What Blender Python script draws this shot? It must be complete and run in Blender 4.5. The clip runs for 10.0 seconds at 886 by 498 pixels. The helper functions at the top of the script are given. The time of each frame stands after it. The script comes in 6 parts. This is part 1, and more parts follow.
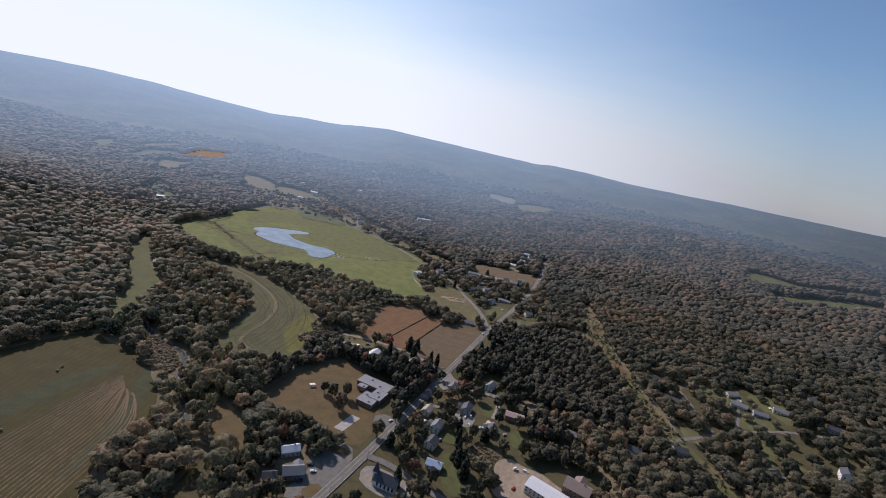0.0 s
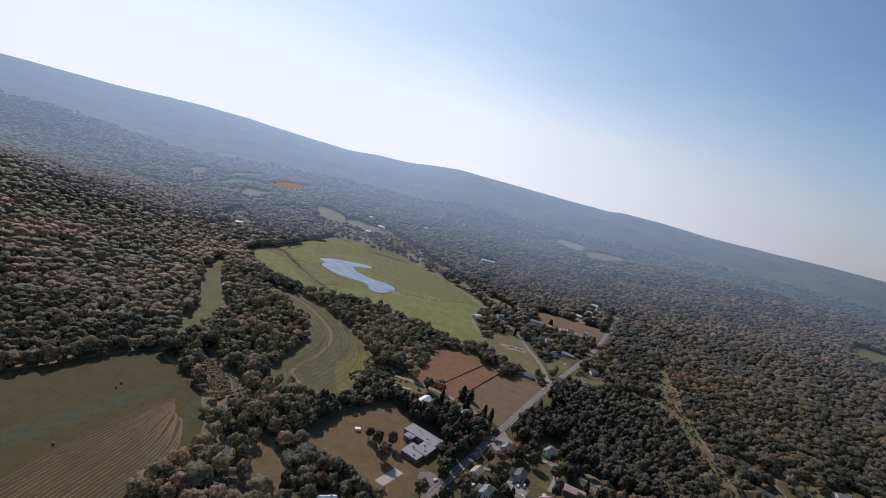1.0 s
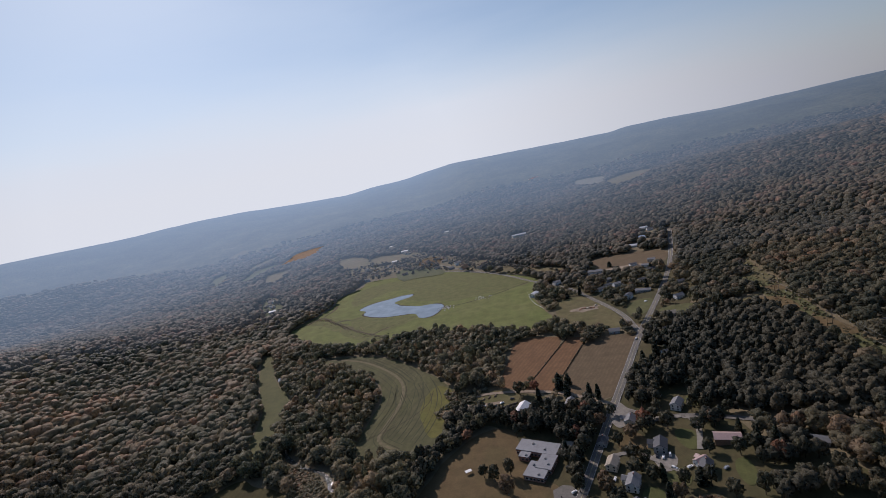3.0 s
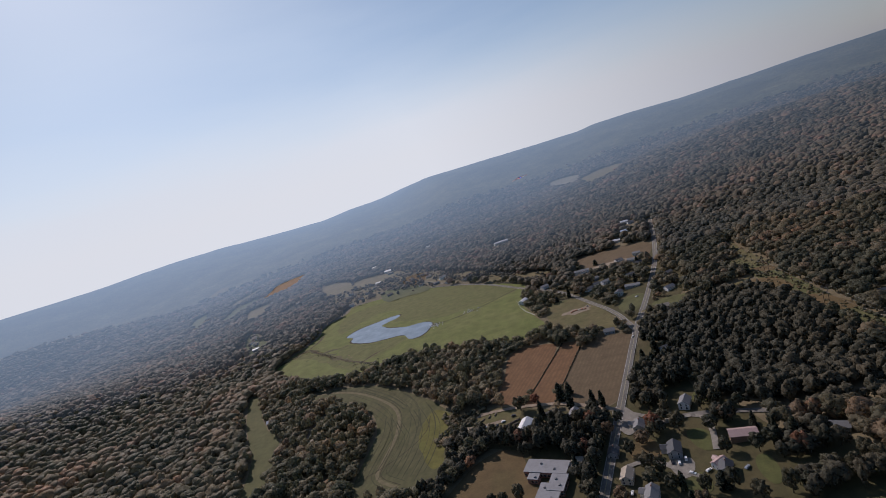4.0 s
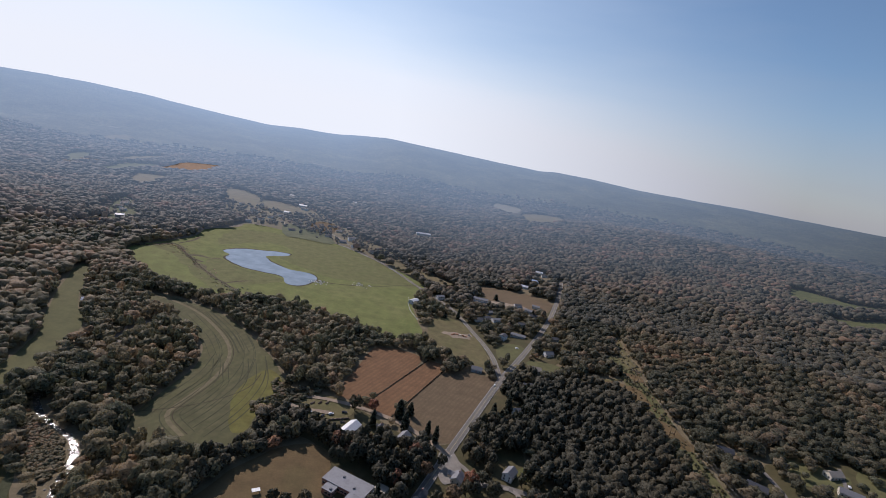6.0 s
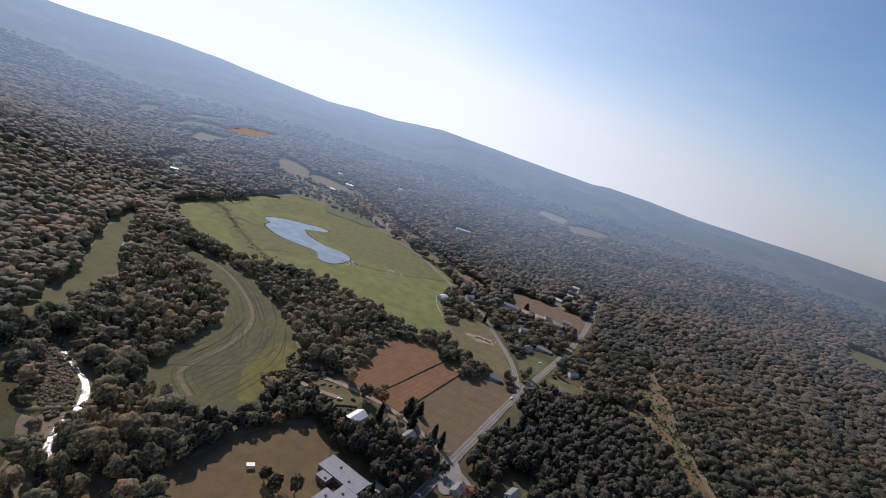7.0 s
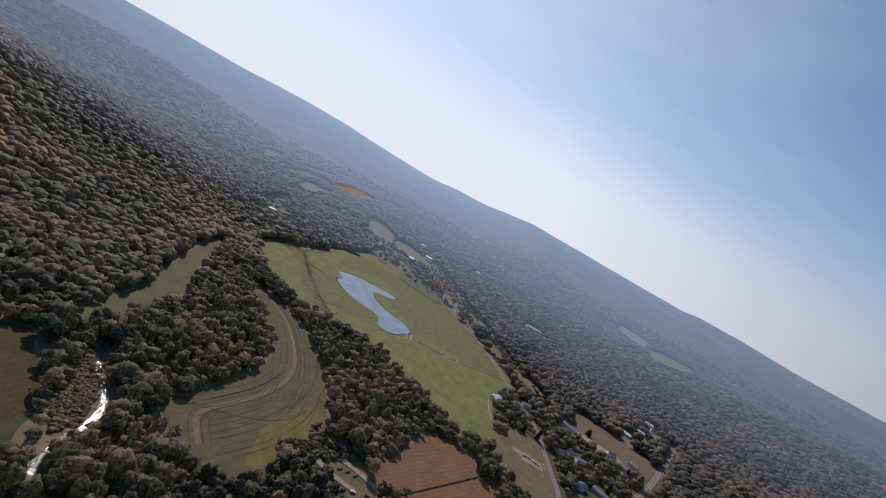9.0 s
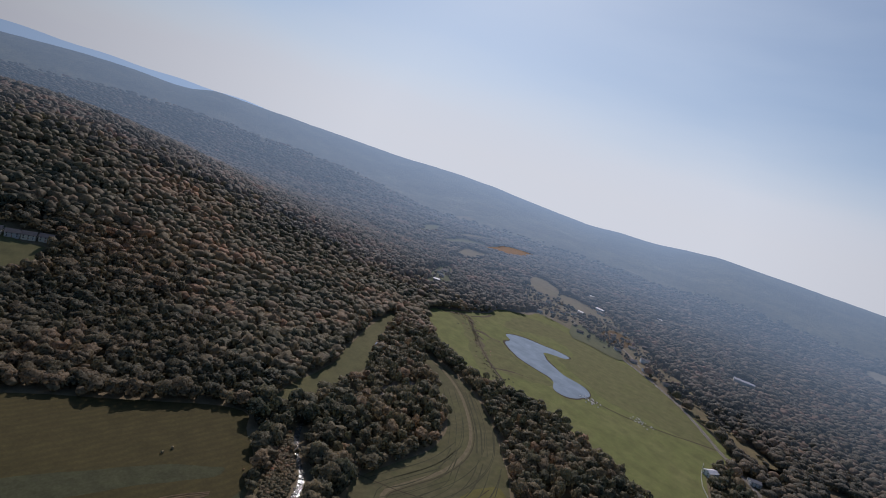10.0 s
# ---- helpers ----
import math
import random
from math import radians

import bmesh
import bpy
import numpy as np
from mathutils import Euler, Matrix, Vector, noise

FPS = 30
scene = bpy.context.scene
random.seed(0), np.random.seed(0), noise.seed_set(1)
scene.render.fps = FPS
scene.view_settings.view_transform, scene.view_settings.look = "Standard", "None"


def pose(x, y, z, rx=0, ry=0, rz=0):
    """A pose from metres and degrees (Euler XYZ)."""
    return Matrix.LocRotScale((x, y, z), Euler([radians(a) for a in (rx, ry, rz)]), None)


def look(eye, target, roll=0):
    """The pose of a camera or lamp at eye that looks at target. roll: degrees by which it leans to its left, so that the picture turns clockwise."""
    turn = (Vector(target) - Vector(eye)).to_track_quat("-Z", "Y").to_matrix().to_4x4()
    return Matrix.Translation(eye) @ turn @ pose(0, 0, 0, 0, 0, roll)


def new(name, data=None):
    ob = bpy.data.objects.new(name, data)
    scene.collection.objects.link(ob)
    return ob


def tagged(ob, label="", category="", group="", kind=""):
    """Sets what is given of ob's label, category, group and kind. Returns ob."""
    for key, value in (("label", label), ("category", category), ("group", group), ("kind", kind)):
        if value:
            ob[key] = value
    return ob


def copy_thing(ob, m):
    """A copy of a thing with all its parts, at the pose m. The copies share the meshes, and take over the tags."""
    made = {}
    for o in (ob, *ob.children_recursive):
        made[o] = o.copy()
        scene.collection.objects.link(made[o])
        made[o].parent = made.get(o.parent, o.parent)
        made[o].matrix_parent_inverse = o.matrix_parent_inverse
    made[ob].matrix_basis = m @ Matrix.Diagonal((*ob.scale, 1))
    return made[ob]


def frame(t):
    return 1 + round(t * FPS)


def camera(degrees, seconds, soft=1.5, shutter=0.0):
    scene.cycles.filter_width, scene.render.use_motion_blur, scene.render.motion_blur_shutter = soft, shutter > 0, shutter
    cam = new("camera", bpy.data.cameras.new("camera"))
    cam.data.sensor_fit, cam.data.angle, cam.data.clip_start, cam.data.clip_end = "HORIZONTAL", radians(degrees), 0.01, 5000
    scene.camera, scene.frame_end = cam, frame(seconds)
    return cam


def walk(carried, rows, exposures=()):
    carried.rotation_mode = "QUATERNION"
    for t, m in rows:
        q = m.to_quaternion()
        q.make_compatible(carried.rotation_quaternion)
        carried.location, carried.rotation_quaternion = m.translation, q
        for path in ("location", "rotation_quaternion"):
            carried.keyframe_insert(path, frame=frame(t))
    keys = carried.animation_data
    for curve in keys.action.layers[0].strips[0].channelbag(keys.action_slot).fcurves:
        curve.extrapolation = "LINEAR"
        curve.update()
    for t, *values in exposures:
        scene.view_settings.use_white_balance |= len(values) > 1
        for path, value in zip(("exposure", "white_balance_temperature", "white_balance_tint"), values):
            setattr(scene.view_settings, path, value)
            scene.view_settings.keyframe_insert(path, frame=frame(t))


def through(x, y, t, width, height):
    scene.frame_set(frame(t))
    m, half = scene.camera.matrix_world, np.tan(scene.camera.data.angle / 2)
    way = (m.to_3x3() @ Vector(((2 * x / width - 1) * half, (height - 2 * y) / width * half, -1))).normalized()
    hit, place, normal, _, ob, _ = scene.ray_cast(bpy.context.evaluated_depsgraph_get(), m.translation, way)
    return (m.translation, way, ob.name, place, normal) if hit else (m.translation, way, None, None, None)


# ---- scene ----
cam = camera(86.8, 10.0, soft=0.7)
PATH = [
    (0, (-0.776, -1.209, 240.952), (-0.773, 0.743, 240.516), 11.8),
    (0.5, (-2.604, 10.676, 240.476), (-2.662, 12.64, 240.106), 23.2),
    (1, (-2.389, 22.552, 240.04), (-2.686, 24.501, 239.706), 14.2),
    (1.5, (-1.409, 33.915, 239.16), (-1.805, 35.849, 238.841), 3.7),
    (2, (-0.996, 45.242, 238.006), (-1.468, 47.159, 237.685), -4.2),
    (2.5, (-1.081, 57.029, 237.594), (-1.588, 58.934, 237.254), -10.2),
    (2.7, (-1.257, 61.552, 237.629), (-1.726, 63.465, 237.282), -11.1),
    (3.8, (-2.694, 85.102, 235.81), (-3.052, 87.049, 235.526), -17.6),
    (4, (-2.671, 89.576, 235.805), (-3.018, 91.522, 235.506), -18.5),
    (4.5, (-2.145, 100.195, 236.241), (-2.256, 102.159, 235.88), -9.8),
    (5, (-2.025, 110.593, 236.202), (-2.039, 112.561, 235.845), -0.4),
    (5.5, (-1.188, 121.281, 235.987), (-1.215, 123.251, 235.645), 8.5),
    (5.7, (-1.186, 125.183, 235.811), (-1.203, 127.149, 235.443), 8.8),
    (6.8, (0.574, 144.934, 233.272), (0.482, 146.879, 232.815), 19.3),
    (7, (0.892, 148.73, 233.056), (0.721, 150.67, 232.598), 18.4),
    (7.5, (1.484, 158.281, 232.317), (1.114, 160.184, 231.824), 13.7),
    (8, (-0.059, 167.736, 231.399), (-0.444, 169.635, 230.901), 9.8),
    (8.5, (-1.876, 177.014, 230.825), (-2.157, 178.951, 230.413), 20.4),
    (9, (-3.36, 185.26, 230.375), (-3.96, 187.15, 230.112), 28.7),
    (9.5, (-7.11, 195.141, 230.363), (-8.037, 196.89, 230.075), 34.2),
    (10, (-10.968, 204.247, 230.536), (-12.199, 205.792, 230.224), 18.1),
]
walk(cam, [(t, look(eye, target, roll)) for t, eye, target, roll in PATH], [(t, stops, kelvin, 13) for t, stops, kelvin in ((0, 0, 5980), (0.5, 0.08, 5950), (1, -0.04, 6000), (1.5, -0.22, 6000), (2.5, -0.33, 6020), (4, -0.37, 6100), (5, -0.2, 6100), (5.5, -0.17, 6050), (7, 0.07, 5980), (8, 0.04, 5980), (9, -0.2, 5980), (10, -0.52, 6000))])

# ---------------------------------------------------------------- light
SUN_AZ, SUN_EL = -42.0, 37.5          # degrees from +y (minus: to the west), and above the horizon
world = bpy.data.worlds.new("world")
scene.world = world
world.use_nodes = True
wn, wl = world.node_tree.nodes, world.node_tree.links
sky = wn.new("ShaderNodeTexSky")
sky.sky_type, sky.sun_disc = "NISHITA", False
sky.sun_elevation, sky.sun_rotation = radians(SUN_EL), radians(SUN_AZ)
sky.altitude, sky.air_density, sky.dust_density, sky.ozone_density = 250, 1.0, 0.6, 1.8
# pale haze that thickens towards the horizon
way = wn.new("ShaderNodeTexCoord")
split = wn.new("ShaderNodeSeparateXYZ")
wl.new(way.outputs["Generated"], split.inputs[0])
thick_air = wn.new("ShaderNodeMapRange")
thick_air.interpolation_type = "SMOOTHERSTEP"
thick_air.inputs[1].default_value, thick_air.inputs[2].default_value, thick_air.inputs[3].default_value, thick_air.inputs[4].default_value = -0.02, 0.30, 0.9, 0.06
wl.new(split.outputs[2], thick_air.inputs[0])
haze = wn.new("ShaderNodeMix")
haze.data_type = "RGBA"
# whiter on the sun's side, greyer away from it
sunward = wn.new("ShaderNodeVectorMath")
sunward.operation, sunward.inputs[1].default_value = "DOT_PRODUCT", (math.sin(radians(-30)), math.cos(radians(-30)), 0)
wl.new(way.outputs["Generated"], sunward.inputs[0])
side = wn.new("ShaderNodeMapRange")
side.inputs[1].default_value, side.inputs[2].default_value = 0.42, 0.93
wl.new(sunward.outputs["Value"], side.inputs[0])
pale = wn.new("ShaderNodeMix")
pale.data_type = "RGBA"
pale.inputs[6].default_value, pale.inputs[7].default_value = (3.4, 3.36, 3.6, 1), (8.05, 8.05, 8.2, 1)
wl.new(side.outputs[0], pale.inputs[0])
# bluer with height
clear_up = wn.new("ShaderNodeMapRange")
clear_up.inputs[1].default_value, clear_up.inputs[2].default_value = 0.06, 0.3
wl.new(split.outputs[2], clear_up.inputs[0])
high_tone = wn.new("ShaderNodeMix")
high_tone.data_type, high_tone.blend_type = "RGBA", "MULTIPLY"
high_tone.inputs[7].default_value = (0.88, 0.98, 1.08, 1)
wl.new(clear_up.outputs[0], high_tone.inputs[0])
wl.new(pale.outputs[2], high_tone.inputs[6])
wl.new(high_tone.outputs[2], haze.inputs[7])
# faint high wisps
veil = wn.new("ShaderNodeTexNoise")
veil.inputs["Scale"].default_value, veil.inputs["Detail"].default_value = 2.6, 6.0
squeeze = wn.new("ShaderNodeMapping")
squeeze.inputs["Scale"].default_value = (1.0, 1.0, 5.0)
wl.new(way.outputs["Generated"], squeeze.inputs[0])
wl.new(squeeze.outputs[0], veil.inputs["Vector"])
wisp = wn.new("ShaderNodeMapRange")
wisp.inputs[1].default_value, wisp.inputs[2].default_value, wisp.inputs[3].default_value, wisp.inputs[4].default_value = 0.3, 0.75, -0.06, 0.13
wl.new(veil.outputs["Fac"], wisp.inputs[0])
sum_air = wn.new("ShaderNodeMath")
lean = wn.new("ShaderNodeMath")
lean.operation, lean.inputs[1].default_value, lean.inputs[2].default_value = "MULTIPLY_ADD", 0.54, -0.15
wl.new(side.outputs[0], lean.inputs[0])
wisps = wn.new("ShaderNodeMath")
wl.new(wisp.outputs[0], wisps.inputs[0])
wl.new(lean.outputs[0], wisps.inputs[1])
sum_air.operation, sum_air.use_clamp = "ADD", True
wl.new(thick_air.outputs[0], sum_air.inputs[0])
wl.new(wisps.outputs[0], sum_air.inputs[1])
wl.new(sum_air.outputs[0], haze.inputs[0])
dim = wn.new("ShaderNodeMix")
dim.data_type, dim.blend_type, dim.inputs[0].default_value, dim.inputs[7].default_value = "RGBA", "MULTIPLY", 1.0, (0.88, 0.90, 0.89, 1)
wl.new(sky.outputs[0], dim.inputs[6])
wl.new(dim.outputs[2], haze.inputs[6])
wl.new(haze.outputs[2], wn["Background"].inputs[0])
wn["Background"].inputs[1].default_value = 0.116
sun = new("sun", bpy.data.lights.new("sun", "SUN"))
sun.data.energy, sun.data.angle, sun.data.color = 4.45, radians(0.55), (1.0, 0.855, 0.77)
a, e = radians(SUN_AZ), radians(SUN_EL)
sun_way = Vector((math.sin(a) * math.cos(e), math.cos(a) * math.cos(e), math.sin(e)))
sun.matrix_world = look(sun_way * 500, (0, 0, 0))
scene.view_settings.exposure = 0.0


# ---------------------------------------------------------------- materials
def material(name):
    m = bpy.data.materials.new(name)
    m.use_nodes = True
    return m, m.node_tree.nodes, m.node_tree.links, m.node_tree.nodes["Principled BSDF"]


def noise_ramp(n, l, pos, scale, colours, detail=5.0, rough=0.6):
    """Colours spread over a noise of that many bumps a metre."""
    t = n.new("ShaderNodeTexNoise")
    t.inputs["Scale"].default_value, t.inputs["Detail"].default_value, t.inputs["Roughness"].default_value = scale, detail, rough
    l.new(pos, t.inputs["Vector"])
    r = n.new("ShaderNodeValToRGB")
    while len(r.color_ramp.elements) < len(colours):
        r.color_ramp.elements.new(0.5)
    for k, c in enumerate(colours):
        r.color_ramp.elements[k].position = 0.28 + 0.44 * k / max(1, len(colours) - 1)
        r.color_ramp.elements[k].color = (*c, 1)
    l.new(t.outputs["Fac"], r.inputs[0])
    return t, r


def blend(n, l, fac, a, b, mode="MIX"):
    m = n.new("ShaderNodeMix")
    m.data_type, m.blend_type = "RGBA", mode
    for socket, v in ((m.inputs[0], fac), (m.inputs[6], a), (m.inputs[7], b)):
        if hasattr(v, "is_linked"):
            l.new(v, socket)
        else:
            socket.default_value = v if not isinstance(v, tuple) else (*v, 1)
    return m.outputs[2]


def ground_material(name, coarse, fine, coarse_scale=0.02, fine_scale=0.6, rough=0.95, bump=0.5, dist=0.3, stripes=None):
    """A worn outdoor surface: large patches, fine grain and relief. stripes: (degrees, metres apart, colour, amount, wobble)."""
    m, n, l, b = material(name)
    pos = n.new("ShaderNodeNewGeometry").outputs["Position"]
    _, big = noise_ramp(n, l, pos, coarse_scale, coarse)
    grain, small = noise_ramp(n, l, pos, fine_scale, fine, 6, 0.7)
    col = blend(n, l, 0.5, big.outputs[0], small.outputs[0])
    _, mid = noise_ramp(n, l, pos, (coarse_scale * fine_scale) ** 0.5, [(0.72,) * 3, (1.0,) * 3, (1.25,) * 3])
    col = blend(n, l, 0.8, col, mid.outputs[0], "MULTIPLY")
    height = grain.outputs["Fac"]
    if stripes:
        deg, apart, colour, amount, wobble = stripes
        mp = n.new("ShaderNodeMapping")
        mp.inputs["Rotation"].default_value = (0, 0, radians(deg))
        l.new(pos, mp.inputs[0])
        w = n.new("ShaderNodeTexWave")
        w.bands_direction = "X"
        w.inputs["Scale"].default_value = 0.314 / apart
        w.inputs["Distortion"].default_value, w.inputs["Detail"].default_value, w.inputs["Detail Scale"].default_value = wobble, 2.0, 0.6
        l.new(mp.outputs[0], w.inputs[0])
        k = n.new("ShaderNodeMath")
        k.operation = "MULTIPLY"
        l.new(w.outputs["Fac"], k.inputs[0])
        l.new(mid.outputs[0], k.inputs[1])
        k2 = n.new("ShaderNodeMath")
        k2.operation, k2.inputs[1].default_value = "MULTIPLY", amount
        l.new(k.outputs[0], k2.inputs[0])
        col = blend(n, l, k2.outputs[0], col, colour)
    l.new(col, b.inputs["Base Color"])
    b.inputs["Roughness"].default_value = rough
    b.inputs["Specular IOR Level"].default_value = 0.25
    bp = n.new("ShaderNodeBump")
    bp.inputs["Strength"].default_value, bp.inputs["Distance"].default_value = bump, dist
    l.new(height, bp.inputs["Height"])
    l.new(bp.outputs[0], b.inputs["Normal"])
    return m


def leaf_material(name, hues, grain=0.9, random_source="tint", sheen=0.2, sheen_tint=(0.95, 0.86, 0.82, 1), mottle=0.38, relief=0.6, gaps=0.5, through=0.5, open_share=0.6):
    """Foliage: a hue for each tree, mottled at leaf and branch scale, a little light let through."""
    m, n, l, b = material(name)
    pos = n.new("ShaderNodeNewGeometry").outputs["Position"]
    if random_source == "tint":
        rnd = n.new("ShaderNodeAttribute")
        rnd.attribute_name = "tint"
        rnd = rnd.outputs["Fac"]
    else:
        rnd = n.new("ShaderNodeObjectInfo").outputs["Random"]
    r = n.new("ShaderNodeValToRGB")
    r.color_ramp.interpolation = "LINEAR"
    while len(r.color_ramp.elements) < len(hues):
        r.color_ramp.elements.new(0.5)
    for k, (p, c) in enumerate(hues):
        r.color_ramp.elements[k].position = p
        r.color_ramp.elements[k].color = (*c, 1)
    l.new(rnd, r.inputs[0])
    fine, mott = noise_ramp(n, l, pos, grain, [(1 - mottle,) * 3, (1.0,) * 3, (1 + mottle, 1 + 0.95 * mottle, 1 + 0.8 * mottle)], 6, 0.7)
    _, big = noise_ramp(n, l, pos, 0.007, [(0.66, 0.72, 0.7), (1.05, 1.02, 1.0), (1.34, 1.18, 1.05)], 4)
    col = blend(n, l, 1.0, r.outputs[0], mott.outputs[0], "MULTIPLY")
    col = blend(n, l, 1.0, col, big.outputs[0], "MULTIPLY")
    l.new(col, b.inputs["Base Color"])
    b.inputs["Roughness"].default_value = 0.62
    b.inputs["Specular IOR Level"].default_value = 0.16
    b.inputs["Sheen Weight"].default_value, b.inputs["Sheen Roughness"].default_value, b.inputs["Sheen Tint"].default_value = sheen, 0.95, sheen_tint
    bp = n.new("ShaderNodeBump")
    bp.inputs["Strength"].default_value, bp.inputs["Distance"].default_value = relief, 0.8
    l.new(fine.outputs["Fac"], bp.inputs["Height"])
    l.new(bp.outputs[0], b.inputs["Normal"])
    tr = n.new("ShaderNodeBsdfTranslucent")
    l.new(col, tr.inputs[0])
    mx = n.new("ShaderNodeMixShader")
    mx.inputs[0].default_value = through
    l.new(b.outputs[0], mx.inputs[1])
    l.new(tr.outputs[0], mx.inputs[2])
    # gaps between the leaves, through which light and view pass into the crown
    lace = n.new("ShaderNodeTexNoise")
    lace.inputs["Scale"].default_value, lace.inputs["Detail"].default_value = gaps, 3.0
    l.new(pos, lace.inputs["Vector"])
    cut = n.new("ShaderNodeMapRange")
    cut.inputs[1].default_value, cut.inputs[2].default_value, cut.inputs[3].default_value, cut.inputs[4].default_value = 0.42, 0.54, open_share, 0.0
    l.new(lace.outputs["Fac"], cut.inputs[0])
    clear = n.new("ShaderNodeBsdfTransparent")
    sieve = n.new("ShaderNodeMixShader")
    sieve.name = "Leaves"
    l.new(cut.outputs[0], sieve.inputs[0])
    l.new(mx.outputs[0], sieve.inputs[1])
    l.new(clear.outputs[0], sieve.inputs[2])
    l.new(sieve.outputs[0], n["Material Output"].inputs[0])
    return m


def plain(name, colour, rough=0.6, metal=0.0, vary=0.25, scale=1.5, bump=0.1):
    """A built surface with slight soiling."""
    m, n, l, b = material(name)
    pos = n.new("ShaderNodeNewGeometry").outputs["Position"]
    t, r = noise_ramp(n, l, pos, scale, [(1 - vary,) * 3, (1.0,) * 3, (1 + vary * 0.5,) * 3], 6, 0.65)
    col = blend(n, l, 1.0, colour, r.outputs[0], "MULTIPLY")
    l.new(col, b.inputs["Base Color"])
    b.inputs["Roughness"].default_value, b.inputs["Metallic"].default_value = rough, metal
    bp = n.new("ShaderNodeBump")
    bp.inputs["Strength"].default_value, bp.inputs["Distance"].default_value = bump, 0.05
    l.new(t.outputs["Fac"], bp.inputs["Height"])
    l.new(bp.outputs[0], b.inputs["Normal"])
    return m


def water_material(name, colour, rough, ripple, scale, dist=0.05):
    m, n, l, b = material(name)
    pos = n.new("ShaderNodeNewGeometry").outputs["Position"]
    t, r = noise_ramp(n, l, pos, 0.05, [colour, tuple(c * 1.5 for c in colour)])
    l.new(r.outputs[0], b.inputs["Base Color"])
    b.inputs["Roughness"].default_value, b.inputs["IOR"].default_value = rough, 1.33
    w, _ = noise_ramp(n, l, pos, scale, [(0, 0, 0), (1, 1, 1)], 3)
    bp = n.new("ShaderNodeBump")
    bp.inputs["Strength"].default_value, bp.inputs["Distance"].default_value = ripple, dist
    l.new(w.outputs["Fac"], bp.inputs["Height"])
    l.new(bp.outputs[0], b.inputs["Normal"])
    return m


def haze_glow(n, l, shader, share, strength=1.0):
    """Paints far haze into a material as bluish emission, whiter towards the sun's side of the valley. share: how much
    of it at each of AIR_AT metres.
    """
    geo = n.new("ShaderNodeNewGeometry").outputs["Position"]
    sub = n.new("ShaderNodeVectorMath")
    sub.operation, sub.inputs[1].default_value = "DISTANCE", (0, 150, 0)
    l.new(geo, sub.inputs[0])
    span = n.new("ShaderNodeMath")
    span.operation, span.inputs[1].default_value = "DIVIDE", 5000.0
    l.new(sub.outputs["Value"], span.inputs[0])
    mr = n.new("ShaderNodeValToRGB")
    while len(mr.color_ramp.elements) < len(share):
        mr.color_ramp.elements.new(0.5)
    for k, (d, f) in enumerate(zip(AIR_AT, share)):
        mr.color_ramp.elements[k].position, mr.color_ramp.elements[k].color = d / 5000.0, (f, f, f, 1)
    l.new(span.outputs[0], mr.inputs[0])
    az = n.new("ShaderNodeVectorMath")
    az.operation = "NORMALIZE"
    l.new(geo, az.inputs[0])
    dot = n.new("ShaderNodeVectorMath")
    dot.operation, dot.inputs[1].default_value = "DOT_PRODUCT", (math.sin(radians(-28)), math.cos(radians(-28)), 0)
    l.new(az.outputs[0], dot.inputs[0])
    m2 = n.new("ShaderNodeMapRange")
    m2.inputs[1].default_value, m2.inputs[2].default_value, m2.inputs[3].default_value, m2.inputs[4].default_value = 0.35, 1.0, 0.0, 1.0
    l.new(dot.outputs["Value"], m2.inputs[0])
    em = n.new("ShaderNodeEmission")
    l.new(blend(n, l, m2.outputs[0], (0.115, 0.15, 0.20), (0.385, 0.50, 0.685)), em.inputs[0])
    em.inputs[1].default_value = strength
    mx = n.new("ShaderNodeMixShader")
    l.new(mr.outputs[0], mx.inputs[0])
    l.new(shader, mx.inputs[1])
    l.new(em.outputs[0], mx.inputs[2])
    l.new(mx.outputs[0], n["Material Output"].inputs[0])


def distance_material(name, glow, strength=1.0):
    """The far wooded hills, out of reach of the flight, with haze mixed in as emission."""
    m, n, l, b = material(name)
    geo = n.new("ShaderNodeNewGeometry").outputs["Position"]
    f, r = noise_ramp(n, l, geo, 0.06, [(0.012, 0.018, 0.010), (0.085, 0.088, 0.045), (0.2, 0.165, 0.085)], 8, 0.8)
    _, big = noise_ramp(n, l, geo, 0.004, [(0.35,) * 3, (0.95,) * 3, (1.9, 1.75, 1.6)], 6, 0.7)
    col = blend(n, l, 1.0, r.outputs[0], big.outputs[0], "MULTIPLY")
    l.new(col, b.inputs["Base Color"])
    b.inputs["Roughness"].default_value = 0.9
    bp = n.new("ShaderNodeBump")
    bp.inputs["Strength"].default_value, bp.inputs["Distance"].default_value = 1.0, 14.0
    l.new(f.outputs["Fac"], bp.inputs["Height"])
    l.new(bp.outputs[0], b.inputs["Normal"])
    haze_glow(n, l, b.outputs[0], glow, strength)
    return m


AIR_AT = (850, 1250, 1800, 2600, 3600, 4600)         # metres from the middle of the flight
# share of the emission that paints the haze at those distances
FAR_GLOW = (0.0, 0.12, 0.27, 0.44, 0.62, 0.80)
M = {}
M["floor"] = ground_material("woodland_floor", [(0.105, 0.095, 0.056), (0.165, 0.13, 0.078), (0.125, 0.11, 0.064)], [(0.085, 0.073, 0.043), (0.19, 0.15, 0.092)])
M["lawn"] = ground_material("mown_grass", [(0.05, 0.055, 0.02), (0.078, 0.066, 0.03), (0.092, 0.07, 0.036)], [(0.042, 0.044, 0.017), (0.09, 0.072, 0.036)], 0.035, 0.8)
M["meadow"] = ground_material("wet_meadow", [(0.105, 0.128, 0.032), (0.135, 0.148, 0.044), (0.165, 0.158, 0.062)], [(0.085, 0.112, 0.026), (0.175, 0.165, 0.06)], 0.012, 0.35)
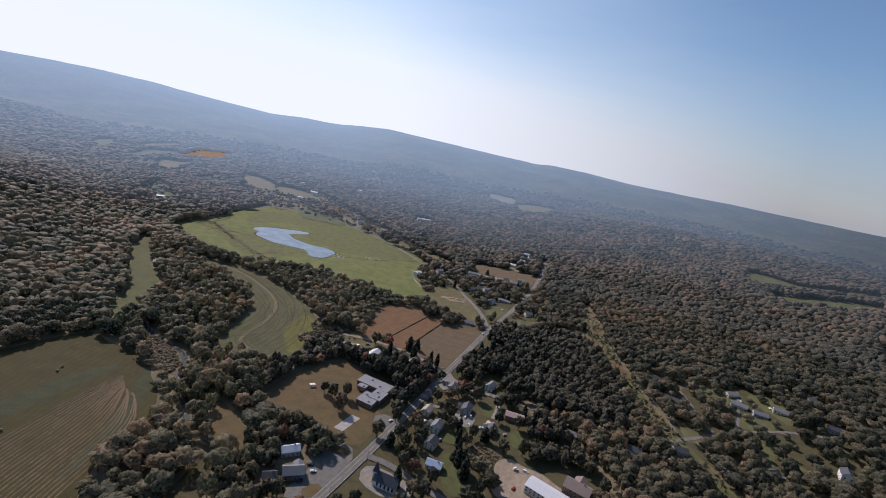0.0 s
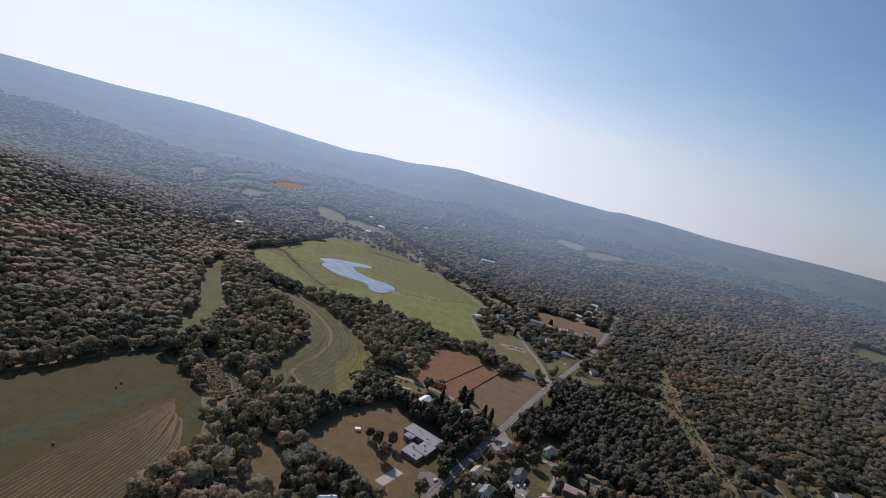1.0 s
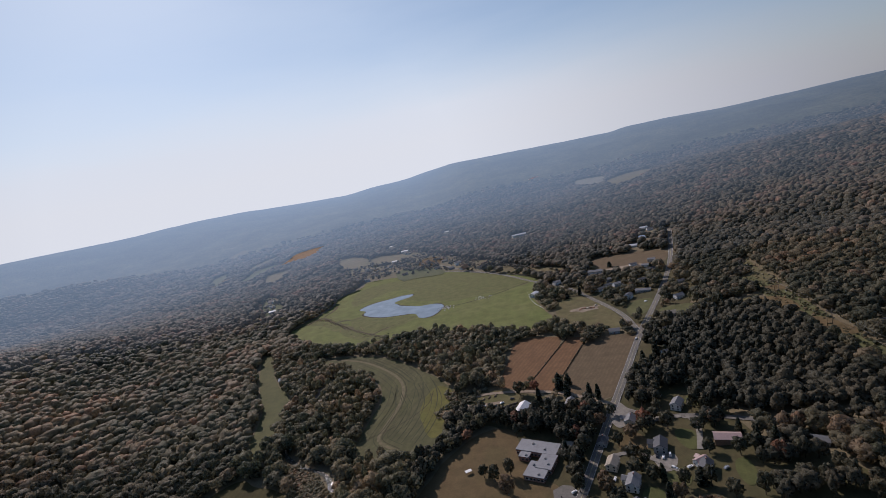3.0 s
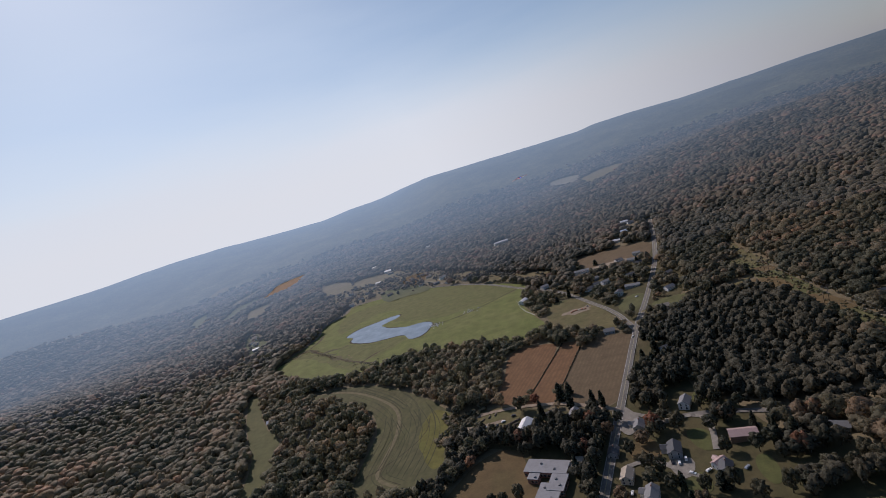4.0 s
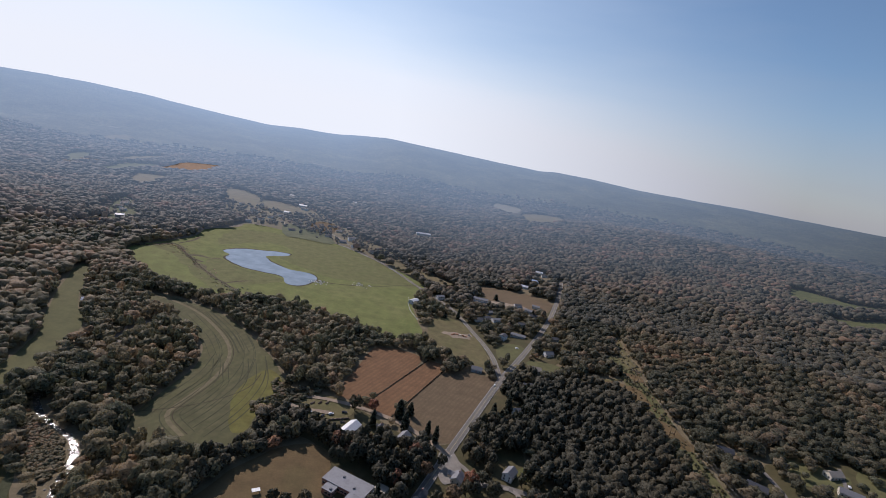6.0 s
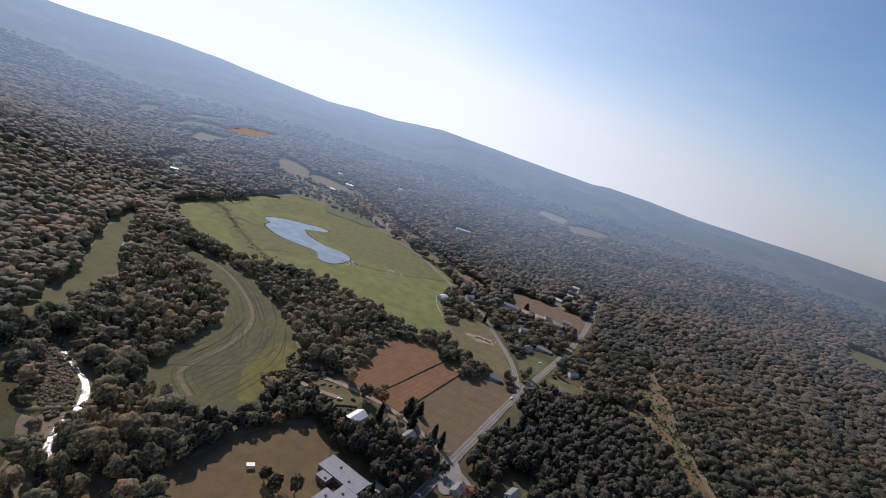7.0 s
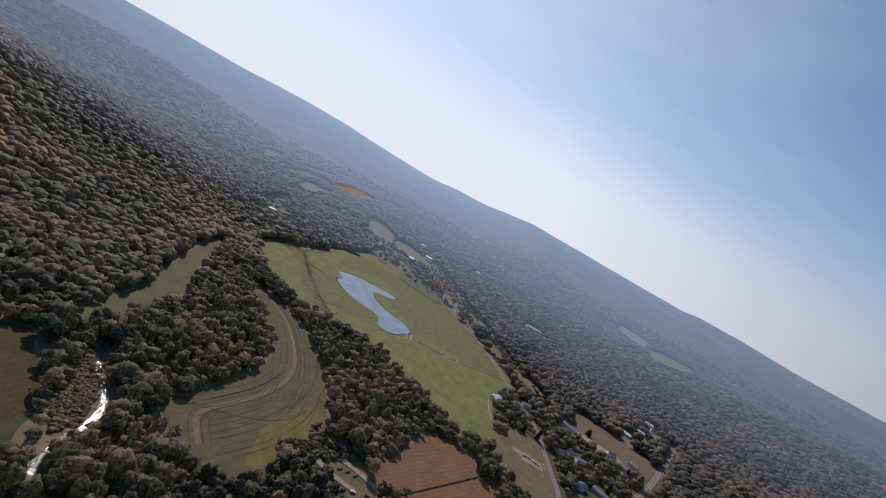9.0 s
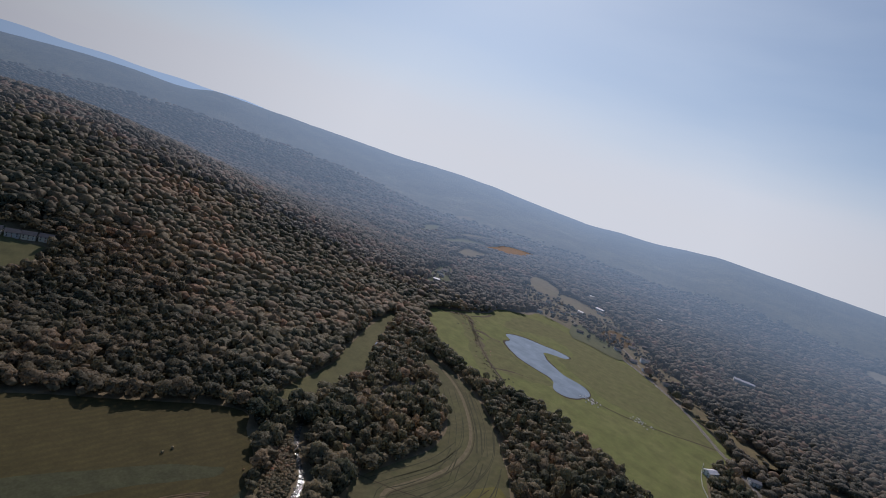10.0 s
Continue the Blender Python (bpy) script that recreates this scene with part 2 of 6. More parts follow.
M["crop"] = ground_material("crop_field", [(0.075, 0.079, 0.032), (0.106, 0.097, 0.046), (0.088, 0.097, 0.025)], [(0.053, 0.058, 0.023), (0.119, 0.106, 0.055)], 0.012, 0.22, stripes=(12, 8.0, (0.053, 0.055, 0.025), 0.28, 14.0))
M["corner"] = ground_material("young_crop", [(0.092, 0.098, 0.022), (0.132, 0.118, 0.028), (0.105, 0.098, 0.032)], [(0.07, 0.074, 0.02), (0.145, 0.128, 0.04)], 0.03, 0.3)
M["rough_meadow"] = ground_material("rough_grass", [(0.098, 0.115, 0.034), (0.132, 0.128, 0.05), (0.115, 0.125, 0.038)], [(0.078, 0.092, 0.026), (0.15, 0.138, 0.056)], 0.02, 0.35)
M["tongue"] = ground_material("pasture", [(0.082, 0.086, 0.034), (0.108, 0.102, 0.043)], [(0.068, 0.072, 0.029), (0.122, 0.112, 0.05)], 0.015, 0.4)
M["hay"] = ground_material("cut_hay", [(0.046, 0.043, 0.012), (0.066, 0.053, 0.017), (0.048, 0.044, 0.012)], [(0.03, 0.028, 0.008), (0.08, 0.064, 0.022)], 0.014, 0.5, stripes=(0, 5.5, (0.03, 0.029, 0.012), 0.3, 5.0))
M["aftermath"] = ground_material("green_aftermath", [(0.038, 0.044, 0.018), (0.05, 0.052, 0.022)], [(0.028, 0.034, 0.013), (0.08, 0.078, 0.045)], 0.03, 0.5)
M["dry"] = ground_material("dry_grass", [(0.098, 0.074, 0.031), (0.128, 0.087, 0.042), (0.085, 0.075, 0.03)], [(0.075, 0.058, 0.024), (0.14, 0.095, 0.048)], 0.02, 0.6)
M["stubble"] = ground_material("stubble", [(0.150, 0.076, 0.035), (0.178, 0.096, 0.046), (0.130, 0.070, 0.033)], [(0.112, 0.058, 0.027), (0.195, 0.116, 0.060)], 0.02, 0.6, stripes=(23.5, 4.5, (0.098, 0.058, 0.030), 0.35, 4.0))
M["stubble2"] = ground_material("pale_stubble", [(0.112, 0.080, 0.045), (0.140, 0.098, 0.057), (0.102, 0.074, 0.042)], [(0.086, 0.061, 0.033), (0.155, 0.112, 0.066)], 0.02, 0.6, stripes=(23.5, 4.0, (0.082, 0.063, 0.035), 0.3, 4.0))
M["tan"] = ground_material("bleached_grass", [(0.095, 0.092, 0.034), (0.135, 0.108, 0.052), (0.088, 0.094, 0.03)], [(0.078, 0.074, 0.028), (0.15, 0.125, 0.06)], 0.02, 0.5)
M["orange"] = ground_material("orange_stubble", [(0.20, 0.122, 0.066), (0.24, 0.15, 0.08)], [(0.17, 0.10, 0.055), (0.25, 0.16, 0.09)], 0.02, 0.4)
M["dirt"] = ground_material("packed_dirt", [(0.225, 0.173, 0.120), (0.285, 0.232, 0.173)], [(0.180, 0.135, 0.090), (0.315, 0.255, 0.195)], 0.06, 1.0)
M["rut"] = ground_material("worn_track", [(0.13, 0.11, 0.06), (0.16, 0.13, 0.075)], [(0.1, 0.09, 0.045), (0.17, 0.14, 0.085)], 0.05, 0.9)
M["ditch"] = ground_material("dark_ditch", [(0.04, 0.035, 0.02), (0.07, 0.055, 0.03)], [(0.03, 0.025, 0.015), (0.08, 0.06, 0.035)], 0.1, 1.0)
M["wheel_rut"] = ground_material("pressed_rut", [(0.048, 0.05, 0.024), (0.066, 0.062, 0.031)], [(0.036, 0.038, 0.018), (0.08, 0.074, 0.038)], 0.1, 1.0)
M["furrow"] = ground_material("dark_furrow", [(0.025, 0.02, 0.013), (0.04, 0.03, 0.018)], [(0.018, 0.015, 0.01), (0.05, 0.038, 0.022)], 0.1, 1.0)
M["gravel"] = ground_material("grey_gravel", [(0.195, 0.176, 0.150), (0.255, 0.232, 0.203)], [(0.150, 0.135, 0.112), (0.285, 0.262, 0.232)], 0.05, 1.5)
M["asphalt"] = ground_material("old_asphalt", [(0.125, 0.115, 0.102), (0.165, 0.152, 0.135)], [(0.10, 0.092, 0.082), (0.185, 0.17, 0.152)], 0.05, 2.0, 0.85, 0.2, 0.03)
M["concrete"] = ground_material("concrete", [(0.3, 0.28, 0.25), (0.36, 0.34, 0.31)], [(0.26, 0.24, 0.22), (0.4, 0.38, 0.35)], 0.1, 2.0, 0.85, 0.2, 0.03)
M["reed"] = ground_material("reed_bed", [(0.085, 0.075, 0.035), (0.13, 0.11, 0.06)], [(0.05, 0.045, 0.02), (0.15, 0.13, 0.075)], 0.05, 0.35, bump=1.0, dist=1.0)
M["line_white"] = plain("road_paint_white", (0.5, 0.49, 0.46), 0.7)
M["line_yellow"] = plain("road_paint_yellow", (0.4, 0.34, 0.18), 0.7)
# pale base colour makes up for weak sky reflection in the pond
M["pond"] = water_material("pond_water", (0.15, 0.18, 0.21), 0.05, 0.08, 0.8)
M["river"] = water_material("river_water", (0.04, 0.042, 0.036), 0.1, 0.7, 0.7, 0.3)
GREENS = [(0.0, (0.070, 0.082, 0.051)), (0.25, (0.131, 0.130, 0.079)), (0.5, (0.199, 0.172, 0.107)), (0.72, (0.264, 0.195, 0.122)), (0.86, (0.314, 0.187, 0.111)), (0.95, (0.360, 0.181, 0.096)), (1.0, (0.414, 0.153, 0.079))]
M["leaf"] = leaf_material("autumn_foliage", GREENS, 0.4, "tint", 0.05, (1.0, 0.86, 0.82, 1), 0.28, 0.25)
# the same hues, about a fifth darker throughout
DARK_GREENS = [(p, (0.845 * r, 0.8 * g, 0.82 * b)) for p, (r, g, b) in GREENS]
M["leaf_slope"] = leaf_material("dark_green_slope_foliage", DARK_GREENS, 0.4, "tint", 0.05, (1.0, 0.88, 0.84, 1), 0.28, 0.25)
# stronger pale sheen stands in for haze over the mid-distance trees
M["leaf_mid"] = leaf_material("haze_sheen_foliage", DARK_GREENS, 0.3, "tint", 0.12, (0.95, 0.88, 0.92, 1), 0.25, 0.25, open_share=0.4)
# the same hues, 1.12 times as bright, for the western woods
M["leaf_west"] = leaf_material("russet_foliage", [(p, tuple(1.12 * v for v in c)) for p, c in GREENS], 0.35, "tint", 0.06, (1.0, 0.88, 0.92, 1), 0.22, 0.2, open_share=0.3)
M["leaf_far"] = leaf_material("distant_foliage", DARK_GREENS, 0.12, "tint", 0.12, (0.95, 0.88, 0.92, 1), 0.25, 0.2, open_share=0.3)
# haze over the distant trees, put into their material as emission
haze_glow(M["leaf_far"].node_tree.nodes, M["leaf_far"].node_tree.links, M["leaf_far"].node_tree.nodes["Leaves"].outputs[0], FAR_GLOW)
M["leaf_thing"] = leaf_material("yard_tree_foliage", [(0.0, (0.03, 0.034, 0.019)), (0.45, (0.048, 0.048, 0.027)), (0.75, (0.072, 0.064, 0.036)), (0.9, (0.11, 0.074, 0.042)), (1.0, (0.19, 0.08, 0.045))], 0.8, "object", 0.03, mottle=0.3, through=0.22, open_share=0.6)
M["pine"] = leaf_material("dark_foliage", [(0.0, (0.03, 0.034, 0.021)), (0.5, (0.058, 0.055, 0.034)), (0.85, (0.082, 0.07, 0.043)), (1.0, (0.12, 0.073, 0.043))], 0.6, "tint", 0.05, mottle=0.22, relief=0.25, through=0.34, open_share=0.35)
M["village_green"] = ground_material("watered_lawn", [(0.062, 0.075, 0.023), (0.085, 0.088, 0.03), (0.08, 0.07, 0.03)], [(0.05, 0.06, 0.018), (0.10, 0.098, 0.04)], 0.04, 0.8)
M["pine_thing"] = leaf_material("spruce_needles", [(0.0, (0.02, 0.026, 0.015)), (1.0, (0.04, 0.044, 0.024))], 0.9, "object", 0.02, mottle=0.3, through=0.15, open_share=0.5)
M["bark"] = plain("bark", (0.09, 0.07, 0.05), 0.9, 0, 0.4, 3, 0.6)
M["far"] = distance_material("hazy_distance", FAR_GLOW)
# nearly all emission, in place of haze before the farthest ridge
M["far_ridge"] = distance_material("glowing_haze_ridge", (0.9, 0.9, 0.9, 0.9, 0.95, 0.97), 1.55)
M["far_tan"] = ground_material("distant_dry_grass", [(0.125, 0.106, 0.05), (0.155, 0.122, 0.062), (0.105, 0.1, 0.042)], [(0.095, 0.082, 0.038), (0.165, 0.13, 0.066)], 0.012, 0.2)
M["far_green"] = ground_material("distant_pasture", [(0.075, 0.086, 0.028), (0.1, 0.1, 0.036)], [(0.06, 0.068, 0.022), (0.115, 0.11, 0.045)], 0.012, 0.2)
# painted haze: the floor and far fields glow bluish with distance
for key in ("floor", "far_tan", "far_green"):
    haze_glow(M[key].node_tree.nodes, M[key].node_tree.links, M[key].node_tree.nodes["Principled BSDF"].outputs[0], FAR_GLOW)
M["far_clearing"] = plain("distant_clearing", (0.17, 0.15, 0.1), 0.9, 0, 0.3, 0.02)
# the same haze emission for clearings on the far hills
haze_glow(M["far_clearing"].node_tree.nodes, M["far_clearing"].node_tree.links, M["far_clearing"].node_tree.nodes["Principled BSDF"].outputs[0], FAR_GLOW)


# ---------------------------------------------------------------- lie of the land
def ss(a, b, x):
    t = np.clip((x - a) / (b - a), 0, 1)
    return t * t * (3 - 2 * t)


SKY_AZ = [-180, -95, -85, -82.5, -79, -76.5, -74, -71, -69.5, -67, -60, -54, -47, -40, -35, -32, -27.5, -23, -19, -15, -12.5, -9.5, -3, 2, 9, 11, 15, 20, 26, 31, 36, 43, 60, 95, 180]
SKY_EL = [0, -.8, -.6, -.4, -.1, 0, 0, -.2, -.1, .5, .3, .2, 0, .15, .04, -.2, -.5, -.74, -.47, -.38, -.07, .24, .06, -.11, -.29, -.04, -.07, -.35, -.32, -.23, -.25, -.24, 0, 0, 0]


def height(x, y):
    """Metres above the valley floor: a wooded knoll on the west, a long slope on the east, ridges all round."""
    x, y = np.asarray(x, float), np.asarray(y, float)
    knoll = 134 * np.exp(-((x + 1130) / 690) ** 2 - ((y - 345) / 490) ** 2) * ss(430, 900, -x + 0.12 * (y - 350))
    r, az = np.hypot(x, y - 150), np.degrees(np.arctan2(x, y - 150))
    e = np.maximum(x - 40, 0.0)
    e = np.sqrt(e * e + 1600) - 40
    east = 0.125 * e
    east = np.where(east > 85, 85 + 24 * np.tanh((east - 85) / 48), east)
    east = east * (1 - 0.45 * ss(1750, 2350, r))
    far = np.interp(az, [-180, -66, -55, -30, -14, -8, 60, 180], [4100, 4100, 4500, 4800, 4800, 4200, 4000, 4500])
    crest = 236 + far * np.tan(np.radians(np.interp(az, SKY_AZ, SKY_EL)))
    k = ss(np.interp(az, [-70, -45, -25, 10], [0.66, 0.58, 0.42, 0.52]), 1.0, r / far)
    second = 128 * ss(-104, -88, az) * (1 - ss(-60, -38, az)) * np.exp(-((r - 2700) / 420) ** 2) * (0.9 + 0.1 * np.sin(np.radians(az * 14)))
    return (knoll + east) * (1 - k) + crest * k + second * (1 - k)


def z_at(x, y):
    return float(height(x, y))


def inside(px, py, poly):
    """Which of the points lie in the polygon."""
    px, py = np.asarray(px, float), np.asarray(py, float)
    hit = np.zeros(px.shape, bool)
    for (x0, y0), (x1, y1) in zip(poly, poly[1:] + poly[:1]):
        cross = (y0 > py) != (y1 > py)
        hit ^= cross & (px < (x1 - x0) * (py - y0) / ((y1 - y0) or 1e-9) + x0)
    return hit


def edge_distance(px, py, line, closed=False):
    """How far the points lie from a line of corners."""
    px, py = np.asarray(px, float), np.asarray(py, float)
    best = np.full(px.shape, 1e9)
    for (x0, y0), (x1, y1) in zip(line, (line[1:] + line[:1]) if closed else line[1:]):
        dx, dy = x1 - x0, y1 - y0
        t = np.clip(((px - x0) * dx + (py - y0) * dy) / (dx * dx + dy * dy + 1e-9), 0, 1)
        best = np.minimum(best, np.hypot(px - x0 - t * dx, py - y0 - t * dy))
    return best


def rounded(line, closed=True, rounds=2):
    """Corners cut twice, so that an outline runs smoothly."""
    pts = [tuple(map(float, p)) for p in line]
    for _ in range(rounds):
        pairs = list(zip(pts, pts[1:] + pts[:1])) if closed else list(zip(pts, pts[1:]))
        out = [] if closed else [pts[0]]
        for (ax, ay), (bx, by) in pairs:
            out += [(0.75 * ax + 0.25 * bx, 0.75 * ay + 0.25 * by), (0.25 * ax + 0.75 * bx, 0.25 * ay + 0.75 * by)]
        pts = out if closed else out + [pts[-1]]
    return pts


def fast_mesh(name, verts, tris, mat, smooth=True, tint=None):
    """A mesh of triangles from arrays."""
    me = bpy.data.meshes.new(name)
    verts, tris = np.asarray(verts, np.float32), np.asarray(tris, np.int32)
    me.vertices.add(len(verts))
    me.vertices.foreach_set("co", verts.ravel())
    me.loops.add(tris.size)
    me.loops.foreach_set("vertex_index", tris.ravel())
    me.polygons.add(len(tris))
    me.polygons.foreach_set("loop_start", np.arange(0, tris.size, 3, dtype=np.int32))
    me.polygons.foreach_set("loop_total", np.full(len(tris), 3, np.int32))
    me.polygons.foreach_set("use_smooth", np.full(len(tris), smooth))
    if tint is not None:
        me.attributes.new("tint", "FLOAT", "POINT").data.foreach_set("value", np.asarray(tint, np.float32))
    me.materials.append(mat)
    me.update(calc_edges=True)
    me.validate()
    return me


def part(name, bm, mat, parent=None, label="", smooth=False):
    """Links a bmesh as one mesh object under a thing or under a part."""
    me = bpy.data.meshes.new(name)
    for f in bm.faces:
        f.smooth = smooth
    bm.to_mesh(me)
    bm.free()
    me.materials.append(mat)
    ob = new(name, me)
    if parent is not None:
        ob.parent = parent
    if label:
        tagged(ob, label)
    return ob


from mathutils.geometry import delaunay_2d_cdt


def drape(name, outline, mat, lift, label, step=12.0, smooth_edge=2, category="field", parent=None, wobble=2.0):
    """A sheet of ground cover laid over the land within an outline."""
    edge = rounded(outline, True, smooth_edge) if smooth_edge else list(outline)
    if wobble:
        edge = [(x + wobble * noise.noise((x * 0.05, y * 0.05, 1.0)), y + wobble * noise.noise((x * 0.05, y * 0.05, 9.0))) for x, y in edge]
    xs, ys = [p[0] for p in edge], [p[1] for p in edge]
    gx, gy = np.meshgrid(np.arange(min(xs) + step / 2, max(xs), step), np.arange(min(ys) + step / 2, max(ys), step))
    gx, gy = gx.ravel(), gy.ravel()
    ok = inside(gx, gy, edge) & (edge_distance(gx, gy, edge, True) > step * 0.3)
    pts = [Vector(p) for p in edge] + [Vector((float(x), float(y))) for x, y in zip(gx[ok], gy[ok])]
    v, _, f, *_ = delaunay_2d_cdt(pts, [], [list(range(len(edge)))], 1, 1e-4)
    v = np.array([tuple(p) for p in v])
    me = fast_mesh(name, np.c_[v, height(v[:, 0], v[:, 1]) + lift], [tri[:3] for tri in f], mat)
    ob = new(name, me)
    if parent is not None:
        ob.parent = parent
        return ob
    return tagged(ob, label, category, kind="structure")


def strip(name, line, width, mat, lift, label="", parent=None, rounds=2, category="road", offset=0.0, wobble=0.0):
    """A ribbon of that width along a line, laid over the land."""
    pts = np.array(rounded(line, False, rounds))
    seg = np.r_[0, np.cumsum(np.hypot(*np.diff(pts, axis=0).T))]
    s = np.linspace(0, seg[-1], max(4, int(seg[-1] / 6)))
    p = np.c_[np.interp(s, seg, pts[:, 0]), np.interp(s, seg, pts[:, 1])]
    d = np.gradient(p, axis=0)
    d /= np.hypot(*d.T)[:, None]
    side = np.c_[d[:, 1], -d[:, 0]]
    half = np.full(len(s), width / 2)
    if wobble:
        half = half * (1 + wobble * np.array([noise.noise((float(t) * 0.03, width, 0.0)) for t in s]))
    rows = [p + side * (offset + half * k)[:, None] for k in (-1, 0, 1)]
    v = np.concatenate([np.c_[r, height(r[:, 0], r[:, 1]) + lift] for r in rows])
    k, n = np.arange(len(s) - 1), len(s)
    t = []
    for a in (0, n):
        t += [np.c_[a + k, a + k + n, a + k + 1], np.c_[a + k + 1, a + k + n, a + k + n + 1]]
    ob = new(name, fast_mesh(name, v, np.concatenate(t), mat))
    if parent is not None:
        ob.parent = parent
        if label:
            tagged(ob, label)
        return ob
    return tagged(ob, label, category, kind="structure")


# the ground as one sheet, finer near the flight, out to the crest of the ridges
def polar_sheet(name, radii, mat):
    az = np.radians(np.r_[np.arange(-105, 62, 0.7), np.arange(62, 255, 4.0)])
    rr, aa = np.meshgrid(radii, az, indexing="ij")
    x, y = rr * np.sin(aa), 150 + rr * np.cos(aa)
    z = height(x, y)
    rough = np.array([noise.noise((float(p) * 0.004, float(q) * 0.004, 3.0)) + 0.5 * noise.noise((float(p) * 0.011, float(q) * 0.011, 5.0)) for p, q in zip(x.ravel(), y.ravel())]).reshape(x.shape)
    z = z + rough * 16 * ss(2750, 3300, rr) * (1 - 0.75 * ss(3300, 4000, rr))
    nr, na = rr.shape
    i, j = np.meshgrid(np.arange(nr - 1), np.arange(na), indexing="ij")
    a, b = (i * na + j).ravel(), (i * na + (j + 1) % na).ravel()
    return new(name, fast_mesh(name, np.c_[x.ravel(), y.ravel(), z.ravel()], np.r_[np.c_[a, b, a + na], np.c_[b, b + na, a + na]], mat))


rings = np.r_[1.0, 20 * 1.024 ** np.arange(0, 233)]
near_rings, far_rings = rings[rings < 1950], rings[(rings > 1900)]
far_rings = np.r_[near_rings[-1], far_rings[far_rings > near_rings[-1]]]
far_rings = far_rings[far_rings < 4930]
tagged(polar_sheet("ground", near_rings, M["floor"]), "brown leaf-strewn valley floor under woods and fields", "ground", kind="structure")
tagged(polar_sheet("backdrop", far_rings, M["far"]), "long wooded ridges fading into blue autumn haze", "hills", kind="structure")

# one more ridge behind the western one, its haze paleness made by emission
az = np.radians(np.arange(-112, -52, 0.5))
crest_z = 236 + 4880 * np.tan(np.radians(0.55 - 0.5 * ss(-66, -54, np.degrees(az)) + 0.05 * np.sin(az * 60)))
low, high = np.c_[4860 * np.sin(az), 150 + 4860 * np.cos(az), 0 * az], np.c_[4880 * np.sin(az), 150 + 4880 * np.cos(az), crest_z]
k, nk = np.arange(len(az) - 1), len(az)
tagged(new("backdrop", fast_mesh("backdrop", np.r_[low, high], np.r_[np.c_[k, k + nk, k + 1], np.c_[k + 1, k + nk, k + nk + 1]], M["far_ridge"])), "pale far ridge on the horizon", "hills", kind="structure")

# ---------------------------------------------------------------- fields, water, roads
MEADOW = [(-495, 815), (-470, 900), (-458, 965), (-482, 1025), (-440, 1093), (-455, 1148), (-400, 1154), (-325, 1138), (-247, 1118), (-183, 1085), (-104, 1010), (-47, 955), (-20, 905), (-43, 845), (-30, 770), (-4, 690), (-46, 672), (-90, 690), (-150, 712), (-200, 735), (-250, 712), (-300, 695), (-375, 715), (-440, 765)]
POND = [(-384, 905), (-371, 936), (-335, 953), (-286, 971), (-279, 945), (-308, 930), (-312, 915), (-280, 884), (-245, 872), (-210, 872), (-196, 849), (-197, 824), (-216, 795), (-237, 803), (-243, 835), (-285, 832), (-330, 844), (-363, 872), (-358, 893)]
CROP = [(-362, 668), (-337, 674), (-285, 666), (-236, 645), (-175, 590), (-135, 545), (-119, 515), (-128, 485), (-122, 440), (-130, 412), (-165, 410), (-208, 425), (-214, 465), (-208, 510), (-214, 545), (-235, 580), (-275, 612), (-325, 640)]
TONGUE = [(-481, 720), (-458, 714), (-415, 640), (-378, 592), (-348, 568), (-330, 515), (-318, 474), (-305, 440), (-318, 425), (-345, 470), (-358, 520), (-395, 572), (-440, 640)]
HAY = [(-392, 250), (-370, 300), (-345, 350), (-332, 385), (-312, 408), (-290, 396), (-262, 390), (-240, 370), (-224, 358), (-205, 337), (-184, 305), (-188, 280), (-190, 247), (-178, 225), (-178, 190), (-330, 150)]
SCHOOL_FIELD = [(-131, 358), (-128, 378), (-112, 422), (-82, 452), (-57, 446), (-54, 420), (-45, 385), (-15, 363), (-26, 343), (-31, 320), (-62, 322), (-80, 334), (-114, 346)]
SMALL_FIELD = [(-158, 345), (-149, 340), (-126, 321), (-113, 306), (-109, 292), (-114, 284), (-130, 290), (-145, 305), (-154, 325)]
STRIP_FIELD = [(-139, 278), (-134, 283), (-120, 264), (-115, 244), (-120, 225), (-135, 205), (-137, 240), (-134, 255)]
BROWN_W = [(-80, 527), (-70, 582), (-66, 632), (-55, 647), (-22, 646), (2, 633), (-50, 514)]
BROWN_M = [(-49, 514), (2, 633), (26, 628), (-22, 505)]
BROWN_E = [(-21, 505), (27, 628), (84, 612), (58, 546), (34, 484), (18, 480), (9, 484)]
TAN = [(-12, 762), (27, 790), (46, 768), (68, 705), (76, 650), (74, 632), (40, 648), (0, 662)]
UPPER = [(66, 995), (117, 982), (205, 945), (186, 880), (145, 888), (87, 915)]
POWER = [(222, 705), (246, 705), (248, 610), (244, 520), (246, 440), (256, 360), (268, 300), (252, 300), (240, 360), (229, 440), (226, 520), (229, 600)]
EAST_A = [(305, 512), (338, 504), (378, 498), (410, 480), (416, 455), (375, 424), (325, 432), (298, 455), (296, 485)]
EAST_B = [(298, 415), (340, 425), (380, 417), (400, 400), (415, 380), (370, 330), (312, 318), (300, 355), (300, 385)]
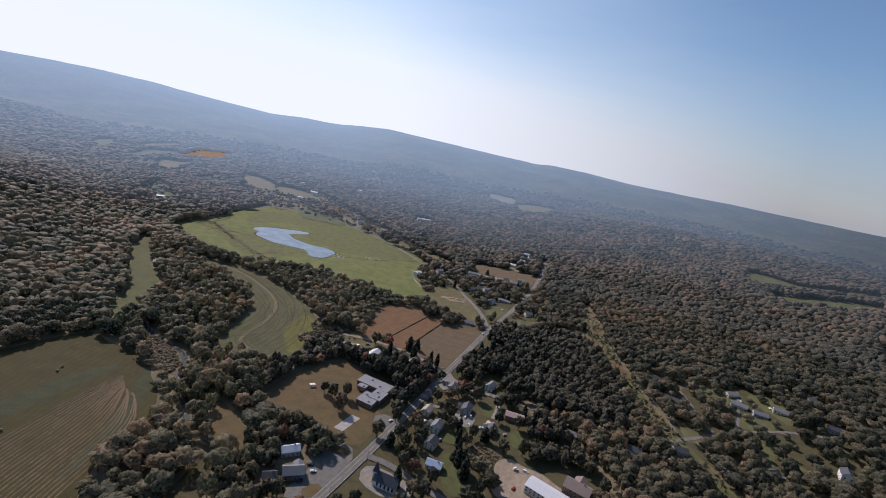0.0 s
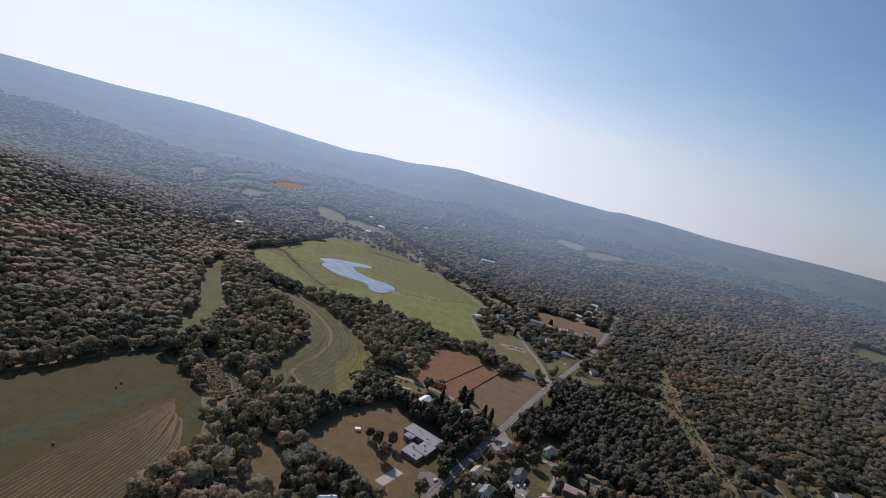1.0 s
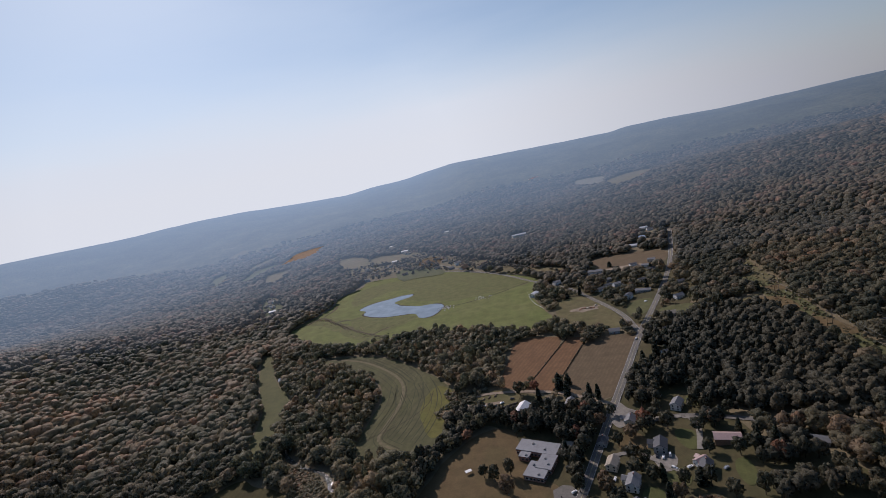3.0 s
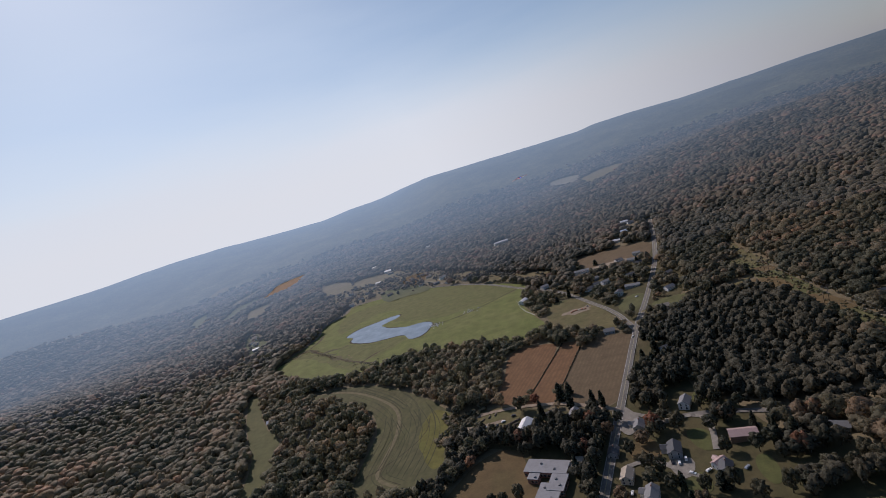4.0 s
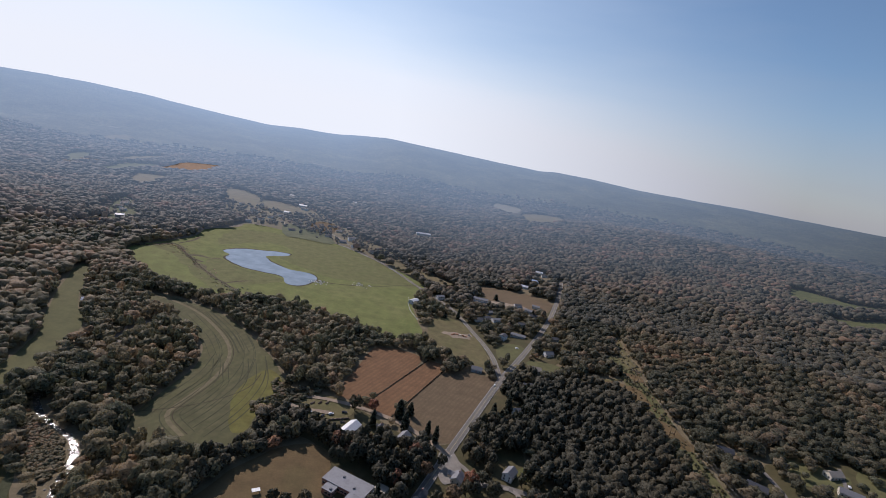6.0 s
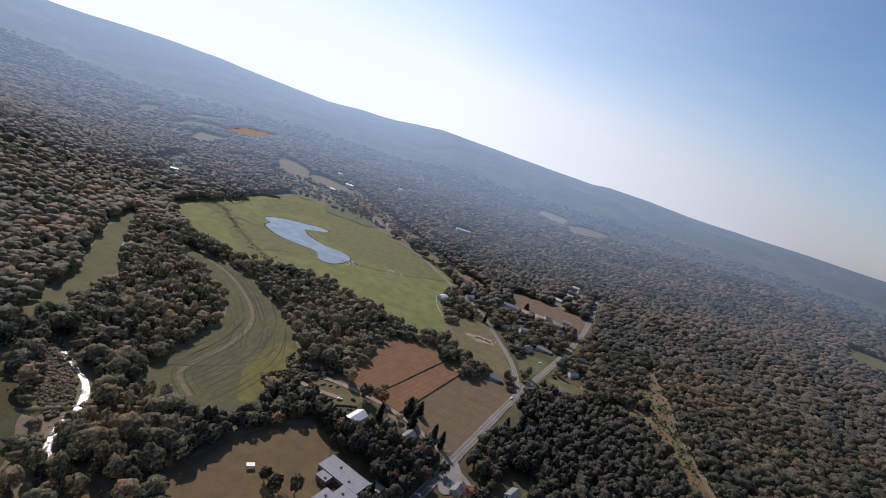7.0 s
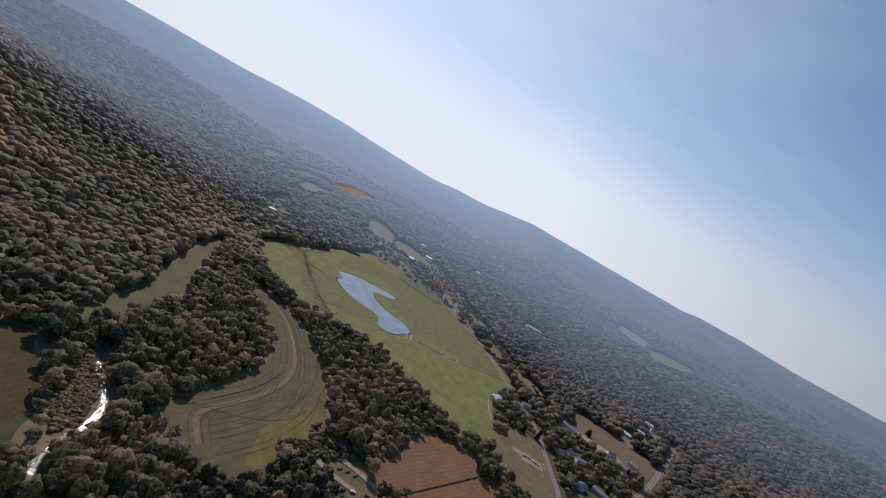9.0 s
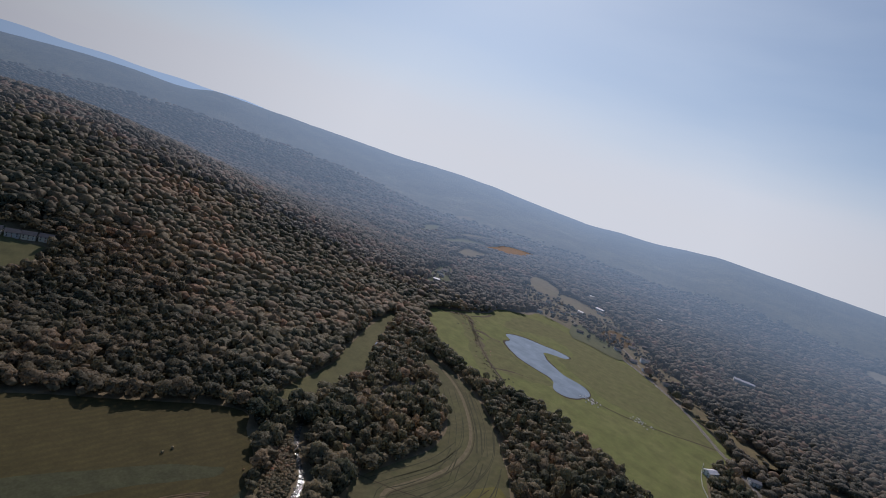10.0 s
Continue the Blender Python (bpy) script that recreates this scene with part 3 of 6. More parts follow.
EAST_LAWNS = [
    [(316, 513), (336, 504), (356, 494), (364, 486), (342, 469), (321, 472), (309, 477), (309, 490)],
    [(260, 431), (265, 423), (269, 408), (285, 409), (264, 387), (255, 390)],
    [(333, 448), (349, 451), (363, 440), (363, 424), (313, 417)],
    [(310, 394), (335, 412), (355, 411), (333, 389), (313, 356), (302, 355)],
    [(400, 510), (417, 497), (412, 451), (376, 430), (372, 450), (363, 475), (369, 495)],
    [(384, 400), (408, 408), (406, 392), (386, 374), (379, 384)],
    [(340, 372), (347, 364), (343, 351), (332, 351)],
    [(170, 405), (181, 392), (197, 370), (203, 357), (194, 352), (179, 358), (166, 372)],
]
EAST_C = [(258, 436), (302, 420), (258, 392), (246, 408)]
FAR_EAST_A = [(735, 1140), (762, 1144), (792, 1111), (812, 1052), (882, 1064), (946, 1078), (1040, 1090), (965, 1020), (850, 1006), (775, 1000), (725, 1002), (692, 1012), (677, 1034)]
FAR_EAST_B = [(679, 949), (711, 933), (754, 937), (827, 952), (930, 960), (846, 880), (730, 864), (684, 878), (654, 884)]
QUARRY = [(183, 2528), (199, 2575), (265, 2553), (323, 2509), (324, 2430), (278, 2170), (233, 2262), (180, 2381)]
FAR_FIELD = [(293, 2262), (337, 2347), (425, 2389), (516, 2307), (402, 1966), (324, 1901), (281, 1934)]
ORANGE = [(-1032, 1708), (-1048, 1809), (-1109, 2004), (-1066, 2077), (-1004, 2107), (-962, 1979), (-923, 1789), (-956, 1705), (-990, 1680)]
FAR_GREEN = [(-1048, 1473), (-1078, 1549), (-1129, 1726), (-1079, 1779), (-1042, 1762), (-1036, 1646), (-1002, 1492), (-1008, 1430)]
FAR_BAND = [(-1198, 1728), (-1231, 1833), (-1252, 2048), (-1210, 2065), (-1170, 1972), (-1156, 1814), (-1148, 1699)]
FAR_PASTURE = [(-1267, 1601), (-1322, 1732), (-1315, 1789), (-1235, 1691), (-1155, 1529), (-1185, 1520)]
HAMLET_A = [(-642, 1401), (-718, 1610), (-656, 1574), (-589, 1528), (-525, 1383), (-565, 1348)]
HAMLET_B = [(-570, 1507), (-497, 1504), (-447, 1464), (-421, 1355), (-507, 1364)]
HAMLET_C = [(-344, 1256), (-345, 1321), (-301, 1328), (-273, 1268), (-271, 1201), (-305, 1177)]
HAMLET_L = [(-394, 1205), (-375, 1231), (-316, 1217), (-241, 1127), (-244, 1088), (-308, 1100), (-348, 1091)]
HAMLET_M = [(-537, 1352), (-503, 1383), (-444, 1349), (-403, 1225), (-417, 1159), (-456, 1185)]
FAR_STRIP = [(-1685, 2313), (-1693, 2437), (-1603, 2429), (-1557, 2302), (-1641, 2270)]
HAMLET_D = [(-738, 1148), (-724, 1154), (-658, 1074), (-620, 1030), (-589, 982), (-575, 925), (-600, 925), (-680, 1020)]
SWATH_A = [(227, 682), (227, 660), (252, 653), (248, 631), (235, 643)]
SWATH_B = [(179, 650), (204, 638), (223, 627), (240, 620), (237, 575), (224, 578), (214, 600), (201, 615)]
SWATH_C = [(226, 560), (241, 552), (246, 533), (250, 505), (231, 509)]
SWATH_D = [(256, 779), (263, 766), (255, 716), (258, 658), (244, 651), (239, 697)]
ROAD_LAWN = [(114, 667), (140, 673), (169, 653), (157, 630), (131, 642)]
FORK_LAWN = [(82, 690), (93, 716), (117, 719), (125, 700), (103, 664), (88, 663)]
FAR_TAN = [(-925, 1428), (-969, 1530), (-942, 1551), (-914, 1583), (-876, 1538), (-838, 1406), (-835, 1340), (-865, 1351)]
VILLAGE = [(-100, 262), (-60, 225), (160, 240), (165, 330), (150, 372), (118, 392), (112, 440), (92, 462), (96, 545), (90, 610), (60, 540), (34, 478), (0, 476), (-52, 512), (-120, 520), (-132, 498), (-96, 458), (-70, 452), (-54, 420), (-30, 320)]
UPPER_VILLAGE = [(-20, 905), (-40, 850), (-10, 760), (30, 785), (66, 700), (88, 625), (140, 640), (175, 700), (200, 800), (215, 900), (190, 890), (87, 915), (66, 995), (10, 960)]
FAR_VILLAGE = [(-560, 1240), (-450, 1160), (-300, 1145), (-180, 1095), (-120, 1050), (-90, 1110), (-240, 1250), (-380, 1480), (-560, 1500), (-640, 1400)]
ROADSIDE = [(-172, 1096), (-95, 1012), (-35, 957), (2, 920), (40, 960), (-40, 1022), (-105, 1100), (-150, 1142)]
EAST_HOMES = [(246, 400), (300, 520), (450, 510), (470, 420), (430, 330), (300, 310), (256, 360)]



def opened(poly, metres):
    """The clearing with its near side moved towards the south-west, where tree tops would hide it."""
    reach = [math.hypot(x, y - 150) for x, y in poly]
    out = []
    for x, y in poly:
        r = math.hypot(x, y - 150)
        k = 1 - metres * (max(reach) - r) / (max(reach) - min(reach)) / r
        out.append((x * k, 150 + (y - 150) * k))
    return out


UPPER = opened(UPPER, 35)
KNOLL_FIELD = [(-720, 255), (-660, 290), (-622, 300), (-616, 326), (-600, 320), (-572, 300), (-556, 268), (-600, 205)]

drape("meadow", MEADOW, M["meadow"], 0.10, "bright green wet meadow round a pond")
drape("rough_meadow", [(-286, 1104), (-184, 1086), (-77, 972), (-30, 908), (-90, 889), (-137, 878), (-182, 864), (-204, 882), (-256, 904), (-297, 936), (-282, 972), (-313, 1018), (-359, 1005), (-381, 976), (-396, 938), (-420, 956), (-442, 1041), (-420, 1100)], M["rough_meadow"], 0.13, "olive and brown rough grass beyond the pond", wobble=10)
drape("rough_meadow", [(-330, 770), (-350, 800), (-380, 840), (-372, 870), (-340, 840), (-280, 826), (-245, 826), (-236, 798), (-262, 770), (-290, 752)], M["rough_meadow"], 0.13, "olive and brown rough grass beside the pond", wobble=10)
drape("reed_gully", [(-470, 905), (-452, 880), (-439, 864), (-407, 848), (-376, 824), (-340, 784), (-314, 753), (-293, 749), (-250, 718), (-240, 700), (-286, 726), (-315, 731), (-346, 758), (-383, 797), (-418, 833), (-450, 850), (-485, 850), (-486, 838), (-470, 868)], M["rough_meadow"], 0.18, "rough grassy gully winding across the meadow", category="reeds", step=7, wobble=6)
drape("crop_field", CROP, M["crop"], 0.10, "pale green field with curved machine tracks")
drape("crop_patch", [(-160, 520), (-154, 540), (-141, 548), (-124, 520), (-130, 488), (-126, 450), (-138, 440), (-147, 462), (-157, 490)], M["corner"], 0.14, "yellow-green corner of the crop field", wobble=6)
drape("pasture", TONGUE, M["tongue"], 0.10, "narrow green pasture along the wood's edge")
drape("hay_field", HAY, M["hay"], 0.10, "cut hay field with raked rows")
drape("school_field", SCHOOL_FIELD, M["dry"], 0.12, "dry mown playing field beside the school")
drape("field", SMALL_FIELD, M["dry"], 0.10, "small dry grass clearing among trees")
drape("field", STRIP_FIELD, M["lawn"], 0.10, "narrow green clearing among trees")
drape("stubble_field", BROWN_W, M["stubble"], 0.14, "reddish brown harvested field", smooth_edge=1, wobble=0.5)
drape("stubble_field", BROWN_M, M["stubble"], 0.16, "reddish brown harvested strip between dark furrows", smooth_edge=0, wobble=0)
drape("stubble_field", BROWN_E, M["stubble2"], 0.14, "pale brown harvested field beside the road", smooth_edge=0, wobble=0)
drape("dry_field", TAN, M["tan"], 0.45, "bleached grass field in the fork of the roads")
drape("dry_field", UPPER, M["stubble2"], 0.4, "bleached brown field above the village")
drape("grass_cut", POWER, M["tongue"], 0.4, "grass swath cut through the woods under a power line")
drape("lawn", VILLAGE, M["lawn"], 0.06, "worn village lawns round the houses", wobble=0)
drape("lawn", UPPER_VILLAGE, M["lawn"], 0.3, "village lawns beside the fork of the roads")
drape("lawn", ROADSIDE, M["far_tan"], 0.3, "bleached verges and plots beside the meadow road", step=8, wobble=5)
drape("lawn", FAR_VILLAGE, M["far_tan"], 0.3, "dry lawns and plots of a distant hamlet")
drape("lawn", EAST_HOMES, M["lawn"], 0.3, "lawns among houses on the wooded slope")
for poly in EAST_LAWNS:
    drape("lawn", poly, M["tongue"], 0.45, "sunlit dry lawn on the wooded slope", step=7, wobble=2.5)
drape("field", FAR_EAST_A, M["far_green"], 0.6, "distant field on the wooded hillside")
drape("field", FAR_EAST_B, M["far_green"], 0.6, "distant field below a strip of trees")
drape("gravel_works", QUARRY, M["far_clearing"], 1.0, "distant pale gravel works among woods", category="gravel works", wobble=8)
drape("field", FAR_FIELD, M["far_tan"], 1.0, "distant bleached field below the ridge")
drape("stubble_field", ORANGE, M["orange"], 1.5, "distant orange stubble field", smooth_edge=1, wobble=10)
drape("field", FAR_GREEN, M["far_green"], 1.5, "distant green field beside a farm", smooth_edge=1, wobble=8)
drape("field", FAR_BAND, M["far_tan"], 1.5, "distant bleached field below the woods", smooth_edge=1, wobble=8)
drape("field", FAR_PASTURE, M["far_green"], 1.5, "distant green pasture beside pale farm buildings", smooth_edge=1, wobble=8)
drape("field", HAMLET_A, M["far_tan"], 0.8, "dry brown plot beyond the hamlet", smooth_edge=1, wobble=8)
drape("field", HAMLET_B, M["far_tan"], 0.8, "small bare field beyond the hamlet", smooth_edge=1, wobble=6)
drape("lawn", HAMLET_L, M["far_green"], 0.8, "pale lawn beside houses of the hamlet", smooth_edge=1, wobble=6)
drape("lawn", HAMLET_M, M["far_tan"], 0.8, "bleached plots between houses of the hamlet", smooth_edge=1, wobble=6)
drape("field", FAR_STRIP, M["far_tan"], 1.5, "narrow far field on the wooded hillside", smooth_edge=1, wobble=10)
drape("field", HAMLET_C, M["stubble2"], 0.8, "bare ground beside a bent lane", smooth_edge=1, wobble=6)
drape("lawn", HAMLET_D, M["far_green"], 0.8, "narrow clearing with houses in the western woods", step=8, wobble=5)
drape("lawn", SWATH_A, M["dry"], 0.6, "pale grass opening in the power line's swath", step=8, wobble=2)
drape("lawn", SWATH_B, M["dry"], 0.6, "pale grass opening in the power line's swath", step=8, wobble=2)
drape("lawn", SWATH_C, M["dry"], 0.6, "pale grass opening in the power line's swath", step=8, wobble=2)
drape("grass_cut", SWATH_D, M["tan"], 0.6, "bleached grass slash among bushes", step=8, wobble=2)
drape("lawn", ROAD_LAWN, M["tongue"], 0.5, "green lawn beside the road", step=8, wobble=1)
drape("lawn", FORK_LAWN, M["tongue"], 0.5, "yellow-green lawn between the two roads", step=8, wobble=1)
drape("dirt_patch", [(12, 722), (16, 730), (24, 729), (30, 736), (40, 731), (50, 735), (56, 728), (48, 724), (52, 716), (40, 718), (30, 713), (24, 720)], M["dirt"], 0.6, "bare trampled earth in the dry field", step=4, smooth_edge=1, wobble=3, category="dirt patch")
drape("dirt_yard", [(20, 868), (30, 888), (60, 905), (110, 900), (150, 880), (148, 868), (100, 872), (60, 866)], M["dirt"], 0.5, "pale dirt yard round a barn", step=6, wobble=4, category="yard")
drape("field", FAR_TAN, M["far_tan"], 1.5, "distant bleached field among woods", smooth_edge=1, wobble=10)
drape("field", KNOLL_FIELD, M["tongue"], 1.0, "green clearing beside houses on the knoll")
drape("shore", [(x + 2.5 * (1 if x > -290 else -1), y + (3.0 if y > 880 - 0.1 * x - 30 else -3.0)) for x, y in POND], M["ditch"], 0.16, "dark muddy shore round the pond", category="shore", wobble=4.0)
drape("pond", POND, M["pond"], 0.2, "shallow pond with a ragged shore", category="pond", smooth_edge=2, wobble=3.0)

ROAD = [(-60, 232), (-39, 280), (-9, 358), (31, 470), (84, 613), (104, 655), (128, 708), (170, 809), (200, 905), (227, 1005), (240, 1060)]
FORK = [(84, 616), (79, 680), (51, 760), (24, 835), (-31, 899), (-104, 1008), (-183, 1079), (-254, 1125), (-337, 1175), (-421, 1240), (-480, 1310)]
RIVER = [(-420, 690), (-360, 645), (-318, 622), (-298, 601), (-300, 562), (-304, 510), (-302, 478), (-289, 445), (-274, 430), (-256, 418), (-236, 411), (-222, 402), (-212, 390), (-206, 371), (-200, 356), (-184, 339), (-172, 321), (-159, 301), (-146, 279), (-139, 248), (-150, 200)]


def road(line, width, label, painted=True):
    ob = strip("road", line, width, M["asphalt"], 0.55, label)
    if painted:
        for off, w, m, tag in ((-width / 2 + 0.5, 0.17, "line_white", "white edge line"), (width / 2 - 0.5, 0.17, "line_white", "white edge line"), (-0.16, 0.14, "line_yellow", "yellow centre line"), (0.16, 0.14, "line_yellow", "yellow centre line")):
            strip("line", line, w, M[m], 0.59, tag, ob, offset=off)
    return ob


road(ROAD, 7.4, "grey two-lane country road with white edge lines")
road(FORK, 6.2, "grey two-lane road along the meadow's edge")
LANES = [
    ([(-26, 312), (-8, 308), (10, 297), (40, 280), (90, 262)], 5.5, "asphalt", "asphalt lane past the church"),
    ([(31, 468), (10, 485), (-20, 503), (-60, 513), (-95, 514), (-112, 507), (-116, 498), (-104, 492), (-90, 492), (-72, 494)], 5.0, "dirt", "dirt drive looping round a yard"),
    ([(34, 464), (48, 452), (50, 444), (62, 440), (84, 438), (86, 420), (78, 395)], 4.0, "gravel", "pale gravel drive between houses"),
    ([(52, 438), (70, 441), (90, 436), (112, 425), (139, 409), (169, 412), (190, 405)], 5.0, "asphalt", "grey lane running east past a long barn"),
    ([(18, 398), (35, 402), (50, 385), (62, 372)], 4.0, "gravel", "gravel lane to back yards"),
    ([(291, 505), (292, 464), (287, 436), (289, 405)], 3.4, "asphalt", "pale drive down the wooded slope"),
    ([(240, 388), (273, 400), (304, 411), (336, 419), (371, 423), (395, 420), (440, 418)], 4.2, "asphalt", "pale lane among houses on the slope"),
    ([(312, 414), (330, 440), (346, 470), (362, 500)], 2.8, "asphalt", "pale drive up to a white house"),
    ([(104, 655), (140, 640), (175, 625), (225, 640)], 4.0, "tan", "grassy track towards the power line"),
    ([(-302, 1217), (-260, 1190), (-210, 1120)], 5.0, "gravel", "pale lane in a distant hamlet"),
    ([(10, 877), (27, 856), (48, 871), (95, 876), (140, 858), (157, 855), (169, 842)], 5.0, "dirt", "pale dirt lane among village houses"),
    ([(-1383, 1600), (-1400, 1660), (-1370, 1720), (-1440, 1900)], 9.0, "gravel", "distant pale road bending uphill"),
]
drape("junction", [(24, 474), (34, 476), (41, 460), (44, 444), (36, 436), (26, 431), (22, 455)], M["gravel"], 0.5, "worn gravel apron where two roads meet", step=4, category="road", wobble=0.6)
for line, w, m, label in LANES:
    strip("lane", line, w, M[m], 0.62, label, wobble=0.25)
strip("river", RIVER, 3.5, M["river"], 0.12, "shallow stream glittering between trees", category="river", wobble=0.7)
drape("gravel_bar", [(-312, 600), (-288, 596), (-284, 570), (-290, 535), (-306, 528), (-316, 560)], M["gravel"], 0.08, "pale gravel bar in a bend of the stream", category="gravel bar", step=6)
drape("gravel_bar", [(-292, 440), (-268, 428), (-250, 405), (-226, 392), (-222, 372), (-246, 368), (-262, 385), (-285, 415)], M["reed"], 0.08, "brown reed bed beside the stream", category="reeds", step=6)
TRACK = [(-345, 668), (-320, 664), (-273, 644), (-222, 600), (-193, 562), (-184, 515), (-190, 470), (-192, 448), (-165, 430)]
strip("track", TRACK, 3.6, M["rut"], 0.17, "worn machine track curving through the field", category="track")
strip("furrow", TRACK, 0.8, M["ditch"], 0.2, "dark rut beside the track", category="track", offset=-3.4)
random.seed(4)
for k in range(16):
    a = random.randrange(1, len(TRACK) - 3)
    o = random.choice((-1, 1)) * random.uniform(5, 26)
    strip("furrow", TRACK[a:a + random.choice((3, 4))], random.uniform(0.5, 1.0), M["wheel_rut"], 0.2, "thin broken dark rut in the field", category="track", offset=o, wobble=0.9)
for k in range(9):
    o, a, b = -9 + 6.2 * k + random.uniform(-1.2, 1.2), random.uniform(0, 14), random.uniform(0, 20)
    strip("furrow", [(-186 + 0.2 * a, 440 + a), (-178, 474), (-177, 505), (-183, 532 - b), (-195, 556 - b)], random.uniform(0.5, 1.0), M["wheel_rut"], 0.21, "thin broken dark rut in the field", category="track", offset=o, wobble=0.9)
strip("furrow", [(-215, 445), (-175, 470), (-150, 505), (-152, 535)], 0.8, M["ditch"], 0.2, "dark rut across the field", category="track")
strip("furrow", [(-49.5, 515), (2, 633)], 1.5, M["furrow"], 0.3, "dark furrow between crop strips", category="furrow", rounds=0)
strip("furrow", [(-21.5, 505), (26.5, 628)], 1.5, M["furrow"], 0.3, "dark furrow between crop strips", category="furrow", rounds=0)
strip("furrow", [(-195, 838), (-150, 845), (-100, 872), (-60, 905), (-25, 925)], 2.2, M["ditch"], 0.2, "dark ditch across the meadow", category="ditch", wobble=0.5)
for line, w in (([(-486, 838), (-470, 868), (-453, 894), (-425, 862), (-390, 830), (-340, 782), (-300, 752), (-272, 735), (-234, 698)], 6.0), ([(-409, 843), (-394, 856), (-374, 849), (-360, 858)], 5.0), ([(-430, 866), (-412, 850), (-395, 833), (-372, 826)], 6.0), ([(-453, 894), (-446, 930), (-452, 960)], 6.0), ([(-300, 752), (-285, 776), (-262, 790)], 4.0)):
    strip("reeds", line, w, M["reed"], 0.2, "brown reeds in a shallow gully across the meadow", category="reeds", wobble=2.6)
    strip("ditch", line, w * 0.25, M["ditch"], 0.24, "thin dark trickle among the reeds", category="ditch", wobble=0.8)

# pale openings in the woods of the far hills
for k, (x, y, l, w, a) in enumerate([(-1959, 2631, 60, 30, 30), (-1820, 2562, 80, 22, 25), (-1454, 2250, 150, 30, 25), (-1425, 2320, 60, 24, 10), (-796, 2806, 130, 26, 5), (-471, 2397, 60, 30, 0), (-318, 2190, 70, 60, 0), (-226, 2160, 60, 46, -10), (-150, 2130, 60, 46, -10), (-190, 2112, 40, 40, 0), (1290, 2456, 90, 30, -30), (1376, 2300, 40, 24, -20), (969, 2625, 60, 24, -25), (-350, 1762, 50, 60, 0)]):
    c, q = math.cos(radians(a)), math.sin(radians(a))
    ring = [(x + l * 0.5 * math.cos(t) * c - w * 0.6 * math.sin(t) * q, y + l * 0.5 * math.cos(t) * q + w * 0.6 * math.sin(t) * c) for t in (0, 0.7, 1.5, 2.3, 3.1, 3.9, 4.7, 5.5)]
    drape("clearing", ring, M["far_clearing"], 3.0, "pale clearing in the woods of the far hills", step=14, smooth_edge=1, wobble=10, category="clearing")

# hay raked into rows that run together at the field's corner
def windrow(line):
    pts = np.array(rounded(line, False, 2))
    seg = np.r_[0, np.cumsum(np.hypot(*np.diff(pts, axis=0).T))]
    s = np.arange(0, seg[-1], 2.5)
    p = np.c_[np.interp(s, seg, pts[:, 0]), np.interp(s, seg, pts[:, 1])]
    d = np.gradient(p, axis=0)
    d /= np.hypot(*d.T)[:, None]
    side = np.c_[d[:, 1], -d[:, 0]]
    w = 0.45 + 0.3 * np.random.rand(len(s))
    h = 0.3 + 0.4 * np.random.rand(len(s))
    p = p + side * (0.5 * np.array([noise.noise((float(q) * 0.04, line[0][0] * 0.3, 2.0)) for q in s]))[:, None]
    rows = [np.c_[p - side * w[:, None], np.full(len(s), 0.08)], np.c_[p, 0.1 + h], np.c_[p + side * w[:, None], np.full(len(s), 0.08)]]
    n, k = len(s), np.arange(len(s) - 1)
    t = []
    for a in (0, n):
        t += [np.c_[a + k, a + k + n, a + k + 1], np.c_[a + k + 1, a + k + n, a + k + n + 1]]
    ob = new("windrow", fast_mesh("windrow", np.concatenate(rows), np.concatenate(t), M["straw"]))
    return tagged(ob, "long raked row of dry brown hay", "hay row", "hay rows in the field")


M["straw"] = plain("dry_hay", (0.15, 0.105, 0.055), 0.95, 0, 0.5, 2.0, 0.8)
drape("hay_margin", [(-236, 368), (-246, 382), (-226, 362), (-208, 330), (-198, 285), (-194, 235), (-203, 235), (-208, 285), (-218, 325)], M["aftermath"], 0.14, "green margin along the hay field's edge", step=6, wobble=2)
for k in range(23):
    x0 = -256 + k * 2.95
    windrow([(x0 + 3, 170 + (k % 3) * 4), (x0, 235), (x0 + 2 - 0.08 * k, 290), (-248 + k * 1.55, 330 - (k % 4) * 2), (-241 + k * 0.8, 350 - k * 1.1)])
tagged(drape("hay_strip", [(-300, 250), (-290, 290), (-282, 312), (-277, 335), (-264, 354), (-258, 368), (-251, 356), (-262, 327), (-268, 294), (-276, 262), (-284, 235)], M["aftermath"], 0.16, "greener uncut strip across the hay field", wobble=1.5), kind="structure")

# ---------------------------------------------------------------- trees
def ico(sub):
    bm = bmesh.new()
    bmesh.ops.create_icosphere(bm, subdivisions=sub, radius=1.0)
    v = np.array([x.co for x in bm.verts])
    f = np.array([[x.index for x in g.verts] for g in bm.faces])
    bm.free()
    return v, f


ICO = {0: ico(1), 1: ico(2)}
rng = np.random.default_rng(7)


def geodesic(n):
    """A unit ball of 20 n n triangles."""
    v, f = ICO[0]
    index, vs, fs = {}, [], []

    def at(p):
        p = p / np.linalg.norm(p)
        key = tuple(np.round(p, 5))
        if key not in index:
            index[key] = len(vs)
            vs.append(p)
        return index[key]
    for a, b, c in v[f]:
        grid = {(i, j): at(a + (b - a) * i / n + (c - a) * j / n) for i in range(n + 1) for j in range(n + 1 - i)}
        for i in range(n):
            for j in range(n - i):
                fs.append((grid[i, j], grid[i + 1, j], grid[i, j + 1]))
                if i + j < n - 1:
                    fs.append((grid[i + 1, j], grid[i + 1, j + 1], grid[i, j + 1]))
    return np.array(vs), np.array(fs)


GEO = {n: geodesic(n) for n in (1, 2, 3, 4, 5)}


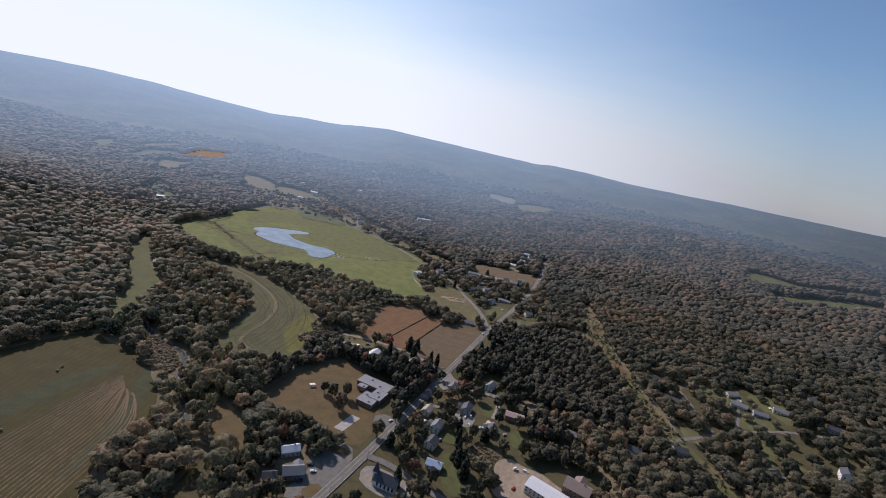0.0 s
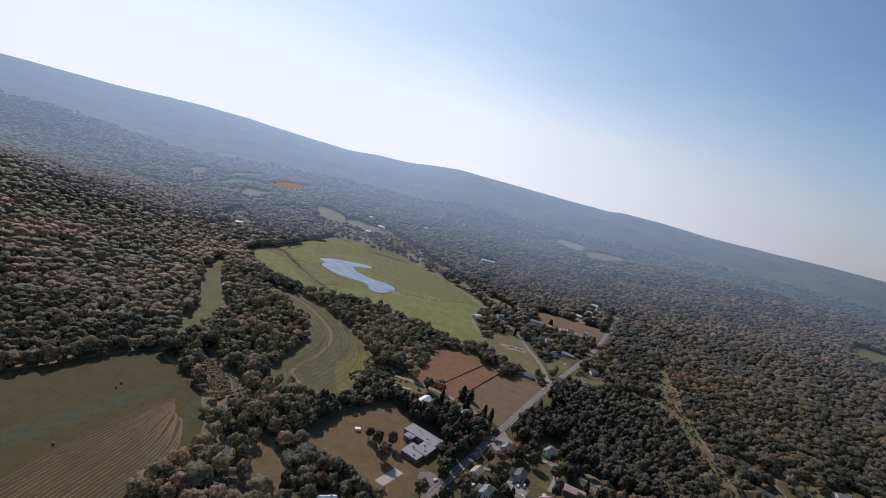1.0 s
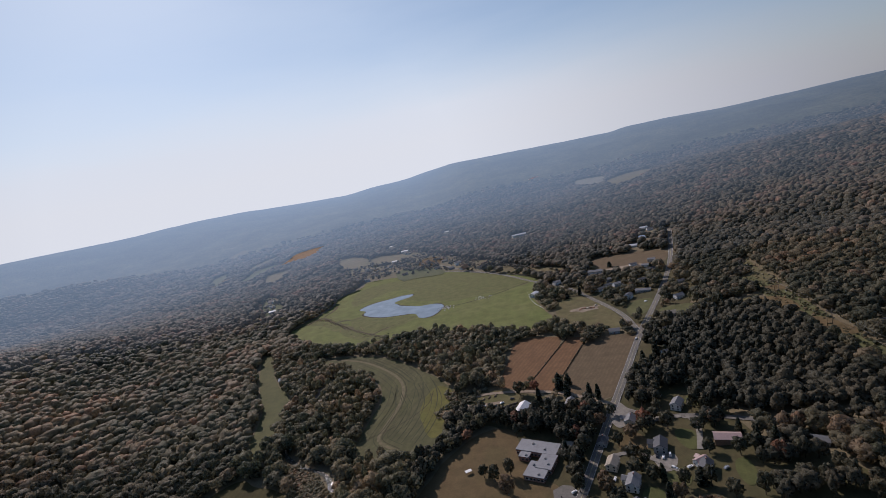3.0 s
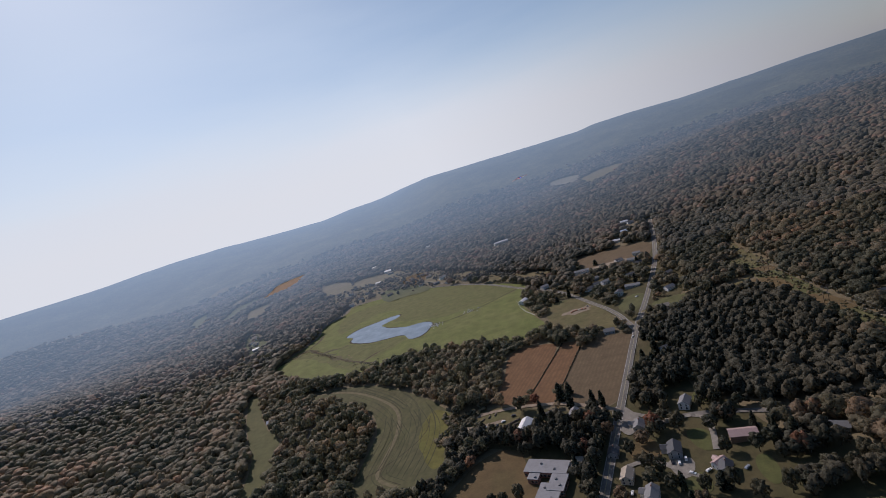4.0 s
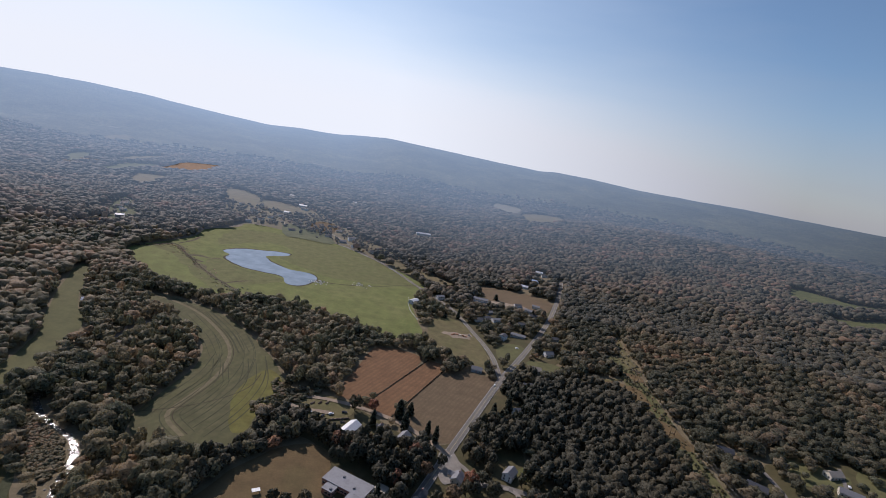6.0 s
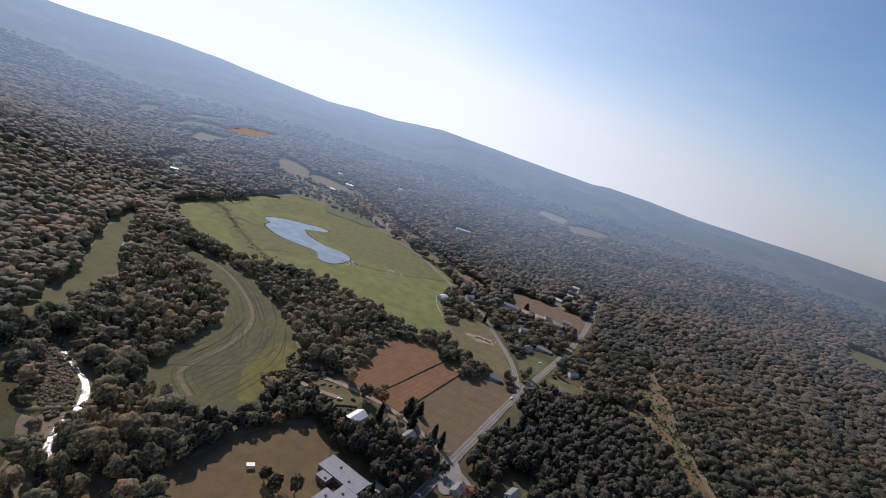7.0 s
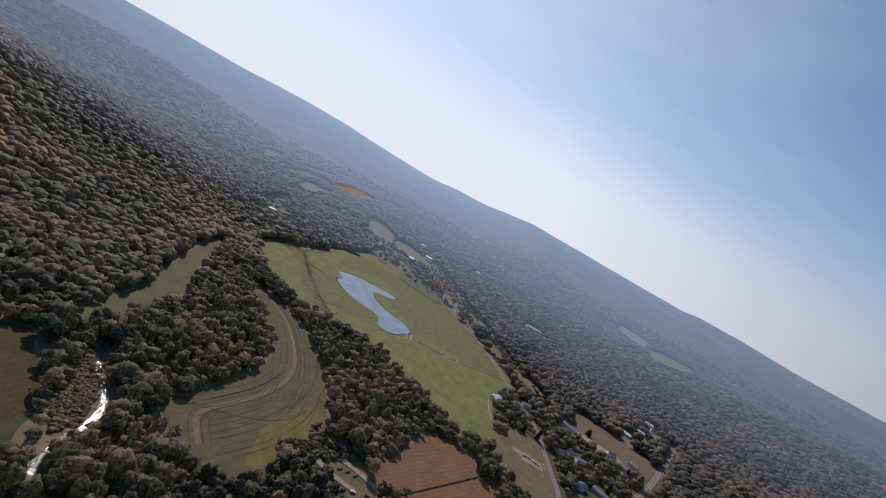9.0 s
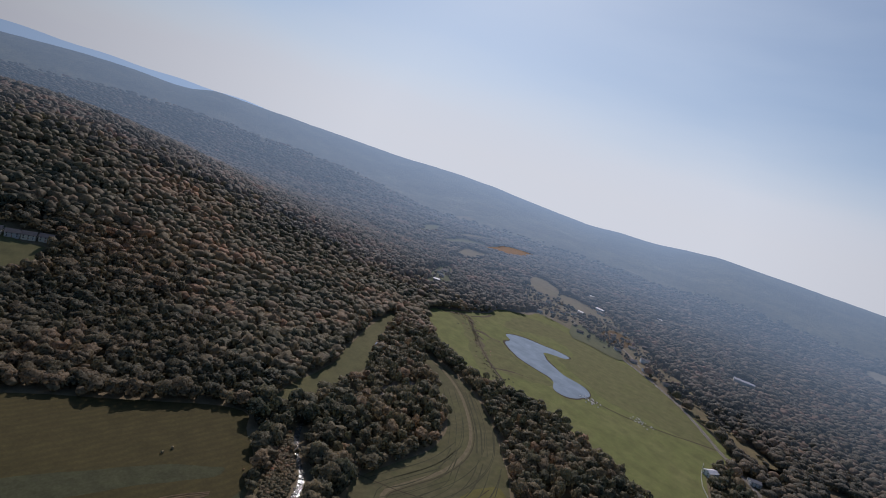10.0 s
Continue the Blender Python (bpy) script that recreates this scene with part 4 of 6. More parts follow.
def billow(n, clumps, deep=0.34, wide=0.62, squash=0.47, sprays=0, leaf=0.1, base=0.5, rough=0.05):
    """A rounded crown, 1 high and 1 in radius, that swells into soft clumps with creases between, and a few loose leaf sprays."""
    v, f = GEO[n]
    k = np.arange(clumps)
    u, a = 1.0 - 1.65 * (k + 0.5) / clumps + rng.uniform(-0.1, 0.1, clumps), 2.4 * k + rng.uniform(-0.5, 0.5, clumps)
    c = np.sqrt(np.maximum(0, 1 - u * u))
    mid = np.c_[c * np.cos(a), c * np.sin(a), u]
    reach = wide * rng.uniform(0.75, 1.25, clumps)
    away = np.arccos(np.clip(v @ mid.T, -1, 1)) / reach
    swell = (np.sqrt(np.maximum(0, 1 - away ** 2)) * rng.uniform(0.7, 1.15, clumps)).max(1)
    ragged = rng.normal(0, rough, len(v))
    d = (1 - deep) + deep * swell + ragged
    # the crown is fuller above and drawn in below
    v = v * d[:, None] * (1, 1, squash) * np.where(v[:, 2:] < 0, (0.86, 0.86, 0.9), (1, 1, 1.02)) + (0, 0, base)
    f = f.copy()
    if sprays:
        p = v[rng.integers(0, len(v), sprays)]
        out = p - (0, 0, base - 0.1)
        out = out / np.linalg.norm(out, axis=1)[:, None]
        nor = out + rng.normal(0, 0.45, (sprays, 3))
        nor /= np.linalg.norm(nor, axis=1)[:, None]
        s1 = np.cross(nor, rng.normal(0, 1, (sprays, 3)))
        s1 /= np.linalg.norm(s1, axis=1)[:, None]
        s2 = np.cross(nor, s1)
        w = leaf * rng.uniform(0.6, 1.4, (sprays, 1)) * (1, 1, 0.6)
        p = p + out * 0.02
        q = len(v) + 4 * np.arange(sprays)[:, None]
        v = np.r_[v, np.stack([p + s1 * w, p + s2 * w * 0.8, p - s1 * w, p - s2 * w * 0.8], 1).reshape(-1, 3)]
        f = np.r_[f, q + [[0, 1, 2]], q + [[0, 2, 3]]]
    return v, f


def trunk_arrays(sides=4):
    a = np.arange(sides) * 2 * math.pi / sides
    v = np.concatenate([np.c_[0.07 * np.cos(a), 0.07 * np.sin(a), 0 * a - 0.02], np.c_[0.035 * np.cos(a), 0.035 * np.sin(a), 0 * a + 0.5]])
    k = np.arange(sides)
    q = (k + 1) % sides
    return v, np.r_[np.c_[k, q, k + sides], np.c_[q, q + sides, k + sides]]


NEAR = [billow(4, 20 + k, 0.5, 0.40, 0.42 + 0.012 * k, 30, 0.1, 0.54, 0.045) for k in range(10)]
NEXT = [billow(3, 14 + k % 5, 0.48, 0.45, 0.45 + 0.01 * (k % 5), 12, 0.1, 0.52, 0.05) for k in range(10)]
FAIR = [billow(2, 10 + k % 5, 0.42, 0.55, 0.46 + 0.01 * (k % 4), 6, 0.13, 0.52, 0.07) for k in range(10)]
MID = [billow(2, 8 + k % 4, 0.36, 0.6, 0.47 + 0.01 * (k % 4), 0, 0, 0.5, 0.06) for k in range(14)]
LOW = [billow(1, 4, 0.3, 0.9, 0.5, 0, 0, 0.48, 0.1) for _ in range(20)]
BUSH = [billow(2, 5, 0.3, 0.8, 0.5) for _ in range(6)]
TRUNK = trunk_arrays()


def ripple(xy, span, seed):
    """Smooth uneven variation over the plan, about -1 to 1, with patches of the given span."""
    q = np.random.default_rng(seed)
    out = 0.0
    for k in range(7):
        a, f = q.uniform(0, 6.28), q.uniform(0.6, 1.9) * 3.1 / span
        out = out + np.sin(f * (xy[:, 0] * math.cos(a) + xy[:, 1] * math.sin(a)) + q.uniform(0, 6.28))
    return out / 3.2


def woodland(name, xy, radius, tall, mat, kinds, label, tint_bias=0.0, trunks=True, lift=0.0, vary=0.75):
    """Many trees as one mesh."""
    if not len(xy):
        return None
    n = len(xy)
    z = height(xy[:, 0], xy[:, 1]) + lift
    size = radius[0] + (radius[1] - radius[0]) * rng.beta(1.4, 1.9, n)
    level = 0.5 + 0.35 * ripple(xy, 55, 3) + 0.25 * rng.uniform(-1, 1, n)
    high = (tall[0] + (tall[1] - tall[0]) * np.clip(level, 0, 1.1)) * (0.78 + 0.22 * size / radius[1])
    turn, kind = rng.uniform(0, 6.28, n), rng.integers(0, len(kinds), n)
    slim = rng.random(n) < 0.16
    size, high = np.where(slim, size * 0.62, size * rng.uniform(0.86, 1.16, n)), np.where(slim, high * 1.1, high * rng.uniform(0.84, 1.1, n))
    flat = rng.uniform(0.78, 1.24, n)
    if kinds is NEAR:
        away = np.hypot(xy[:, 0], xy[:, 1] - 150) + rng.normal(0, 30, n)
        kinds = NEAR + NEXT + FAIR
        kind = kind + 10 * (away > 420) + 10 * (away > 620)
    tint = np.clip(np.where(slim, 0.5, 1) * rng.beta(1.5, 2.6, n) * vary + 0.16 * ripple(xy, 110, 5) + 0.1 * ripple(xy, 34, 8) + 0.09 + tint_bias, 0, np.where(rng.random(n) < 0.05, 0.97, 0.78))
    vs, fs, ts, base = [], [], [], 0
    for k, (v, f) in enumerate(kinds):
        for vv, ff, only in ((v, f, False), (*TRUNK, True)):
            if only and not trunks:
                continue
            i = np.flatnonzero(kind == k)
            if not len(i):
                continue
            c, s = np.cos(turn[i])[:, None], np.sin(turn[i])[:, None]
            wide = flat[i, None]
            px = (vv[:, 0] * wide * c - vv[:, 1] / wide * s) * size[i, None] + xy[i, 0, None]
            py = (vv[:, 0] * wide * s + vv[:, 1] / wide * c) * size[i, None] + xy[i, 1, None]
            pz = vv[:, 2] * high[i, None] + z[i, None]
            vs.append(np.stack([px, py, pz], -1).reshape(-1, 3))
            fs.append((ff[None] + (np.arange(len(i)) * len(vv))[:, None, None]).reshape(-1, 3) + base)
            ts.append(np.repeat(tint[i], len(vv)))
            base += len(i) * len(vv)
    ob = new(name, fast_mesh(name, np.concatenate(vs), np.concatenate(fs), mat, True, np.concatenate(ts)))
    return tagged(ob, label, "trees", kind="stuff")


BUSHES = [(-142, 533), (-114, 523), (-84, 527), (-100, 508), (-104, 499), (-120, 489), (-134, 475), (-139, 484), (-127, 504)]
REEDS = [(-268, 424), (-246, 410), (-232, 404), (-214, 384), (-212, 366), (-224, 370), (-240, 386), (-256, 402), (-270, 412)]
CLEAR = [HAMLET_A, HAMLET_B, FAR_TAN, FAR_GREEN, MEADOW, CROP, TONGUE, HAY, SCHOOL_FIELD, SMALL_FIELD, STRIP_FIELD, BROWN_W, BROWN_M, BROWN_E, TAN, UPPER, POWER, FAR_EAST_A, FAR_EAST_B, FAR_FIELD, QUARRY, ORANGE, KNOLL_FIELD, VILLAGE, FAR_BAND, FAR_PASTURE, FAR_STRIP, REEDS, BUSHES, SWATH_A, SWATH_B, SWATH_C, SWATH_D, ROAD_LAWN, FORK_LAWN]
SPARSE = [(UPPER_VILLAGE, 0.62), (EAST_HOMES, 0.7)]
PLOTS = [FAR_VILLAGE, HAMLET_M, HAMLET_D, HAMLET_C, HAMLET_L, ROADSIDE]
GLADES = [EAST_A, EAST_B, EAST_C, *EAST_LAWNS]
# dwellings: x, y, length, width, eaves, turn, wall colour, roof colour
HOMES = [
    (26, 364, 12, 8, 5.2, 69, "white", "grey"), (23, 340, 11, 9, 5.0, 69, "cream", "slate"), (27, 315, 12, 8, 3.4, -15, "white", "blue"),
    (53, 402, 12, 9, 4.6, 75, "grey", "slate"), (75, 373, 10, 8, 4.6, 69, "white", "slate"), (79, 452, 11, 8, 4.8, 60, "white", "grey"),
    (39, 440, 10, 8, 3.2, 70, "cream", "grey"), (16, 386, 11, 8, 4.4, 69, "cream", "tan"),
    (-80, 298, 13, 8, 4.2, 30, "grey", "white"), (-70, 277, 14, 10, 4.6, 20, "slate", "grey"), (-84, 270, 9, 7, 3.2, 20, "grey", "slate"),
    (58, 628, 12, 8, 3.4, -8, "grey", "grey"),
    (147, 857, 12, 8, 4.0, -20, "white", "grey"), (150, 832, 11, 8, 4.0, 20, "white", "slate"), (162, 880, 12, 8, 4.0, -20, "cream", "grey"), (155, 1003, 20, 10, 4.0, -15, "white", "white"),
    (185, 1047, 14, 9, 4.0, -15, "white", "blue"), (65, 795, 11, 8, 4.0, 30, "white", "slate"), (82, 833, 11, 8, 4.0, 30, "grey", "grey"), (78, 806, 10, 8, 4.0, 30, "cream", "slate"),
    (127, 790, 11, 8, 4.4, 20, "white", "slate"), (166, 742, 11, 8, 4.0, 20, "cream", "slate"), (150, 690, 11, 8, 4.0, 20, "white", "grey"), (126, 640, 12, 9, 4.4, 0, "cream", "tan"),
    (112, 600, 10, 8, 3.6, 10, "white", "grey"), (96, 545, 11, 8, 4.6, 20, "white", "grey"),
    (383, 459, 13, 8, 3.4, -30, "cream", "grey"), (348, 488, 13, 8, 3.4, 10, "cream", "tan"), (343, 464, 15, 8, 3.4, -30, "cream", "grey"), (356, 449, 13, 8, 3.2, -20, "grey", "grey"), (371, 357, 12, 9, 6.0, 60, "white", "slate"),
    (307, 352, 10, 8, 4.0, 20, "white", "slate"), (436, 491, 12, 8, 4.0, 20, "cream", "grey"), (418, 430, 12, 8, 4.0, -20, "grey", "slate"),
    (198, 366, 11, 8, 4.0, -20, "white", "slate"), (148, 382, 10, 7, 3.2, -25, "grey", "grey"), (271, 463, 14, 9, 3.6, -30, "grey", "slate"), (271, 510, 14, 8, 3.6, -10, "grey", "slate"), (240, 372, 12, 9, 3.6, -10, "grey", "slate"),
    (74, 380, 9, 6, 3.4, 30, "white", "rust"), (13, 414, 9, 7, 3.6, 69, "grey", "slate"), (-7, 476, 11, 8, 3.6, 69, "cream", "grey"), (-28, 485, 6, 4, 2.6, 69, "grey", "slate"), (-36, 823, 15, 9, 5.0, 60, "white", "white"),
    (-506, 1300, 13, 9, 5.0, 20, "white", "grey"), (-466, 1270, 13, 9, 5.0, 50, "cream", "slate"), (-440, 1250, 12, 9, 5.0, 0, "white", "slate"), (-429, 1290, 13, 9, 5.0, 20, "white", "grey"),
    (-272, 1165, 12, 9, 4.0, 40, "white", "slate"), (-230, 1135, 14, 9, 4.0, 40, "grey", "grey"),
    (-198, 1112, 13, 9, 4.0, 40, "white", "grey"), (-156, 1090, 12, 9, 4.0, 40, "cream", "slate"), (-560, 1351, 14, 9, 4.0, 20, "white", "grey"), (-490, 1335, 13, 9, 5.0, 70, "cream", "slate"),
    (-73, 1407, 40, 12, 5.0, 15, "white", "white"), (203, 1119, 16, 9, 5.0, 0, "white", "white"), (212, 1100, 12, 9, 4.0, 0, "white", "slate"), (-265, 1233, 14, 9, 4.0, 20, "cream", "grey"),
    (-659, 1034, 13, 9, 5.0, 30, "white", "slate"), (-640, 1018, 12, 8, 4.0, 30, "white", "grey"), (-1045, 1192, 14, 9, 5.0, 30, "white", "white"), (-1124, 1493, 22, 12, 6.0, 30, "white", "grey"),
    (-1173, 1579, 24, 12, 6.0, 30, "white", "grey"), (-1155, 1596, 22, 10, 6.0, 30, "white", "grey"), (-1150, 1483, 16, 10, 6.0, 20, "white", "grey"), (-712, 1351, 14, 10, 6, 20, "white", "grey"), (-711, 1403, 24, 12, 6, 10, "white", "grey"), (-673, 1065, 12, 9, 5, 30, "white", "grey"), (-679, 1079, 12, 9, 5, 20, "white", "slate"), (-608, 965, 14, 9, 5, 30, "grey", "white"), (-438, 1480, 22, 12, 7, 0, "white", "white"), (-434, 1344, 16, 9, 5, 0, "white", "white"), (-218, 1169, 16, 10, 7, 30, "white", "grey"), (-349, 1760, 26, 10, 5, 0, "white", "white"), (-532, 1645, 18, 10, 5, 0, "white", "white"), (71, 892, 24, 10, 5, -8, "white", "grey"), (3, 869, 12, 9, 5, 30, "white", "grey"), (92, 800, 13, 9, 4.5, 20, "white", "grey"), (96, 733, 10, 9, 6, 60, "white", "slate"), (118, 746, 20, 8, 3.5, -15, "grey", "grey"), (132, 880, 11, 8, 4, 10, "white", "slate"), (-640, 284, 12, 9, 5.0, 70, "cream", "slate"), (-634, 297, 12, 9, 5.0, 75, "grey", "slate"),
    (-631, 310, 12, 9, 5.0, 70, "cream", "slate"), (-628, 324, 12, 9, 5.0, 65, "cream", "slate"), (-385, 613, 9, 7, 4.0, 20, "white", "white"), (-447, 1210, 13, 9, 5, 30, "white", "slate"), (-454, 1160, 12, 9, 5, 10, "white", "grey"), (-435, 1262, 12, 9, 5, 60, "cream", "grey"), (-353, 1158, 14, 9, 4, 30, "grey", "slate"), (-422, 1448, 18, 10, 5, 0, "white", "grey"), (-253, 1294, 14, 9, 4, 20, "grey", "grey"),
]


RIVER_OPEN = [[(-276, 430), (-256, 416), (-250, 410)], [(-226, 405), (-215, 390), (-210, 379)], [(-206, 369), (-203, 356)], [(-297, 600), (-300, 570), (-302, 550)], [(-178, 327), (-172, 318), (-168, 309)]]


def scatter(spacing, r0, r1, jitter=0.42):
    """Points on a shaken grid, in the part of the valley that the flight looks over, off the fields, roads and water."""
    g = np.arange(-r1, r1, spacing)
    x, y = np.meshgrid(g, g + 150)
    x = x + np.where(np.arange(len(g))[:, None] % 2, spacing / 2, 0)
    x, y = x.ravel(), y.ravel()
    x, y = x + rng.uniform(-jitter, jitter, len(x)) * spacing, y + rng.uniform(-jitter, jitter, len(y)) * spacing
    r, az = np.hypot(x, y - 150), np.degrees(np.arctan2(x, y - 150))
    ok = (r >= r0) & (r < r1) & (az > np.where(r < 600, -115, -97)) & (az < np.where(r < 800, 82, 52)) & (y > 60)
    x, y = x[ok], y[ok]
    ok = np.ones(len(x), bool)
    for poly in CLEAR + PLOTS:
        near = (x > min(p[0] for p in poly) - 9) & (x < max(p[0] for p in poly) + 9) & (y > min(p[1] for p in poly) - 9) & (y < max(p[1] for p in poly) + 9) & ok
        i = np.flatnonzero(near)
        if len(i):
            edge = rounded(poly)
            ok[i] &= ~(inside(x[i], y[i], edge) | (edge_distance(x[i], y[i], edge, True) < 2.5))
    for poly in GLADES:
        ok &= ~(inside(x, y, poly) & (rng.random(len(x)) > 0.6))
    for poly, keep in SPARSE:
        ok &= ~(inside(x, y, poly) & (rng.random(len(x)) > keep))
    for line, gap in ((ROAD, 7.5), (FORK, 7), (RIVER, 1.6), *((reach, 6.5) for reach in RIVER_OPEN), *((lane[0], 6) for lane in LANES)):
        ok &= edge_distance(x, y, rounded(line, False)) > gap
    for hx, hy, hl, *_ in HOMES:
        ok &= np.hypot(x - hx, y - hy) > hl * 0.62 + 4
    # keep the southern side of far houses open, towards the valley
        ok &= ~((np.abs(x - hx) < hl * 0.6) & (y < hy) & (y > hy - (75 if hy > 900 else 30 if hy > 600 else 14)))
    return np.c_[x[ok], y[ok]]


PINES = [(94, 545), (125, 610), (150, 625), (204, 640), (222, 570), (216, 481), (216, 425), (190, 395), (135, 400), (105, 440), (100, 470)]
pts = scatter(10.3, 0, 700)
dense = inside(pts[:, 0], pts[:, 1], PINES)
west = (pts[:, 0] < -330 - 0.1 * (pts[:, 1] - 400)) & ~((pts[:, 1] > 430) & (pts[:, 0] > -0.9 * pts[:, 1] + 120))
hedge = (pts[:, 1] > 500) & (pts[:, 0] < 20) & ~west
river = ~(west | hedge | dense) & (pts[:, 0] <= 20)
# shade at the knoll's foot is put into a darker leaf colour
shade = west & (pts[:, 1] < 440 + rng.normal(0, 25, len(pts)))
woodland("woodland", pts[shade & ~dense], (5.4, 11.0), (12, 18), M["leaf_slope"], NEAR, "woods at the foot of the knoll, leaves darkened for shade", 0.0, vary=0.55)
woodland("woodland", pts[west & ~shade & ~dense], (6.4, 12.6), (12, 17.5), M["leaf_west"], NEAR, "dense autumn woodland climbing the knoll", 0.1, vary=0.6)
woodland("woodland", pts[river & ~dense], (4.6, 11.2), (9, 20), M["leaf"], NEAR, "olive and russet trees along the stream", -0.04)
woodland("woodland", pts[hedge & ~dense], (4.4, 9.8), (9, 20), M["leaf"], NEAR, "thick belt of trees between meadow and fields", -0.06)
pts = scatter(8.8, 0, 700)
pts = pts[(pts[:, 0] > 20) & ~inside(pts[:, 0], pts[:, 1], PINES)]
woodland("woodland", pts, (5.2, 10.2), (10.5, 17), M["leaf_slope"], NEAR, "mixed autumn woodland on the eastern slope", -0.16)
pts = scatter(8.2, 0, 700)
pts = pts[inside(pts[:, 0], pts[:, 1], PINES)]
woodland("woodland", pts, (4.6, 7.8), (13, 16.5), M["pine"], NEAR, "dark close-grown grove beside the power line", 0.04, vary=0.5)
# thick dark belts between the fields, the school and the houses
BELTS = [
    [(-134, 429), (-131, 465), (-116, 479), (-94, 474), (-79, 457), (-54, 447), (-54, 434), (-72, 436), (-92, 432), (-109, 414), (-119, 402), (-119, 390), (-130, 377), (-143, 388)],
    [(-28, 464), (-25, 438), (-8, 437), (14, 449), (17, 491), (-5, 485)],
    [(-92, 445), (-62, 430), (-41, 430), (-26, 421), (1, 413), (21, 431), (22, 466), (-20, 462), (-43, 456), (-65, 458), (-98, 474)],
    [(-82, 391), (-73, 406), (-53, 392), (-45, 373), (-45, 356), (-65, 359), (-78, 368)],
    [(-16, 376), (-18, 403), (1, 411), (2, 379), (-7, 361)],
    [(45, 459), (40, 483), (48, 506), (64, 519), (89, 522), (98, 501), (93, 481), (67, 480), (66, 460)],
    [(40, 434), (50, 421), (54, 432), (48, 446)],
    [(88, 462), (96, 460), (106, 430), (100, 416), (90, 418)],
    [(108, 370), (144, 364), (149, 376), (140, 388), (120, 394)],
    [(98, 341), (154, 330), (159, 345), (106, 353)],
    [(88, 615), (123, 645), (122, 579), (100, 560), (86, 572)],
]
gx, gy = np.meshgrid(np.arange(-150, 166, 7.2), np.arange(326, 650, 7.2))
pts = np.c_[gx.ravel(), gy.ravel()] + rng.uniform(-2.8, 2.8, (gx.size, 2))
ok = np.any([inside(pts[:, 0], pts[:, 1], poly) for poly in BELTS], 0)
for line, gap in ((ROAD, 8), (FORK, 8), *((lane[0], 6) for lane in LANES)):
    ok &= edge_distance(pts[:, 0], pts[:, 1], rounded(line, False)) > gap
for poly in (CROP, SCHOOL_FIELD, BROWN_W, BROWN_M, BROWN_E):
    ok &= ~inside(pts[:, 0], pts[:, 1], poly)
for hx, hy, hl, *_ in HOMES + [(98, 399, 17), (-51, 472, 18), (-38, 408, 28)]:
    ok &= (np.hypot(pts[:, 0] - hx, pts[:, 1] - hy) > hl * 0.6 + 5) & ~((np.abs(pts[:, 0] - hx) < hl * 0.5) & (pts[:, 1] < hy) & (pts[:, 1] > hy - 14))
woodland("woodland", pts[ok], (3.8, 7.0), (10, 19), M["pine"], NEAR, "thick dark belts of trees round the school and the houses", -0.12)
# younger trees that close the gaps under the canopy
pts = scatter(9.2, 0, 1000)
west = pts[:, 0] < -330 - 0.1 * (pts[:, 1] - 400)
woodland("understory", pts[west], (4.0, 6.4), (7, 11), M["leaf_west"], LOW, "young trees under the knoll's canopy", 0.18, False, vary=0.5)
grove = inside(pts[:, 0], pts[:, 1], PINES)
woodland("understory", pts[grove], (4.2, 6.6), (9, 12), M["pine"], LOW, "dark young trees within the close-grown grove", 0.0, False, vary=0.4)
woodland("understory", pts[~west & ~grove], (4.2, 6.8), (6, 10.5), M["leaf"], LOW, "young trees and brush under the canopy", -0.02, False)
pts = scatter(8.6, 700, 1200)
pts = pts[rng.random(len(pts)) > ss(780, 1000, np.hypot(pts[:, 0], pts[:, 1] - 150))]
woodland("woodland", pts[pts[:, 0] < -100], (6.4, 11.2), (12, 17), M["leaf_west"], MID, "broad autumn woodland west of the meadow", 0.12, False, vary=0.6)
woodland("woodland", pts[pts[:, 0] >= -100], (6.2, 11.0), (12, 17), M["leaf_mid"], MID, "broad autumn woodland on the eastern slope", -0.14, False)
pts = scatter(10.2, 780, 1600)
away = np.hypot(pts[:, 0], pts[:, 1] - 150)
pts = pts[(rng.random(len(pts)) < ss(780, 1000, away)) & (rng.random(len(pts)) > ss(1350, 1600, away))]
away = np.hypot(pts[:, 0], pts[:, 1] - 150) + rng.normal(0, 40, len(pts))
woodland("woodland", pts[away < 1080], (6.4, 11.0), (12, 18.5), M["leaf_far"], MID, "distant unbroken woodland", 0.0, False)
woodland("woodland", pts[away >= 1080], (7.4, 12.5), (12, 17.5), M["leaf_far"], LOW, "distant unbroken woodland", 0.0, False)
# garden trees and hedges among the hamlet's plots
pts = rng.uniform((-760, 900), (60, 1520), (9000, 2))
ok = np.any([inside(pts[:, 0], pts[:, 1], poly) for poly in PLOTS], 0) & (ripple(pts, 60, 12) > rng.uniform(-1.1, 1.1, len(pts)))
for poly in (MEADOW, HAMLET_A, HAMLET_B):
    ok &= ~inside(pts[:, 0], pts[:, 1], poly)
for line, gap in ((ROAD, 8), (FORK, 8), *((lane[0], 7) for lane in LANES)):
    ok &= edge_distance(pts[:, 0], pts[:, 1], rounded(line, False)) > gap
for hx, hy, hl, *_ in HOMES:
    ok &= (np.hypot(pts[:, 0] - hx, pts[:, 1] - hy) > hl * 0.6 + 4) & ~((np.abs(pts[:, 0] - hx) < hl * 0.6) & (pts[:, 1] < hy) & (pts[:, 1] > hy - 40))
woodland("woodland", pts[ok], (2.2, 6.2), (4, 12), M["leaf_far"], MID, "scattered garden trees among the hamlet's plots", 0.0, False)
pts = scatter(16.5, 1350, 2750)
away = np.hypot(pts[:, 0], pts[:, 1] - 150)
